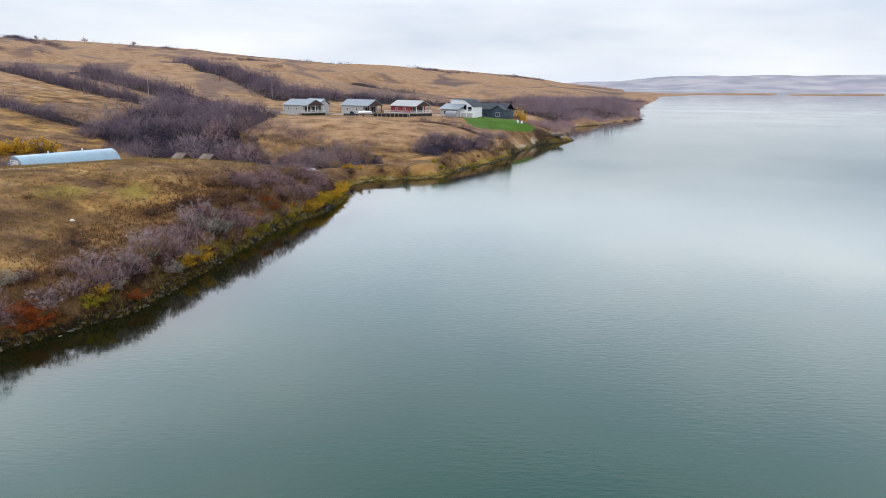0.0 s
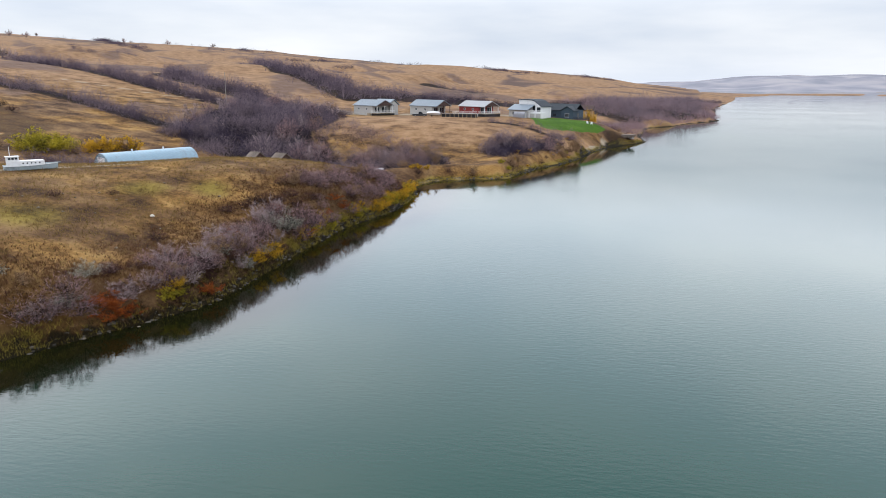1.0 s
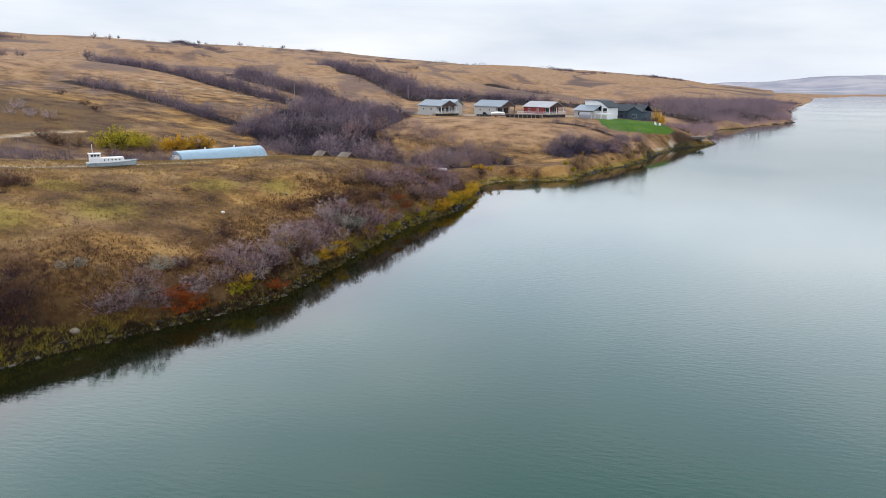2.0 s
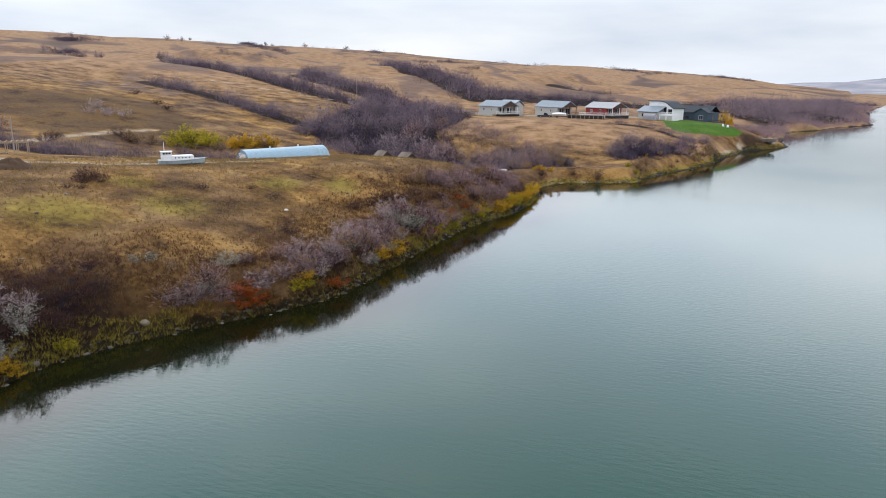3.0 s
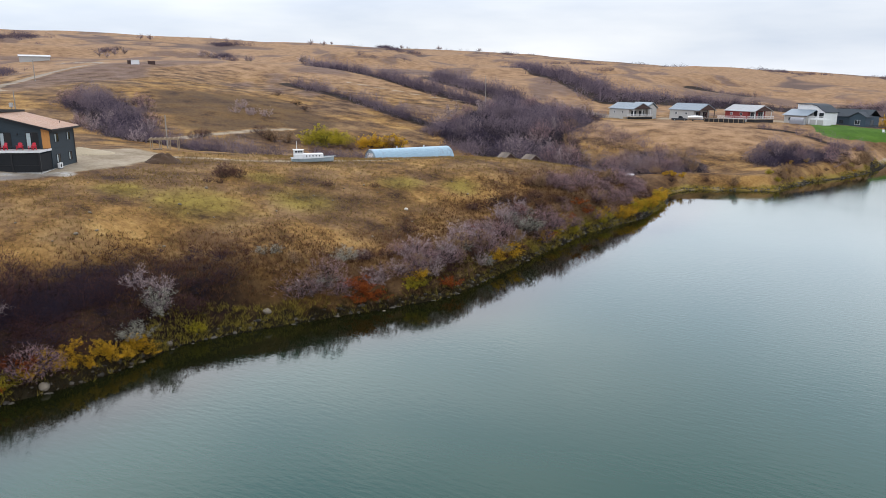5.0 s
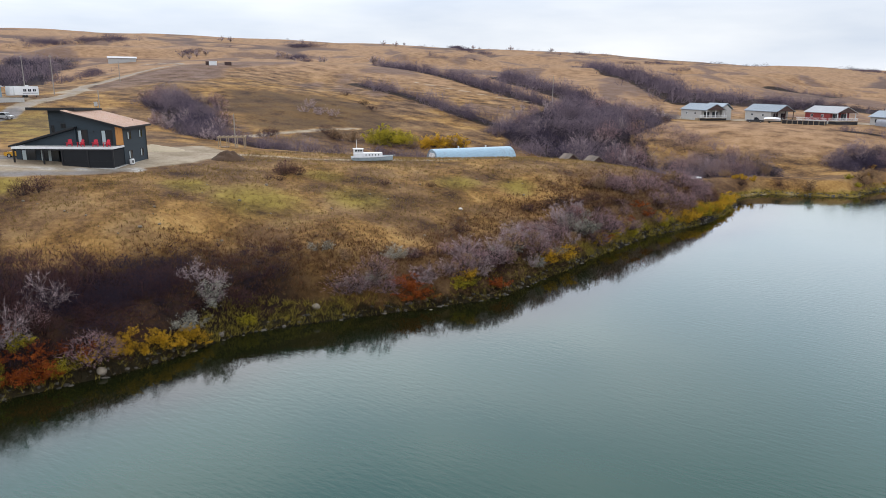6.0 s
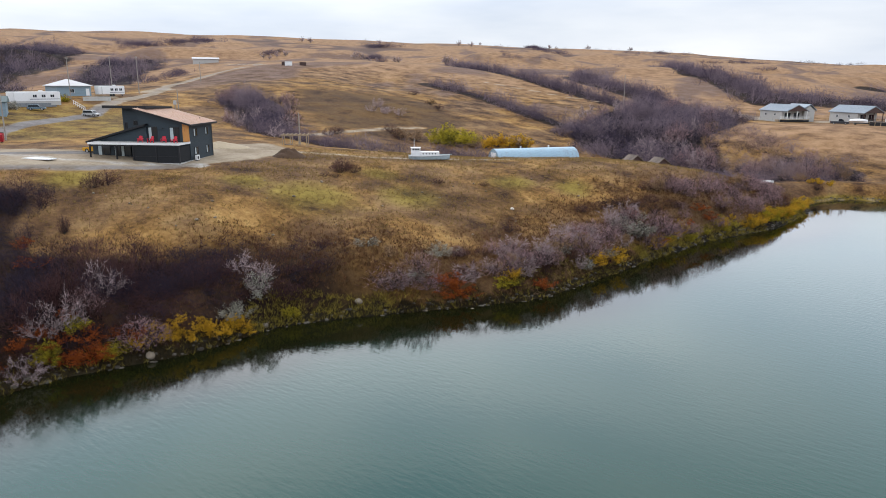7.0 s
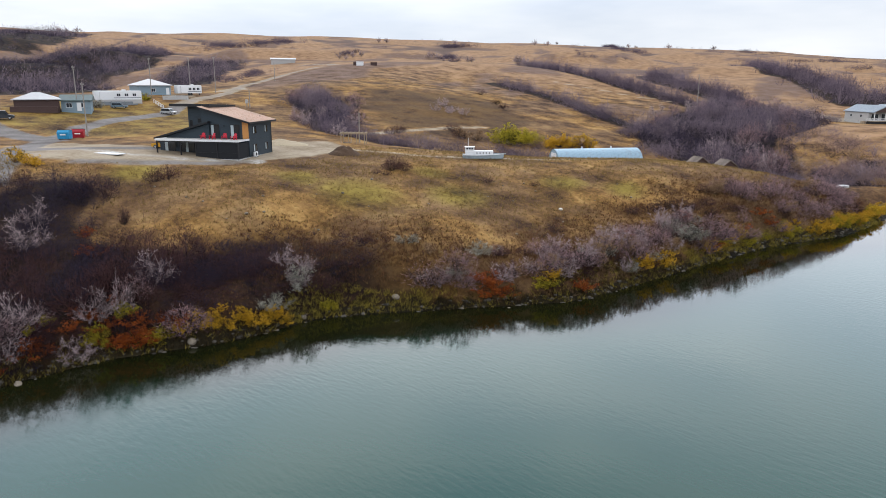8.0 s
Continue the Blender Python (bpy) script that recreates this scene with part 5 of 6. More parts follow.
HULL_GREY = surface("grey_green_hull_paint", (0.26, 0.31, 0.33), 0.6, vary=0.3, grain=2, bump=0.2)
BLUE_PAINT = surface("bright_blue_paint", (0.02, 0.20, 0.36), 0.5, vary=0.25, grain=2)
RED_PAINT = surface("dark_red_paint", (0.26, 0.012, 0.02), 0.5, vary=0.25, grain=2)
YELLOW_PAINT = surface("amber_car_paint", (0.48, 0.24, 0.012), 0.3, vary=0.1, grain=2, spec=0.5)
SILVER_PAINT = surface("silver_car_paint", (0.40, 0.41, 0.42), 0.3, metal=0.4, vary=0.1, grain=2)
BLUE_CAR = surface("steel_blue_car_paint", (0.08, 0.13, 0.17), 0.3, vary=0.1, grain=2, spec=0.5)
DARK_CAR = surface("near_black_car_paint", (0.018, 0.022, 0.03), 0.3, vary=0.1, grain=2, spec=0.5)
ROPE_BAR = surface("dark_marking_bar", (0.05, 0.06, 0.08), 0.7, vary=0.1, grain=3)


def window(parent, x, y, z, wide, high, along="x", frame_mat=None, depth=0.05, name="window", blind=0.0):
    """A pane in a frame, proud of the wall; x, y, z: middle of the foot; along: the wall's direction. Pane sits on the -y or +x side."""
    frame_mat = frame_mat or BLACK
    f = 0.07
    fr, pane = bmesh.new(), bmesh.new()
    if along == "x":
        for row in ((x - wide / 2 - f, x + wide / 2 + f, y - depth, y, z - f, z), (x - wide / 2 - f, x + wide / 2 + f, y - depth, y, z + high, z + high + f), (x - wide / 2 - f, x - wide / 2, y - depth, y, z, z + high), (x + wide / 2, x + wide / 2 + f, y - depth, y, z, z + high), (x - 0.025, x + 0.025, y - depth, y, z, z + high)):
            box(fr, *row)
        box(pane, x - wide / 2, x + wide / 2, y - depth * 0.5, y, z, z + high)
    else:
        for row in ((x, x + depth, y - wide / 2 - f, y + wide / 2 + f, z - f, z), (x, x + depth, y - wide / 2 - f, y + wide / 2 + f, z + high, z + high + f), (x, x + depth, y - wide / 2 - f, y - wide / 2, z, z + high), (x, x + depth, y + wide / 2, y + wide / 2 + f, z, z + high), (x, x + depth, y - 0.025, y + 0.025, z, z + high)):
            box(fr, *row)
        box(pane, x, x + depth * 0.5, y - wide / 2, y + wide / 2, z, z + high)
    ob = part(name, fr, frame_mat, parent)
    part("pane", pane, GLASS, ob)
    # pale strip: a curtain at the patio doors, painted sky reflection on windows
    if blind:
        w = wide * blind
        part("blind", boxes((x - wide / 2 + 0.03, x - wide / 2 + w, y - depth * 0.62, y - depth * 0.51, z + 0.04, z + high - 0.04) if along == "x" else (x + depth * 0.51, x + depth * 0.62, y - wide / 2 + 0.03, y - wide / 2 + w, z + 0.04, z + high - 0.04)), PALE_STRIP, ob)
    return ob


# ---- the dark house on the bench ----
def slab(bm, x0, z0, x1, z1, y0, y1, thick):
    prism(bm, [(x0, z0), (x1, z1), (x1, z1 - thick), (x0, z0 - thick)], y0, y1)


HOUSE = pose(-89.8, 63.3, 12.3, 0, 0, 32.3)
house = thing("modern_house", "charcoal two-storey house with sloping metal roofs and screened porch", "house", HOUSE)
part("foundation", boxes((-15.6, 0.05, -0.4, 7.9, -1.2, 0.12)), CONCRETE, house)
part("lower_wall", boxes((-9.3, 0, 0, 7.8, 0.12, 2.8)), CHARCOAL, house)
part("wing_wall", mesh_of(prism, [(-15.4, 0.12), (-9.31, 0.12), (-9.31, 2.8), (-6.6, 2.8), (-6.6, 5.25), (-15.4, 2.75)], -0.35, 5.2), CHARCOAL, house)
part("upper_wall", mesh_of(prism, [(-8.0, 2.81), (0, 2.81), (0, 5.5), (-8.0, 7.55)], 0, 7.8), CHARCOAL, house)
part("tower_wall", boxes((-11.5, -8.01, 2.0, 7.6, 2.6, 7.75)), CHARCOAL, house)
bm = bmesh.new()
slab(bm, 0.65, 5.55, -8.15, 7.82, -0.75, 8.4, 0.2)
roof = part("main_roof", bm, PEACH_METAL, house, "peach-tan standing-seam metal roof")
bm = bmesh.new()
for k in range(23):
    y = -0.7 + k * 0.41
    slab(bm, 0.66, 5.59, -8.16, 7.86, y - 0.02, y + 0.02, 0.05)
part("roof_seam", bm, PEACH_METAL, roof)
bm = bmesh.new()
slab(bm, 0.70, 5.50, -8.2, 7.79, -0.82, -0.76, 0.28)
box(bm, 0.66, 0.72, -0.82, 8.42, 5.24, 5.52)
part("fascia", bm, BLACK, roof)
bm = bmesh.new()
prism(bm, [(0.7, 8.15), (9.0, 7.8), (9.0, 7.5), (0.7, 7.72)], -13.9, -6.9, swap=True)
part("tower_roof", bm, BLACK, house, "black overhanging shed roof")
bm = bmesh.new()
slab(bm, -6.45, 5.55, -16.1, 2.86, -0.95, 5.6, 0.26)
part("wing_roof", bm, BLACK, house, "black lean-to metal roof")
deck = part("deck", boxes((-14.0, 0.0, -3.6, -0.36, 2.72, 2.86)), CONCRETE, house, "deck floor over the porch")
part("deck_fascia", boxes((-14.05, 0.05, -3.68, -3.601, 2.66, 2.94), (0.001, 0.06, -3.6, -0.01, 2.66, 2.94), (-14.06, -14.0, -3.6, -0.4, 2.66, 2.94)), WHITE, deck, "white deck edge trim")
for x in (-13.85, -9.75, -7.15, -3.6, -0.1):
    part("porch_post", boxes((x - 0.09, x + 0.09, -3.58, -3.40, -0.3, 2.7)), BLACK, house)
part("porch_beam", boxes((-13.9, 0.0, -3.56, -3.42, 2.45, 2.66)), BLACK, house)
for x0, x1 in ((-7.05, -3.7), (-3.5, -0.2)):
    screen = part("porch_screen", boxes((x0, x1, -3.50, -3.47, 0.15, 2.45)), SCREEN, house)
    part("screen_rail", boxes((x0, x1, -3.54, -3.44, 0.95, 1.02), (x0, x1, -3.54, -3.44, 0.05, 0.15)), BLACK, screen)
part("porch_screen", boxes((-0.12, -0.09, -3.4, -0.02, 0.15, 2.45)), SCREEN, house)
part("porch_floor", boxes((-14.0, 0.0, -3.62, -0.41, -0.5, 0.06)), CONCRETE, house)
part("cedar_panel", boxes((-1.05, -0.02, -0.05, -0.002, 2.9, 5.52)), CEDAR, house, "orange cedar cladding panel")
for x, wide in ((-2.3, 1.5), (-5.75, 1.35)):
    window(house, x, 0, 2.95, wide, 2.05, name="patio_door", blind=0.36)
for y, wide in ((1.95, 1.15), (5.9, 0.95)):
    for z in (0.85, 3.65):
        window(house, 0, y, z, wide, 1.1, along="y", blind=0.36)
for x, wide, z, high in ((-13.6, 1.9, 0.55, 1.7), (-11.4, 0.95, 0.2, 2.05), (-10.1, 1.5, 0.55, 1.7)):
    window(house, x, -0.35, z, wide, high, name="porch_window", blind=0.3)
window(house, -9.4, 2.0, 5.2, 0.7, 0.55)
window(house, -11.0, 2.0, 4.6, 0.35, 0.9)
part("downpipe", mesh_of(rod, (0.1, 7.6, 0.1), (0.1, 7.6, 5.4), 0.05), BLACK, house)
part("wall_lamp", boxes((-4.2, -4.08, -0.12, 0, 4.75, 4.95)), BLACK, house)
part("vent_pipe", mesh_of(rod, (-1.2, 6.5, 5.8), (-1.2, 6.5, 6.3), 0.05), BLACK, house)


def heat_pump():
    ob = thing("heat_pump", "white outdoor heat pump unit beside the house wall", "heat pump", HOUSE @ pose(0.55, 0.9, 0.0, 0, 0, 90))
    part("case", rounded(boxes((-0.45, 0.45, -0.17, 0.17, 0.1, 0.85)), 0.02), WHITE, ob)
    bm = bmesh.new()
    bmesh.ops.create_circle(bm, cap_ends=True, segments=20, radius=0.27, matrix=Matrix.Translation((-0.1, -0.175, 0.48)) @ Matrix.Rotation(radians(90), 4, "X"))
    part("fan_grille", bm, BLACK, ob)
    for x in (-0.35, 0.35):
        part("foot", boxes((x - 0.05, x + 0.05, -0.2, 0.2, 0.0, 0.1)), BLACK, ob)
    return ob


heat_pump()


def deck_chair():
    """A slatted garden armchair that leans back; it faces -y."""
    ob = thing("deck_chair", "red plastic slatted garden armchair on the deck", "chair", Matrix.Identity(4), "chairs on the deck")
    for k in range(5):
        part("seat_slat", boxes((-0.27, 0.27, -0.28 + k * 0.11, -0.19 + k * 0.11, 0.36 - k * 0.025, 0.385 - k * 0.025)), RED_PLASTIC, ob)
    for k in range(5):
        bm = bmesh.new()
        box(bm, -0.26 + k * 0.105, -0.17 + k * 0.105, 0, 0.025, 0, 0.72 - 0.03 * abs(k - 2), pose(0, 0.24, 0.3, -18))
        part("back_slat", bm, RED_PLASTIC, ob)
    for s in (-1, 1):
        part("armrest", boxes((s * 0.36 - 0.07, s * 0.36 + 0.07, -0.35, 0.36, 0.56, 0.585)), RED_PLASTIC, ob)
        part("front_leg", boxes((s * 0.33 - 0.02, s * 0.33 + 0.02, -0.32, -0.22, 0, 0.56)), RED_PLASTIC, ob)
        part("back_leg", boxes((s * 0.31 - 0.02, s * 0.31 + 0.02, 0.2, 0.34, 0, 0.56)), RED_PLASTIC, ob)
    return ob


chair = deck_chair()
places = [(-6.9, -1.7, 15), (-5.2, -1.9, -20), (-3.2, -1.8, 12), (-1.55, -1.9, -14)]
chair.matrix_basis = HOUSE @ pose(places[0][0], places[0][1], 2.86, 0, 0, places[0][2])
for x, y, turn in places[1:]:
    copy_thing(chair, HOUSE @ pose(x, y, 2.86, 0, 0, turn))


# ---- beside the house ----
def vehicle(name, label, paint, m, length=4.6, wide=1.85, high=1.6, bonnet=0.27, boot=0.06, pickup=False):
    """A car, van or pickup; its nose points to +x."""
    ob = thing(name, label, "pickup" if pickup else "car", m, "parked vehicles")
    a, b, waist = -length / 2, length / 2, 0.55 * high
    low = bmesh.new()
    prism(low, [(a, 0.3), (b, 0.3), (b + 0.02, waist * 0.85), (b - length * bonnet, waist), (a, waist)], -wide / 2, wide / 2)
    body = part("body", rounded(low, 0.07, 2), paint, ob)
    back = a + length * (0.42 if pickup else boot)
    top = bmesh.new()
    prism(top, [(back, waist), (b - length * bonnet, waist), (b - length * (bonnet + 0.13), high), (back + 0.12, high)], -wide / 2 + 0.1, wide / 2 - 0.1)
    cab = part("cab", rounded(top, 0.05, 2), paint, ob)
    for s in (-1, 1):
        g = bmesh.new()
        prism(g, [(back + 0.16, waist + 0.06), (b - length * bonnet - 0.2, waist + 0.06), (b - length * (bonnet + 0.13) - 0.04, high - 0.13), (back + 0.24, high - 0.13)], s * (wide / 2 - 0.13), s * (wide / 2 - 0.085))
        part("side_glass", g, GLASS, cab)
        part("headlight", boxes((b - 0.12, b + 0.02, s * wide * 0.36 - 0.14, s * wide * 0.36 + 0.14, waist * 0.66, waist * 0.8)), WHITE, body)
        part("tail_light", boxes((a - 0.015, a + 0.06, s * wide * 0.42 - 0.09, s * wide * 0.42 + 0.09, waist * 0.7, waist * 0.95)), RED_PAINT, body)
    k, w0 = b - length * bonnet, wide / 2 - 0.22
    bm = bmesh.new()
    bm.faces.new([bm.verts.new(p) for p in ((k - 0.02, -w0, waist + 0.06), (k - 0.02, w0, waist + 0.06), (k - length * 0.13 + 0.06, w0 - 0.05, high - 0.1), (k - length * 0.13 + 0.06, -w0 + 0.05, high - 0.1))])
    bmesh.ops.translate(bm, vec=(0.035, 0, 0.0), verts=bm.verts)
    part("windscreen", bm, GLASS, cab)
    for x in (a + length * 0.2, b - length * 0.19):
        for s in (-1, 1):
            wheel = part("wheel", mesh_of(rod, (x, s * (wide / 2 - 0.2), 0.34), (x, s * (wide / 2 + 0.01), 0.34), 0.34, sides=16), TYRE, ob)
            part("rim", mesh_of(rod, (x, s * (wide / 2), 0.34), (x, s * (wide / 2 + 0.025), 0.34), 0.2, sides=12), RIM, wheel)
    return ob


vehicle("amber_car", "amber yellow hatchback parked behind the dark house", YELLOW_PAINT, stand(-104.6, 56.6, 205), 4.6, 1.85, 1.75)


def pergola():
    ob = thing("pergola", "open pergola frame of pale new lumber posts and beams", "pergola", stand(-100.6, 92.6, 42, -0.2) @ Matrix.Scale(0.88, 4))
    for x in (-2.6, -0.9, 0.9, 2.6):
        for y in (-1.6, 1.6):
            part("post", boxes((x - 0.08, x + 0.08, y - 0.08, y + 0.08, -0.3, 2.3)), LUMBER, ob)
    for y in (-1.6, 1.6):
        part("beam", boxes((-2.9, 2.9, y - 0.1, y + 0.1, 2.3, 2.52)), LUMBER, ob)
    for k in range(7):
        x = -2.7 + k * 0.9
        part("joist", boxes((x - 0.06, x + 0.06, -1.9, 1.9, 2.521, 2.66)), LUMBER, ob)
    part("low_box", boxes((-2.2, -0.6, -1.5, -0.7, -0.2, 0.5)), OLD_WOOD, ob)
    return ob


pergola()


def soil_heap(x, y, size, high, label, material, name):
    bm = bmesh.new()
    bmesh.ops.create_grid(bm, x_segments=26, y_segments=26, size=1.0)
    for v in bm.verts:
        r = v.co.length
        peak = max(0.0, 1 - r) ** 0.9 * (1 + 0.35 * noise.noise(v.co * 3.1 + Vector((x, y, 0)))) + 0.06 * noise.noise(v.co * 9)
        v.co = Vector((v.co.x * size, v.co.y * size * 0.7, peak * high - 0.12 if r < 1 else -0.3))
    ob = new(name, bpy.data.meshes.new(name))
    bm.to_mesh(ob.data)
    bm.free()
    ob.data.polygons.foreach_set("use_smooth", np.ones(len(ob.data.polygons), bool))
    ob.data.materials.append(material)
    ob.matrix_basis = stand(x, y, 44)
    return tagged(ob, label, "heap")


SANDY = surface("pale_sandy_fill", (0.30, 0.245, 0.165), 0.95, vary=0.3, grain=3, bump=0.5)
soil_heap(-87.0, 79.6, 3.0, 1.8, "low heap of dark topsoil on bare ground", EARTH, "soil_heap")
soil_heap(-103, 77, 5.5, 1.1, "low heap of pale sandy fill behind the house", SANDY, "sand_heap")


# ---- boat on the grass ----
def boat():
    m = stand(-74.6, 101.4, 43, -0.35) @ Matrix.Scale(0.9, 4)
    ob = thing("cabin_boat", "old white wooden cabin boat with grey hull, standing on grass", "boat", m)
    rings = []
    bm = bmesh.new()
    for k in range(13):
        s = k / 12
        x = -4.0 + 8.3 * s
        half = 1.3 * (1 - max(0, (s - 0.45) / 0.55) ** 2.2) * (0.86 + 0.14 * min(1, s / 0.25)) + 0.02
        top = 1.15 + 0.38 * max(0, s - 0.35) ** 1.4
        rings.append([bm.verts.new(p) for p in ((x, -half, top), (x - 0.1 * s, -half * 0.86, 0.5), (x - 0.3 * s, 0, 0.0 + 0.5 * max(0, s - 0.75)), (x - 0.1 * s, half * 0.86, 0.5), (x, half, top))])
    for a, b in zip(rings[:-1], rings[1:]):
        for i in range(4):
            bm.faces.new((a[i], a[i + 1], b[i + 1], b[i]))
        bm.faces.new((a[4], a[0], b[0], b[4]))
    bm.faces.new(rings[0])
    hull = part("hull", bm, HULL_GREY, ob, "grey weathered hull")
    for s in (-1, 1):
        bm = bmesh.new()
        last = None
        for k in range(13):
            q = k / 12
            x = -4.05 + 8.4 * q
            half = 1.3 * (1 - max(0, (q - 0.45) / 0.55) ** 2.2) * (0.86 + 0.14 * min(1, q / 0.25)) + 0.06
            top = 1.15 + 0.38 * max(0, q - 0.35) ** 1.4
            now = [bm.verts.new((x, s * half + d, top + e)) for d, e in ((-0.04, 0), (0.04, 0), (0.04, 0.09), (-0.04, 0.09))]
            if last:
                for i in range(4):
                    bm.faces.new((last[i], last[(i + 1) % 4], now[(i + 1) % 4], now[i]))
            last = now
        part("rubbing_rail", bm, WHITE, hull)
    cabin = part("cabin", rounded(boxes((-3.5, 2.1, -0.98, 0.98, 1.13, 2.0)), 0.06), WHITE, ob)
    for k in range(5):
        x = -1.15 + k * 0.62
        for s in (-1, 1):
            part("porthole", mesh_of(rod, (x, s * 0.985, 1.62), (x, s * 1.0, 1.62), 0.13, sides=12), GLASS, cabin)
    house_part = part("wheelhouse", rounded(boxes((-3.5, -1.7, -0.85, 0.85, 1.99, 2.75)), 0.05), WHITE, ob)
    part("roof_panel", rounded(boxes((-3.65, -1.55, -0.95, 0.95, 2.751, 2.82)), 0.02), WHITE, house_part)
    for x in (-3.1, -2.6, -2.1):
        for s in (-1, 1):
            part("pane", boxes((x - 0.19, x + 0.19, s * 0.86 - 0.012, s * 0.86 + 0.012, 2.3, 2.64)), GLASS, house_part)
    part("mast", mesh_of(rod, (-2.9, 0, 2.8), (-2.9, 0, 4.5), 0.06, 0.035), WHITE, ob)
    part("bowsprit", boxes((2.1, 4.7, -0.14, 0.14, 1.36, 1.46)), HULL_GREY, ob)
    for x in (-2.8, 1.6):
        part("cradle_beam", boxes((x - 0.15, x + 0.15, -1.1, 1.1, -0.4, 0.1)), OLD_WOOD, ob)
        for s in (-1, 1):
            part("cradle_prop", mesh_of(rod, (x, s * 1.2, -0.3), (x, s * 1.02, 0.72), 0.07), OLD_WOOD, ob)
    return ob


boat()


# ---- the arched steel shed ----
def arched_shed():
    ax, ay, bx, by = -90.6, 146.0, -78.6, 164.4
    turn = math.degrees(math.atan2(by - ay, bx - ax))
    length, r = math.hypot(bx - ax, by - ay), 3.75
    base = min(ground(ax, ay), ground(bx, by)) - 0.1
    ob = thing("arched_shed", "long arched shed of corrugated blue-white galvanised steel", "shed", pose(ax, ay, base, 0, 0, turn))
    bays, per = 24, 9
    for n in range(bays):
        bm = bmesh.new()
        rows = []
        for k in range(per + 1):
            x = (n + k / per) * length / bays
            rr = r - 0.05 * (0.5 + 0.5 * math.cos(2 * math.pi * k * 3 / per)) - (0.04 if k in (0, per) else 0)
            rows.append([bm.verts.new((x, -rr * math.cos(a), rr * math.sin(a) + 0.2)) for a in [math.pi * q / 20 for q in range(21)]])
        for one, two in zip(rows[:-1], rows[1:]):
            for p, q, s, t in zip(one[:-1], one[1:], two[1:], two[:-1]):
                bm.faces.new((p, q, s, t))
        part("panel", bm, GALVANISED, ob)
    for x0, x1 in ((0.05, 0.18), (length - 0.18, length - 0.05)):
        bm = bmesh.new()
        prism(bm, [(-(r - 0.12) * math.cos(math.pi * q / 20), (r - 0.12) * math.sin(math.pi * q / 20) + 0.1) for q in range(21)], x0, x1, swap=True)
        part("end_wall", bm, GALVANISED, ob)
    part("end_door", boxes((-0.02, 0.04, -1.6, 1.6, 0.0, 3.0)), WHITE, ob)
    part("sill", boxes((0, length, -r - 0.06, -r + 0.1, -1.2, 0.25), (0, length, r - 0.1, r + 0.06, -1.2, 0.25)), CONCRETE, ob)
    for x in (length * 0.33, length * 0.68):
        part("roof_vent", mesh_of(rod, (x, 0, r + 0.1), (x, 0, r + 0.65), 0.16, 0.2, sides=10), WHITE, ob)
    return ob


arched_shed()


def old_hut(x, y, turn, long, label):
    ob = thing("old_hut", label, "hut", stand(x, y, turn, 0.5) @ Matrix.Scale(1.0, 4))
    part("wall", mesh_of(prism, [(-1.6, -0.5), (1.6, -0.5), (1.6, 1.2), (0, 2.3), (-1.6, 1.2)], 0, long), BROWN_SIDING, ob)
    for s in (-1, 1):
        bm = bmesh.new()
        prism(bm, [(s * -0.05, 2.48), (s * 2.0, 1.07), (s * 2.0, 0.95), (s * -0.05, 2.36)], -0.35, long + 0.35)
        roof = part("roof_slope", bm, OLD_WOOD, ob)
        for k in range(int(long / 0.3)):
            b2 = bmesh.new()
            prism(b2, [(s * 0.0, 2.50), (s * 2.02, 1.11), (s * 2.02, 1.08), (s * 0.0, 2.47)], -0.3 + k * 0.3, -0.08 + k * 0.3)
            part("board", b2, OLD_WOOD, roof)
    return ob


old_hut(-58.2, 156.4, 62, 2.6, "small old hut with a steep weathered board roof")
old_hut(-52.4, 157.6, 58, 3.0, "low old hut with a weathered grey board roof")


# ---- cottages across the cove ----
def gable_roof(parent, material, x0, x1, y0, y1, eave, rise, over=0.45, thick=0.16, name="roof"):
    """Two slopes with the ridge along x, as two slabs under one roof part."""
    mid = (y0 + y1) / 2
    drop = rise / (mid - y0) * over
    first = None
    for s, ya in ((-1, y0 - over), (1, y1 + over)):
        bm = bmesh.new()
        prism(bm, [(ya, eave - drop), (mid, eave + rise), (mid, eave + rise + thick), (ya, eave - drop + thick)], x0 - over, x1 + over, swap=True)
        first = part(name + "_slope", bm, material, parent)
        seams = bmesh.new()
        x = x0 - over + 0.3
        while x < x1 + over:
            prism(seams, [(ya, eave - drop + thick), (mid, eave + rise + thick), (mid, eave + rise + thick + 0.04), (ya, eave - drop + thick + 0.04)], x - 0.025, x + 0.025, swap=True)
            x += 0.6
        part("seam", seams, material, first)
    return first


def railing(parent, a, b, z, high=0.95, material=None, gap=0.35):
    """Posts, rails and balusters between two points of a deck's edge."""
    material = material or WHITE
    a, b = Vector((*a, z)), Vector((*b, z))
    length = (b - a).length
    turn = Matrix.Translation(a) @ Matrix.Rotation(math.atan2(b.y - a.y, b.x - a.x), 4, "Z")
    bm = bmesh.new()
    box(bm, 0, length, -0.04, 0.04, high - 0.08, high, turn)
    box(bm, 0, length, -0.03, 0.03, 0.1, 0.17, turn)
    k = 0.0
    while k <= length:
        box(bm, k - 0.035, k + 0.035, -0.025, 0.025, 0.0, high - 0.08, turn)
        k += gap
    return part("railing", bm, material, parent)


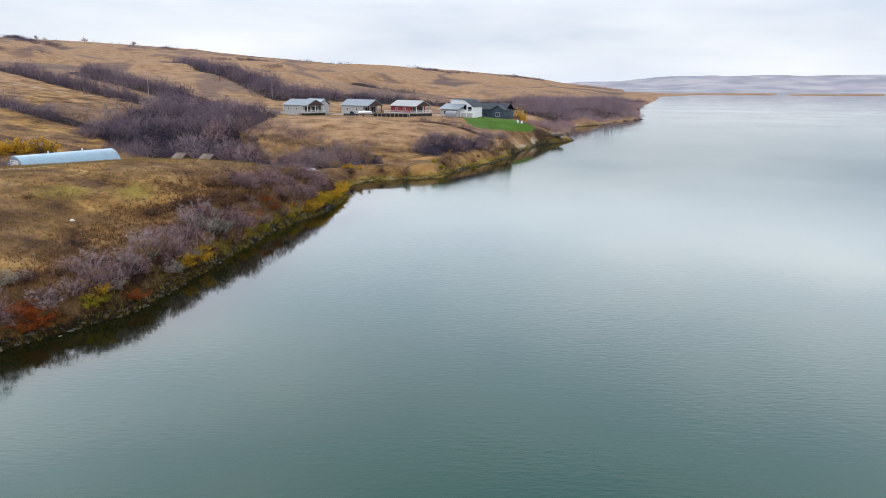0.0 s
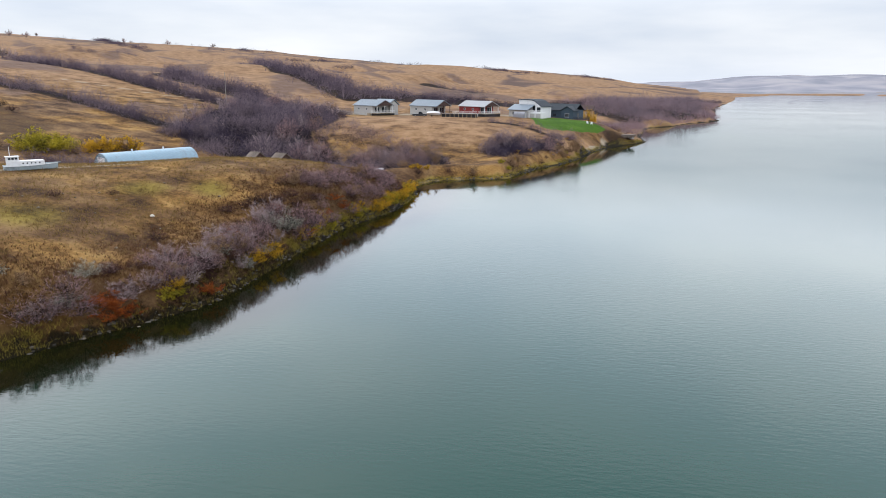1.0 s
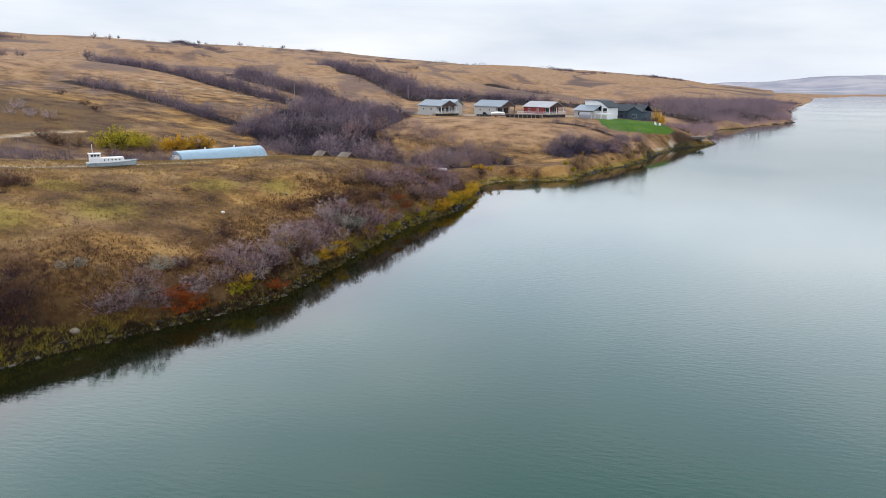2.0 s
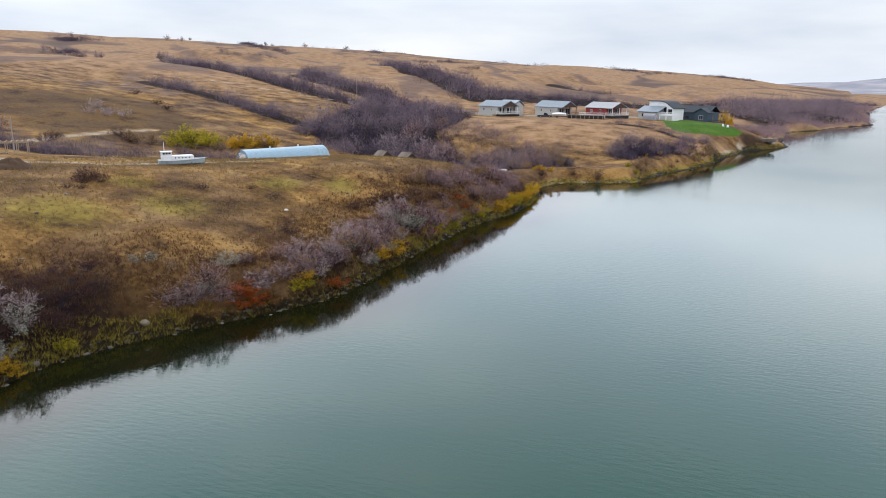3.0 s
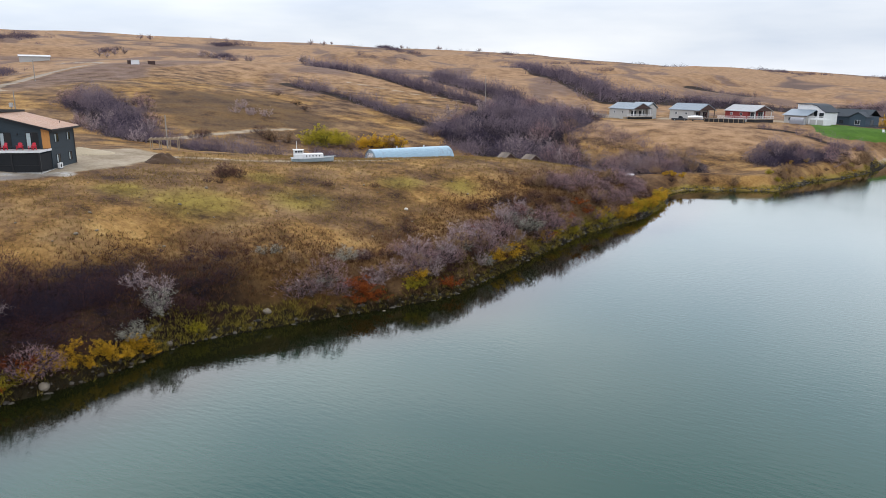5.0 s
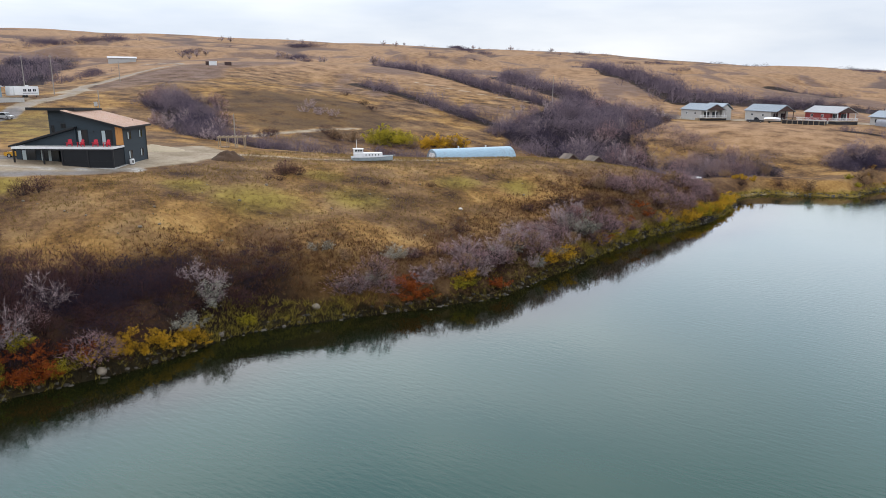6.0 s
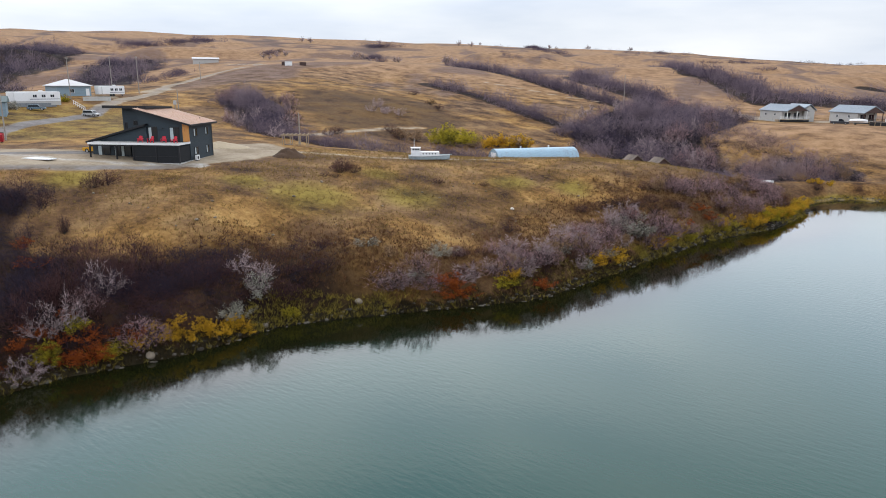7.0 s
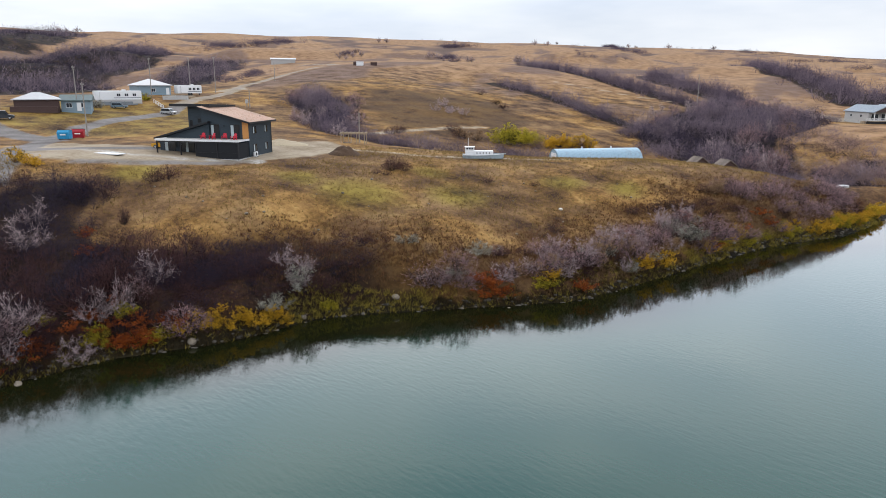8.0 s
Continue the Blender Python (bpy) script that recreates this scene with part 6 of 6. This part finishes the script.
def cottage(name, label, x, y, turn, long, wide, walls, roof_mat, high=3.0, rise=2.1, foot=1.0, porch=2.8, rail=None, skirt=None, lift=0.0):
    ob = thing(name, label, "house", stand(x, y, turn, lift), "cottages by the cove")
    part("foundation", boxes((-long, 0, 0, wide, -1.5, foot)), skirt or CONCRETE, ob)
    bm = bmesh.new()
    prism(bm, [(0, foot), (wide, foot), (wide, foot + high), (wide / 2, foot + high + rise * 0.97), (0, foot + high)], -long, 0, swap=True)
    part("wall", bm, walls, ob)
    gable_roof(ob, roof_mat, -long, porch, 0, wide, foot + high, rise)
    bm = bmesh.new()
    prism(bm, [(0.2, foot + high), (wide - 0.2, foot + high), (wide / 2, foot + high + rise * 0.9)], porch + 0.28, porch + 0.36, swap=True)
    part("gable_board", bm, BROWN_SIDING, ob)
    deck = part("deck", boxes((0.01, porch + 0.8, -0.6, wide + 0.4, foot - 0.15, foot)), LUMBER, ob)
    for py in (0.2, wide / 2, wide - 0.2):
        part("porch_post", boxes((porch - 0.1, porch + 0.1, py - 0.1, py + 0.1, foot, foot + high)), WHITE if rail is None else rail, ob)
    for px in (0.5, porch + 0.5):
        for py in (-0.4, wide * 0.5, wide + 0.2):
            part("deck_post", boxes((px - 0.09, px + 0.09, py - 0.09, py + 0.09, -1.5, foot - 0.16)), OLD_WOOD, ob)
    part("deck_skirt", boxes((0.05, porch + 0.7, -0.5, -0.45, -0.6, foot - 0.3), (porch + 0.65, porch + 0.7, -0.45, wide + 0.3, -0.6, foot - 0.3)), BLACK, ob)
    railing(deck, (0.1, -0.55), (porch + 0.75, -0.55), foot, material=rail)
    railing(deck, (porch + 0.75, -0.55), (porch + 0.75, wide + 0.35), foot, material=rail)
    for wy in (wide * 0.28, wide * 0.72):
        window(ob, 0, wy, foot + 0.15, wide * 0.3, 2.05, along="y", frame_mat=WHITE, name="patio_door")
    for wx in (-long * 0.3, -long * 0.72):
        window(ob, wx, 0, foot + 1.1, 0.9, 0.8, frame_mat=WHITE)
    return ob


one = cottage("cottage", "pale grey cottage with blue-grey metal roof and white porch railing", -57.5, 286.3, -40, 12.5, 8.6, CREAM, GREY_ROOF, foot=1.1)
part("rear_wing", mesh_of(prism, [(8.7, 0.0), (13, 0.0), (13, 4.2), (10.8, 5.9), (8.7, 4.6)], -9, 1, swap=True), CREAM, one)
bm = bmesh.new()
prism(bm, [(7.4, 4.7), (10.8, 6.5), (13.6, 4.3), (13.6, 4.12), (10.8, 6.3), (7.4, 4.55)], -9.4, 1.5, swap=True)
part("rear_roof", bm, GREY_ROOF, one)
part("board_box", boxes((-1.6, 0.0, -1.5, -0.7, -0.6, 0.9)), LUMBER, one)
cottage("cottage", "pale grey cottage with blue-grey metal roof and dark open porch", -32.3, 281.1, -40, 13.0, 7.6, CREAM, GREY_ROOF, foot=0.7, rail=BROWN_SIDING)
cottage("cottage", "barn-red cottage with pale metal roof and white deck railing", -13.3, 277.7, -40, 10.8, 8.4, RED_SIDING, PALE_ROOF, high=2.7, foot=1.2, rise=1.9)


def white_house():
    ob = thing("white_house", "white two-storey house with a slanted roof and pale lower garage", "house", stand(8.4, 288.5, -38, -0.2), "cottages by the cove")
    part("tall_wall", mesh_of(prism, [(-9, -1), (2.2, -1), (2.2, 4.6), (-1, 6.6), (-3.2, 7.2), (-9, 7.2)], 2.0, 9.0), WHITE, ob)
    bm = bmesh.new()
    prism(bm, [(-9.4, 7.22), (-3.1, 7.22), (-0.9, 6.64), (2.7, 4.4), (2.7, 4.6), (-0.9, 6.86), (-3.1, 7.44), (-9.4, 7.44)], 1.5, 9.5)
    part("tall_roof", bm, SLATE_ROOF, ob)
    part("low_wall", boxes((-11, -1.5, -2.2, 1.99, -1, 3.2)), CREAM, ob)
    bm = bmesh.new()
    prism(bm, [(-2.9, 3.1), (2.1, 5.2), (2.1, 5.36), (-2.9, 3.26)], -11.5, -1.0, swap=True)
    part("low_roof", bm, GREY_ROOF, ob, "blue-grey metal lean-to roof")
    part("garage_wall", boxes((-1.4, 5.2, -1.6, 1.98, -1.2, 2.3)), WHITE, ob)
    for x in (0.5, 3.4):
        part("garage_door", boxes((x - 1.2, x + 1.2, -1.66, -1.61, -0.3, 1.9)), CREAM, ob)
    railing(ob, (-1.3, -1.5), (5.1, -1.5), 2.3, material=WHITE)
    window(ob, -1.4, 2.0, 3.0, 1.2, 1.9, frame_mat=BLACK)
    window(ob, 1.0, 2.0, 2.6, 1.6, 1.6, frame_mat=BLACK)
    for wx in (-8.5, -5.5, -3.0):
        window(ob, wx, -2.2, 1.3, 1.0, 1.0, frame_mat=BLACK)
    return ob


white_house()


def round_shed():
    ob = thing("round_shed", "small grey shed with an arched roof on the lawn edge", "shed", stand(2.6, 281.5, -20))
    bm = bmesh.new()
    prism(bm, [(-1.5 * math.cos(math.pi * k / 14), 1.3 * math.sin(math.pi * k / 14) + 1.0) for k in range(15)] + [(1.5, -0.6), (-1.5, -0.6)], -2.0, 2.6, swap=True)
    part("shell", bm, surface("grey_steel", (0.22, 0.22, 0.24), 0.6, vary=0.2, grain=2), ob)
    part("door", boxes((2.6, 2.66, -0.6, 0.6, -0.3, 1.8)), CREAM, ob)


round_shed()


def dark_house():
    ob = thing("bungalow", "dark slate-blue bungalow with dark roof above a mown lawn", "house", stand(22.3, 297, -30, -0.5), "cottages by the cove")
    part("wall", boxes((-9.5, 3.5, 0, 8.5, -1.5, 3.9)), NAVY_SIDING, ob)
    gable_roof(ob, SLATE_ROOF, -9.5, 3.5, 0, 8.5, 3.9, 2.3)
    part("porch_wall", mesh_of(prism, [(-1.5, -1.5), (3.9, -1.5), (3.9, 3.9), (1.2, 5.4), (-1.5, 3.9)], -2.2, -0.01), NAVY_SIDING, ob)
    for s in (-1, 1):
        bm = bmesh.new()
        prism(bm, [(1.2, 5.5), (1.2 + s * 3.2, 3.7), (1.2 + s * 3.2, 3.86), (1.2, 5.68)], -2.7, 3.0)
        part("porch_roof_slope", bm, SLATE_ROOF, ob)
    window(ob, 1.2, -2.2, 1.2, 1.7, 1.5, frame_mat=WHITE)
    window(ob, -5.6, 0, 1.4, 1.3, 0.9, frame_mat=BLACK)
    window(ob, 3.5, 3.5, 0.6, 2.2, 2.0, along="y", frame_mat=BLACK, name="patio_door")
    part("chimney", boxes((-2.2, -1.5, 4.4, 5.1, 5.4, 7.0)), BROWN_SIDING, ob)
    deck = part("deck", boxes((3.51, 7.5, -1.5, 6.5, 0.1, 0.3)), BROWN_SIDING, ob)
    railing(deck, (3.6, -1.45), (7.45, -1.45), 0.3, material=BLACK)
    railing(deck, (7.45, -1.45), (7.45, 6.4), 0.3, material=BLACK)
    for x in (3.8, 7.3):
        for y in (-1.3, 6.2):
            part("deck_post", boxes((x - 0.1, x + 0.1, y - 0.1, y + 0.1, -2.0, 0.1)), BLACK, ob)


dark_house()


def plain_house(name, label, m, long, wide, high, rise, walls, roof_mat, category="house", door=None, hip=0.0, windows=2, group=""):
    """A simple house: front wall on -y, hipped or gabled roof with the ridge along x."""
    ob = thing(name, label, category, m, group)
    part("wall", boxes((0, long, 0, wide, -1.2, high)), walls, ob)
    o, mid = 0.5, wide / 2
    bm = bmesh.new()
    low = [bm.verts.new(p) for p in ((-o, -o, high - 0.1), (long + o, -o, high - 0.1), (long + o, wide + o, high - 0.1), (-o, wide + o, high - 0.1))]
    up = [bm.verts.new(p) for p in ((-o, -o, high + 0.08), (long + o, -o, high + 0.08), (long + o, wide + o, high + 0.08), (-o, wide + o, high + 0.08))]
    ridge = [bm.verts.new((hip - (o if not hip else 0), mid, high + rise)), bm.verts.new((long - hip + (o if not hip else 0), mid, high + rise))]
    bm.faces.new(low[::-1])
    for i in range(4):
        bm.faces.new((low[i], low[(i + 1) % 4], up[(i + 1) % 4], up[i]))
    for f in ((up[0], up[1], ridge[1], ridge[0]), (up[1], up[2], ridge[1]), (up[2], up[3], ridge[0], ridge[1]), (up[3], up[0], ridge[0])):
        bm.faces.new(f)
    part("roof", bm, roof_mat, ob)
    for k in range(windows):
        window(ob, long * (k + 0.7) / (windows + 0.6), 0, 0.95, 1.2, 1.0, frame_mat=WHITE)
    if door is not None:
        part("door", boxes((door - 0.5, door + 0.5, -0.06, -0.002, 0.05, 2.1)), WHITE, ob)
    return ob


TAN = surface("tan_log_wall", (0.30, 0.19, 0.09), 0.8, vary=0.25, grain=2, stretch=(1, 1, 6))
plain_house("cabin", "tan timber cabin among bare trees", stand(33, 372, -12, 2.0), 8, 7, 3.0, 2.4, TAN, BROWN_SIDING)

# terrace wall, vehicles and small things by the cottages
terrace = thing("terrace", "long dark retaining terrace with pale posts and railing", "terrace", pose(-27.4, 270.6, ground(-21, 270) + 0.2, 0, 0, -6))
part("wall", boxes((0, 13.5, 0, 2.6, -1.0, 1.0)), BLACK, terrace)
for k in range(9):
    part("post", boxes((k * 1.65, k * 1.65 + 0.2, -0.12, -0.01, -0.8, 1.1)), LUMBER, terrace)
part("cap", boxes((-0.1, 13.6, -0.15, 2.7, 1.01, 1.12)), OLD_WOOD, terrace)
railing(terrace, (4.0, 2.5), (13.5, 2.5), 1.12)
vehicle("pickup", "dark pickup parked beside the terrace", DARK_CAR, stand(-35.8, 270.5, 5, 0.1), 5.6, 1.95, 1.85, pickup=True)


def skiff(m, label, material, wrap=False):
    ob = thing("motor_boat", label, "boat", m)
    bm = bmesh.new()
    rings = []
    for k in range(9):
        s = k / 8
        half = 1.05 * (1 - max(0, (s - 0.4) / 0.6) ** 2) + 0.03
        rings.append([bm.verts.new(p) for p in ((-2.6 + 5.2 * s, -half, 1.3 + 0.2 * s), (-2.6 + 5.2 * s, 0, 0.55 + 0.4 * max(0, s - 0.6)), (-2.6 + 5.2 * s, half, 1.3 + 0.2 * s), (-2.6 + 5.2 * s, 0, 1.75 + 0.25 * math.sin(math.pi * s)))])
    for a, b in zip(rings[:-1], rings[1:]):
        for i in range(4):
            bm.faces.new((a[i], a[(i + 1) % 4], b[(i + 1) % 4], b[i]))
    bm.faces.new(rings[0])
    bm.faces.new(rings[-1][::-1])
    part("covered_hull", bm, material, ob)
    part("trailer_frame", boxes((-2.4, 3.6, -0.08, 0.08, 0.42, 0.54), (-0.9, -0.7, -1.0, 1.0, 0.38, 0.5)), BLACK, ob)
    for s in (-1, 1):
        part("wheel", mesh_of(rod, (-0.8, s * 0.95, 0.32), (-0.8, s * 1.15, 0.32), 0.32, sides=14), TYRE, ob)
    return ob


skiff(stand(-30.2, 269, 4, 0.15), "boat under a white cover on its trailer", WHITE)
skiff(stand(-31.6, 164.3, 30) @ Matrix.Scale(0.45, 4), "small white boat on a dark trailer near the cove", WHITE)


def dock_stack():
    ob = thing("dock_sections", "stack of weathered grey dock sections on the shore", "dock", stand(46, 291, 20, 0.0))
    for k in range(4):
        part("section", boxes((-3.2 + 0.3 * k, 3.4 + 0.2 * k, -1.4, 1.4, 0.1 + 0.28 * k, 0.28 + 0.28 * k)), OLD_WOOD, ob)
    for x in (-2.6, 2.6):
        part("float", boxes((x - 0.5, x + 0.5, -1.2, 1.2, -0.5, 0.1)), CONCRETE, ob)


dock_stack()


def lawn_chair(x, y, turn):
    ob = thing("lawn_chair", "white garden chair standing on the mown lawn", "chair", stand(x, y, turn), "chairs on the lawn")
    part("seat", boxes((-0.35, 0.35, -0.35, 0.35, 0.36, 0.42)), WHITE, ob)
    bm = bmesh.new()
    box(bm, -0.35, 0.35, 0, 0.05, 0, 0.8, pose(0, 0.3, 0.38, -15))
    part("backrest", bm, WHITE, ob)
    for s in (-1, 1):
        for y2 in (-0.3, 0.3):
            part("leg", boxes((s * 0.32 - 0.03, s * 0.32 + 0.03, y2 - 0.03, y2 + 0.03, 0, 0.36)), WHITE, ob)


lawn_chair(29.5, 281.5, 20)
lawn_chair(31.0, 282.3, -15)


# ---- the yards up the road ----
brown = plain_house("bungalow", "dark brown house with a pale hipped roof and dark deck wall", stand(-183.5, 55.5, 72, 0.1), 9.6, 8, 2.6, 1.7, BROWN_SIDING, PALE_ROOF, hip=4.0, windows=0, group="houses up the road")
part("deck_wall", boxes((-0.8, 9.2, -1.8, -0.6, -0.6, 1.0)), BROWN_SIDING, brown)
plain_house("bungalow", "dusty blue house with grey-green roof and white door", stand(-182.4, 65.6, 66, 0.1), 6.6, 7, 2.6, 1.4, BLUE_SIDING, TEAL_ROOF, door=4.0, group="houses up the road")
plain_house("bungalow", "grey-blue house with a pale hipped metal roof", stand(-214.5, 98.6, 86, 0.1), 9.8, 9, 2.9, 2.0, BLUE_SIDING, PALE_ROOF, door=8.8, hip=4.5, windows=1, group="houses up the road")


def trailer_home(m, label, long, name="trailer_home", skirted=True):
    ob = thing(name, label, "trailer", m, "trailers up the road")
    body = part("body", rounded(boxes((0, long, 0, 2.8, 0.6, 3.2)), 0.12, 2), WHITE, ob)
    part("slide_out", boxes((long * 0.1, long * 0.38, -0.7, 0.01, 0.75, 2.9)), WHITE, ob)
    for k in range(3):
        x = long * (0.5 + 0.17 * k)
        window(ob, x, 0, 1.7, 0.9, 0.7, frame_mat=WHITE)
    part("stripe", boxes((long * 0.4, long - 0.2, -0.012, -0.002, 1.15, 1.3)), ROPE_BAR, ob)
    part("roof_unit", rounded(boxes((long * 0.6, long * 0.6 + 1.0, 1.0, 1.8, 3.2, 3.5)), 0.05), WHITE, ob)
    for x in (long * 0.45, long * 0.55):
        part("wheel", mesh_of(rod, (x, -0.02, 0.38), (x, 0.2, 0.38), 0.38, sides=14), TYRE, ob)
    if skirted:
        part("skirting", boxes((0.2, long - 0.2, -0.85, -0.8, -0.4, 0.75)), CREAM, ob)
    else:
        part("jack", boxes((long - 0.4, long - 0.2, 1.2, 1.4, -0.2, 0.62)), BLACK, ob)
    return ob


trailer_home(stand(-199.4, 79.8, 80, 0.3), "long white trailer home with grey skirting", 12.4)
trailer_home(stand(-212.6, 110.2, 90, 0.0), "white travel trailer parked on gravel", 8.2, "travel_trailer", False)
vehicle("minivan", "silver minivan parked at the roadside", SILVER_PAINT, stand(-181.4, 92.3, 28, 0.05), 4.3, 1.75, 1.6, bonnet=0.2)
vehicle("car", "steel blue car parked on the grass", BLUE_CAR, stand(-191, 83.0, 60, 0.1), 4.3, 1.75, 1.5)
vehicle("jeep", "dark blue off-road car parked by the road", DARK_CAR, stand(-170.8, 49.8, 70, 0.05), 4.4, 1.85, 1.9, bonnet=0.25)


def dumpster(x, y, turn, paint, label, lean=0.25):
    ob = thing("waste_bin", label, "waste bin", stand(x, y, turn) @ Matrix.Diagonal((0.85, 0.85, 1.1, 1.0)), "waste bins by the road")
    bm = bmesh.new()
    prism(bm, [(-0.85, 0.12), (0.8, 0.12), (1.0, 1.25), (0.45, 1.62), (-1.0, 1.45)], -1.25, 1.25)
    part("bin_body", rounded(bm, 0.03), paint, ob)
    bm = bmesh.new()
    prism(bm, [(-1.05, 1.46), (0.46, 1.64), (0.46, 1.70), (-1.05, 1.52)], -1.3, 1.3)
    part("lid", bm, BLACK, ob)
    for s in (-1, 1):
        part("lift_pocket", boxes((-0.5, 0.5, s * 1.3 - 0.05, s * 1.3 + 0.05, 0.75, 0.92)), paint, ob)
        part("skid", boxes((-0.8, 0.8, s * 0.9 - 0.06, s * 0.9 + 0.06, -0.1, 0.12)), BLACK, ob)
    part("stencil_bar", boxes((0.86, 0.99, -0.6, 0.6, 0.75, 0.95)), WHITE, ob)
    return ob


dumpster(-134.8, 50.8, -42, BLUE_PAINT, "bright blue steel waste bin beside the road")
dumpster(-139.6, 54.8, -30, RED_PAINT, "dark red steel waste bin beside the road")


def utility_pole(x, y, high, arm=True, label="weathered wooden utility pole"):
    ob = thing("utility_pole", label, "utility pole", stand(x, y, 30), "utility poles")
    part("shaft", mesh_of(rod, (0, 0, -0.8), (0, 0, high), 0.15, 0.1, sides=8), POLE_WOOD, ob)
    if arm:
        part("crossarm", boxes((-0.4, 0.4, -0.05, 0.05, high - 0.5, high - 0.4)), POLE_WOOD, ob)
        for s in (-0.33, 0.33):
            part("insulator", mesh_of(rod, (s, 0, high - 0.42), (s, 0, high - 0.2), 0.05), CONCRETE, ob)
    return ob


utility_pole(-181.6, 69.1, 11.5)
utility_pole(-147.9, 59.3, 11.0, label="weathered wooden pole with a transformer by the road")
for x, y, high in ((-211.3, 101, 11.5), (-213.5, 114.9, 12.0), (-223.2, 128.9, 12.2)):
    utility_pole(x, y, high)
for x, y, high in ((-247.6, 168.5, 7.5), (-179.9, 116.6, 5.5), (-109.4, 101.1, 6.5), (-116.1, 278.2, 13)):
    utility_pole(x, y, high, False, "slim bare wooden pole standing in grass")
ob = thing("transformer_box", "grey transformer box on its post behind the house", "transformer", stand(-180.9, 116.2, 40))
part("case", rounded(boxes((-0.4, 0.4, -0.35, 0.35, 1.2, 2.3)), 0.05), CREAM, ob)
part("stand", boxes((-0.1, 0.1, -0.1, 0.1, -0.5, 1.2)), POLE_WOOD, ob)

fence = thing("stair_rail", "white timber railing stepping down the slope", "railing", pose(-199.2, 96.2, ground(-199.2, 96.2) - 0.1, 0, 0, -8))
for k in range(7):
    z = ground(-199.2 + 1.55 * k, 96.2 - 0.2 * k) - ground(-199.2, 96.2)
    part("post", boxes((k * 1.55 - 0.06, k * 1.55 + 0.06, -0.06, 0.06, z - 0.3, z + 1.25)), WHITE, fence)
    if k < 6:
        z2 = ground(-199.2 + 1.55 * (k + 1), 96.2 - 0.2 * (k + 1)) - ground(-199.2, 96.2)
        for up in (0.5, 1.15):
            bm = bmesh.new()
            prism(bm, [(k * 1.55, z + up), ((k + 1) * 1.55, z2 + up), ((k + 1) * 1.55, z2 + up + 0.12), (k * 1.55, z + up + 0.12)], -0.09, -0.061)
            part("rail", bm, WHITE, fence)

# the hill
plain_house("hill_shed", "long pale shed with a flat-pitched roof on the hill", stand(-386.5, 254.5, 58, 0.1), 15, 7, 3.2, 1.0, CREAM, PALE_ROOF, "shed", windows=0)
for x, y, label, material, size in ((-256.6, 221, "white storage box on the hillside", WHITE, (3.2, 2.0, 1.6)), (-259.6, 220.4, "small dark box on the hillside", BROWN_SIDING, (1.4, 1.4, 1.4)), (-254, 227.4, "dark low crate on the hillside", BROWN_SIDING, (3.0, 1.6, 1.3))):
    ob = thing("storage_box", label, "box", stand(x, y, 46))
    part("body", rounded(boxes((-size[0] / 2, size[0] / 2, -size[1] / 2, size[1] / 2, -0.4, size[2])), 0.04), material, ob)
    part("lid", boxes((-size[0] / 2 - 0.06, size[0] / 2 + 0.06, -size[1] / 2 - 0.06, size[1] / 2 + 0.06, size[2] + 0.002, size[2] + 0.1)), material, ob)

# yard by the dark house
slab_ob = thing("timber_stack", "low stack of white-painted planks on the gravel yard", "planks", stand(-99.6, 45.7, 22))
for k in range(5):
    part("plank", boxes((-2.4, 2.4, -0.75 + 0.3 * k, -0.48 + 0.3 * k, 0.0, 0.12)), WHITE, slab_ob)
for kind, high, width, spots in (("silver", 2.6, 1.1, [(-192, 75.5), (-194, 79), (-191.5, 77.5), (-205.5, 97)]), ("lime", 2.4, 1.1, [(-193, 74), (-204, 95.5)])):
    for x, y in spots:
        shrub(kind, x, y, high, width)


# ---- low walls and fences round the trailers ----
def low_fence(name, label, ends, high, material):
    """Close boards between posts along a straight line."""
    (ax, ay), (bx, by) = ends
    long = math.hypot(bx - ax, by - ay)
    ob = thing(name, label, "fence", stand(ax, ay, math.degrees(math.atan2(by - ay, bx - ax))))
    count = max(2, int(long / 1.8))
    for k in range(count + 1):
        x = long * k / count
        g = ground(ax + (bx - ax) * k / count, ay + (by - ay) * k / count) - ground(ax, ay)
        part("post", boxes((x - 0.06, x + 0.06, -0.06, 0.06, g - 0.4, g + high + 0.08)), material, ob)
        if k < count:
            g2 = ground(ax + (bx - ax) * (k + 1) / count, ay + (by - ay) * (k + 1) / count) - ground(ax, ay)
            bm = bmesh.new()
            prism(bm, [(x + 0.06, g - 0.2), (x + long / count - 0.06, g2 - 0.2), (x + long / count - 0.06, g2 + high), (x + 0.06, g + high)], -0.03, 0.03)
            part("panel", bm, material, ob)
    return ob


FENCE_GREY = surface("blue_grey_weathered_boards", (0.15, 0.165, 0.18), 0.85, vary=0.3, grain=3, stretch=(4, 4, 0.6))
low_fence("board_fence", "low blue-grey board fence before the white trailer home", [(-196.0, 77.5), (-197.0, 90.5)], 1.0, FENCE_GREY)
low_fence("retaining_wall", "low grey concrete wall below the parked travel trailer", [(-203.6, 101.0), (-202.6, 108.6)], 1.2, CONCRETE)
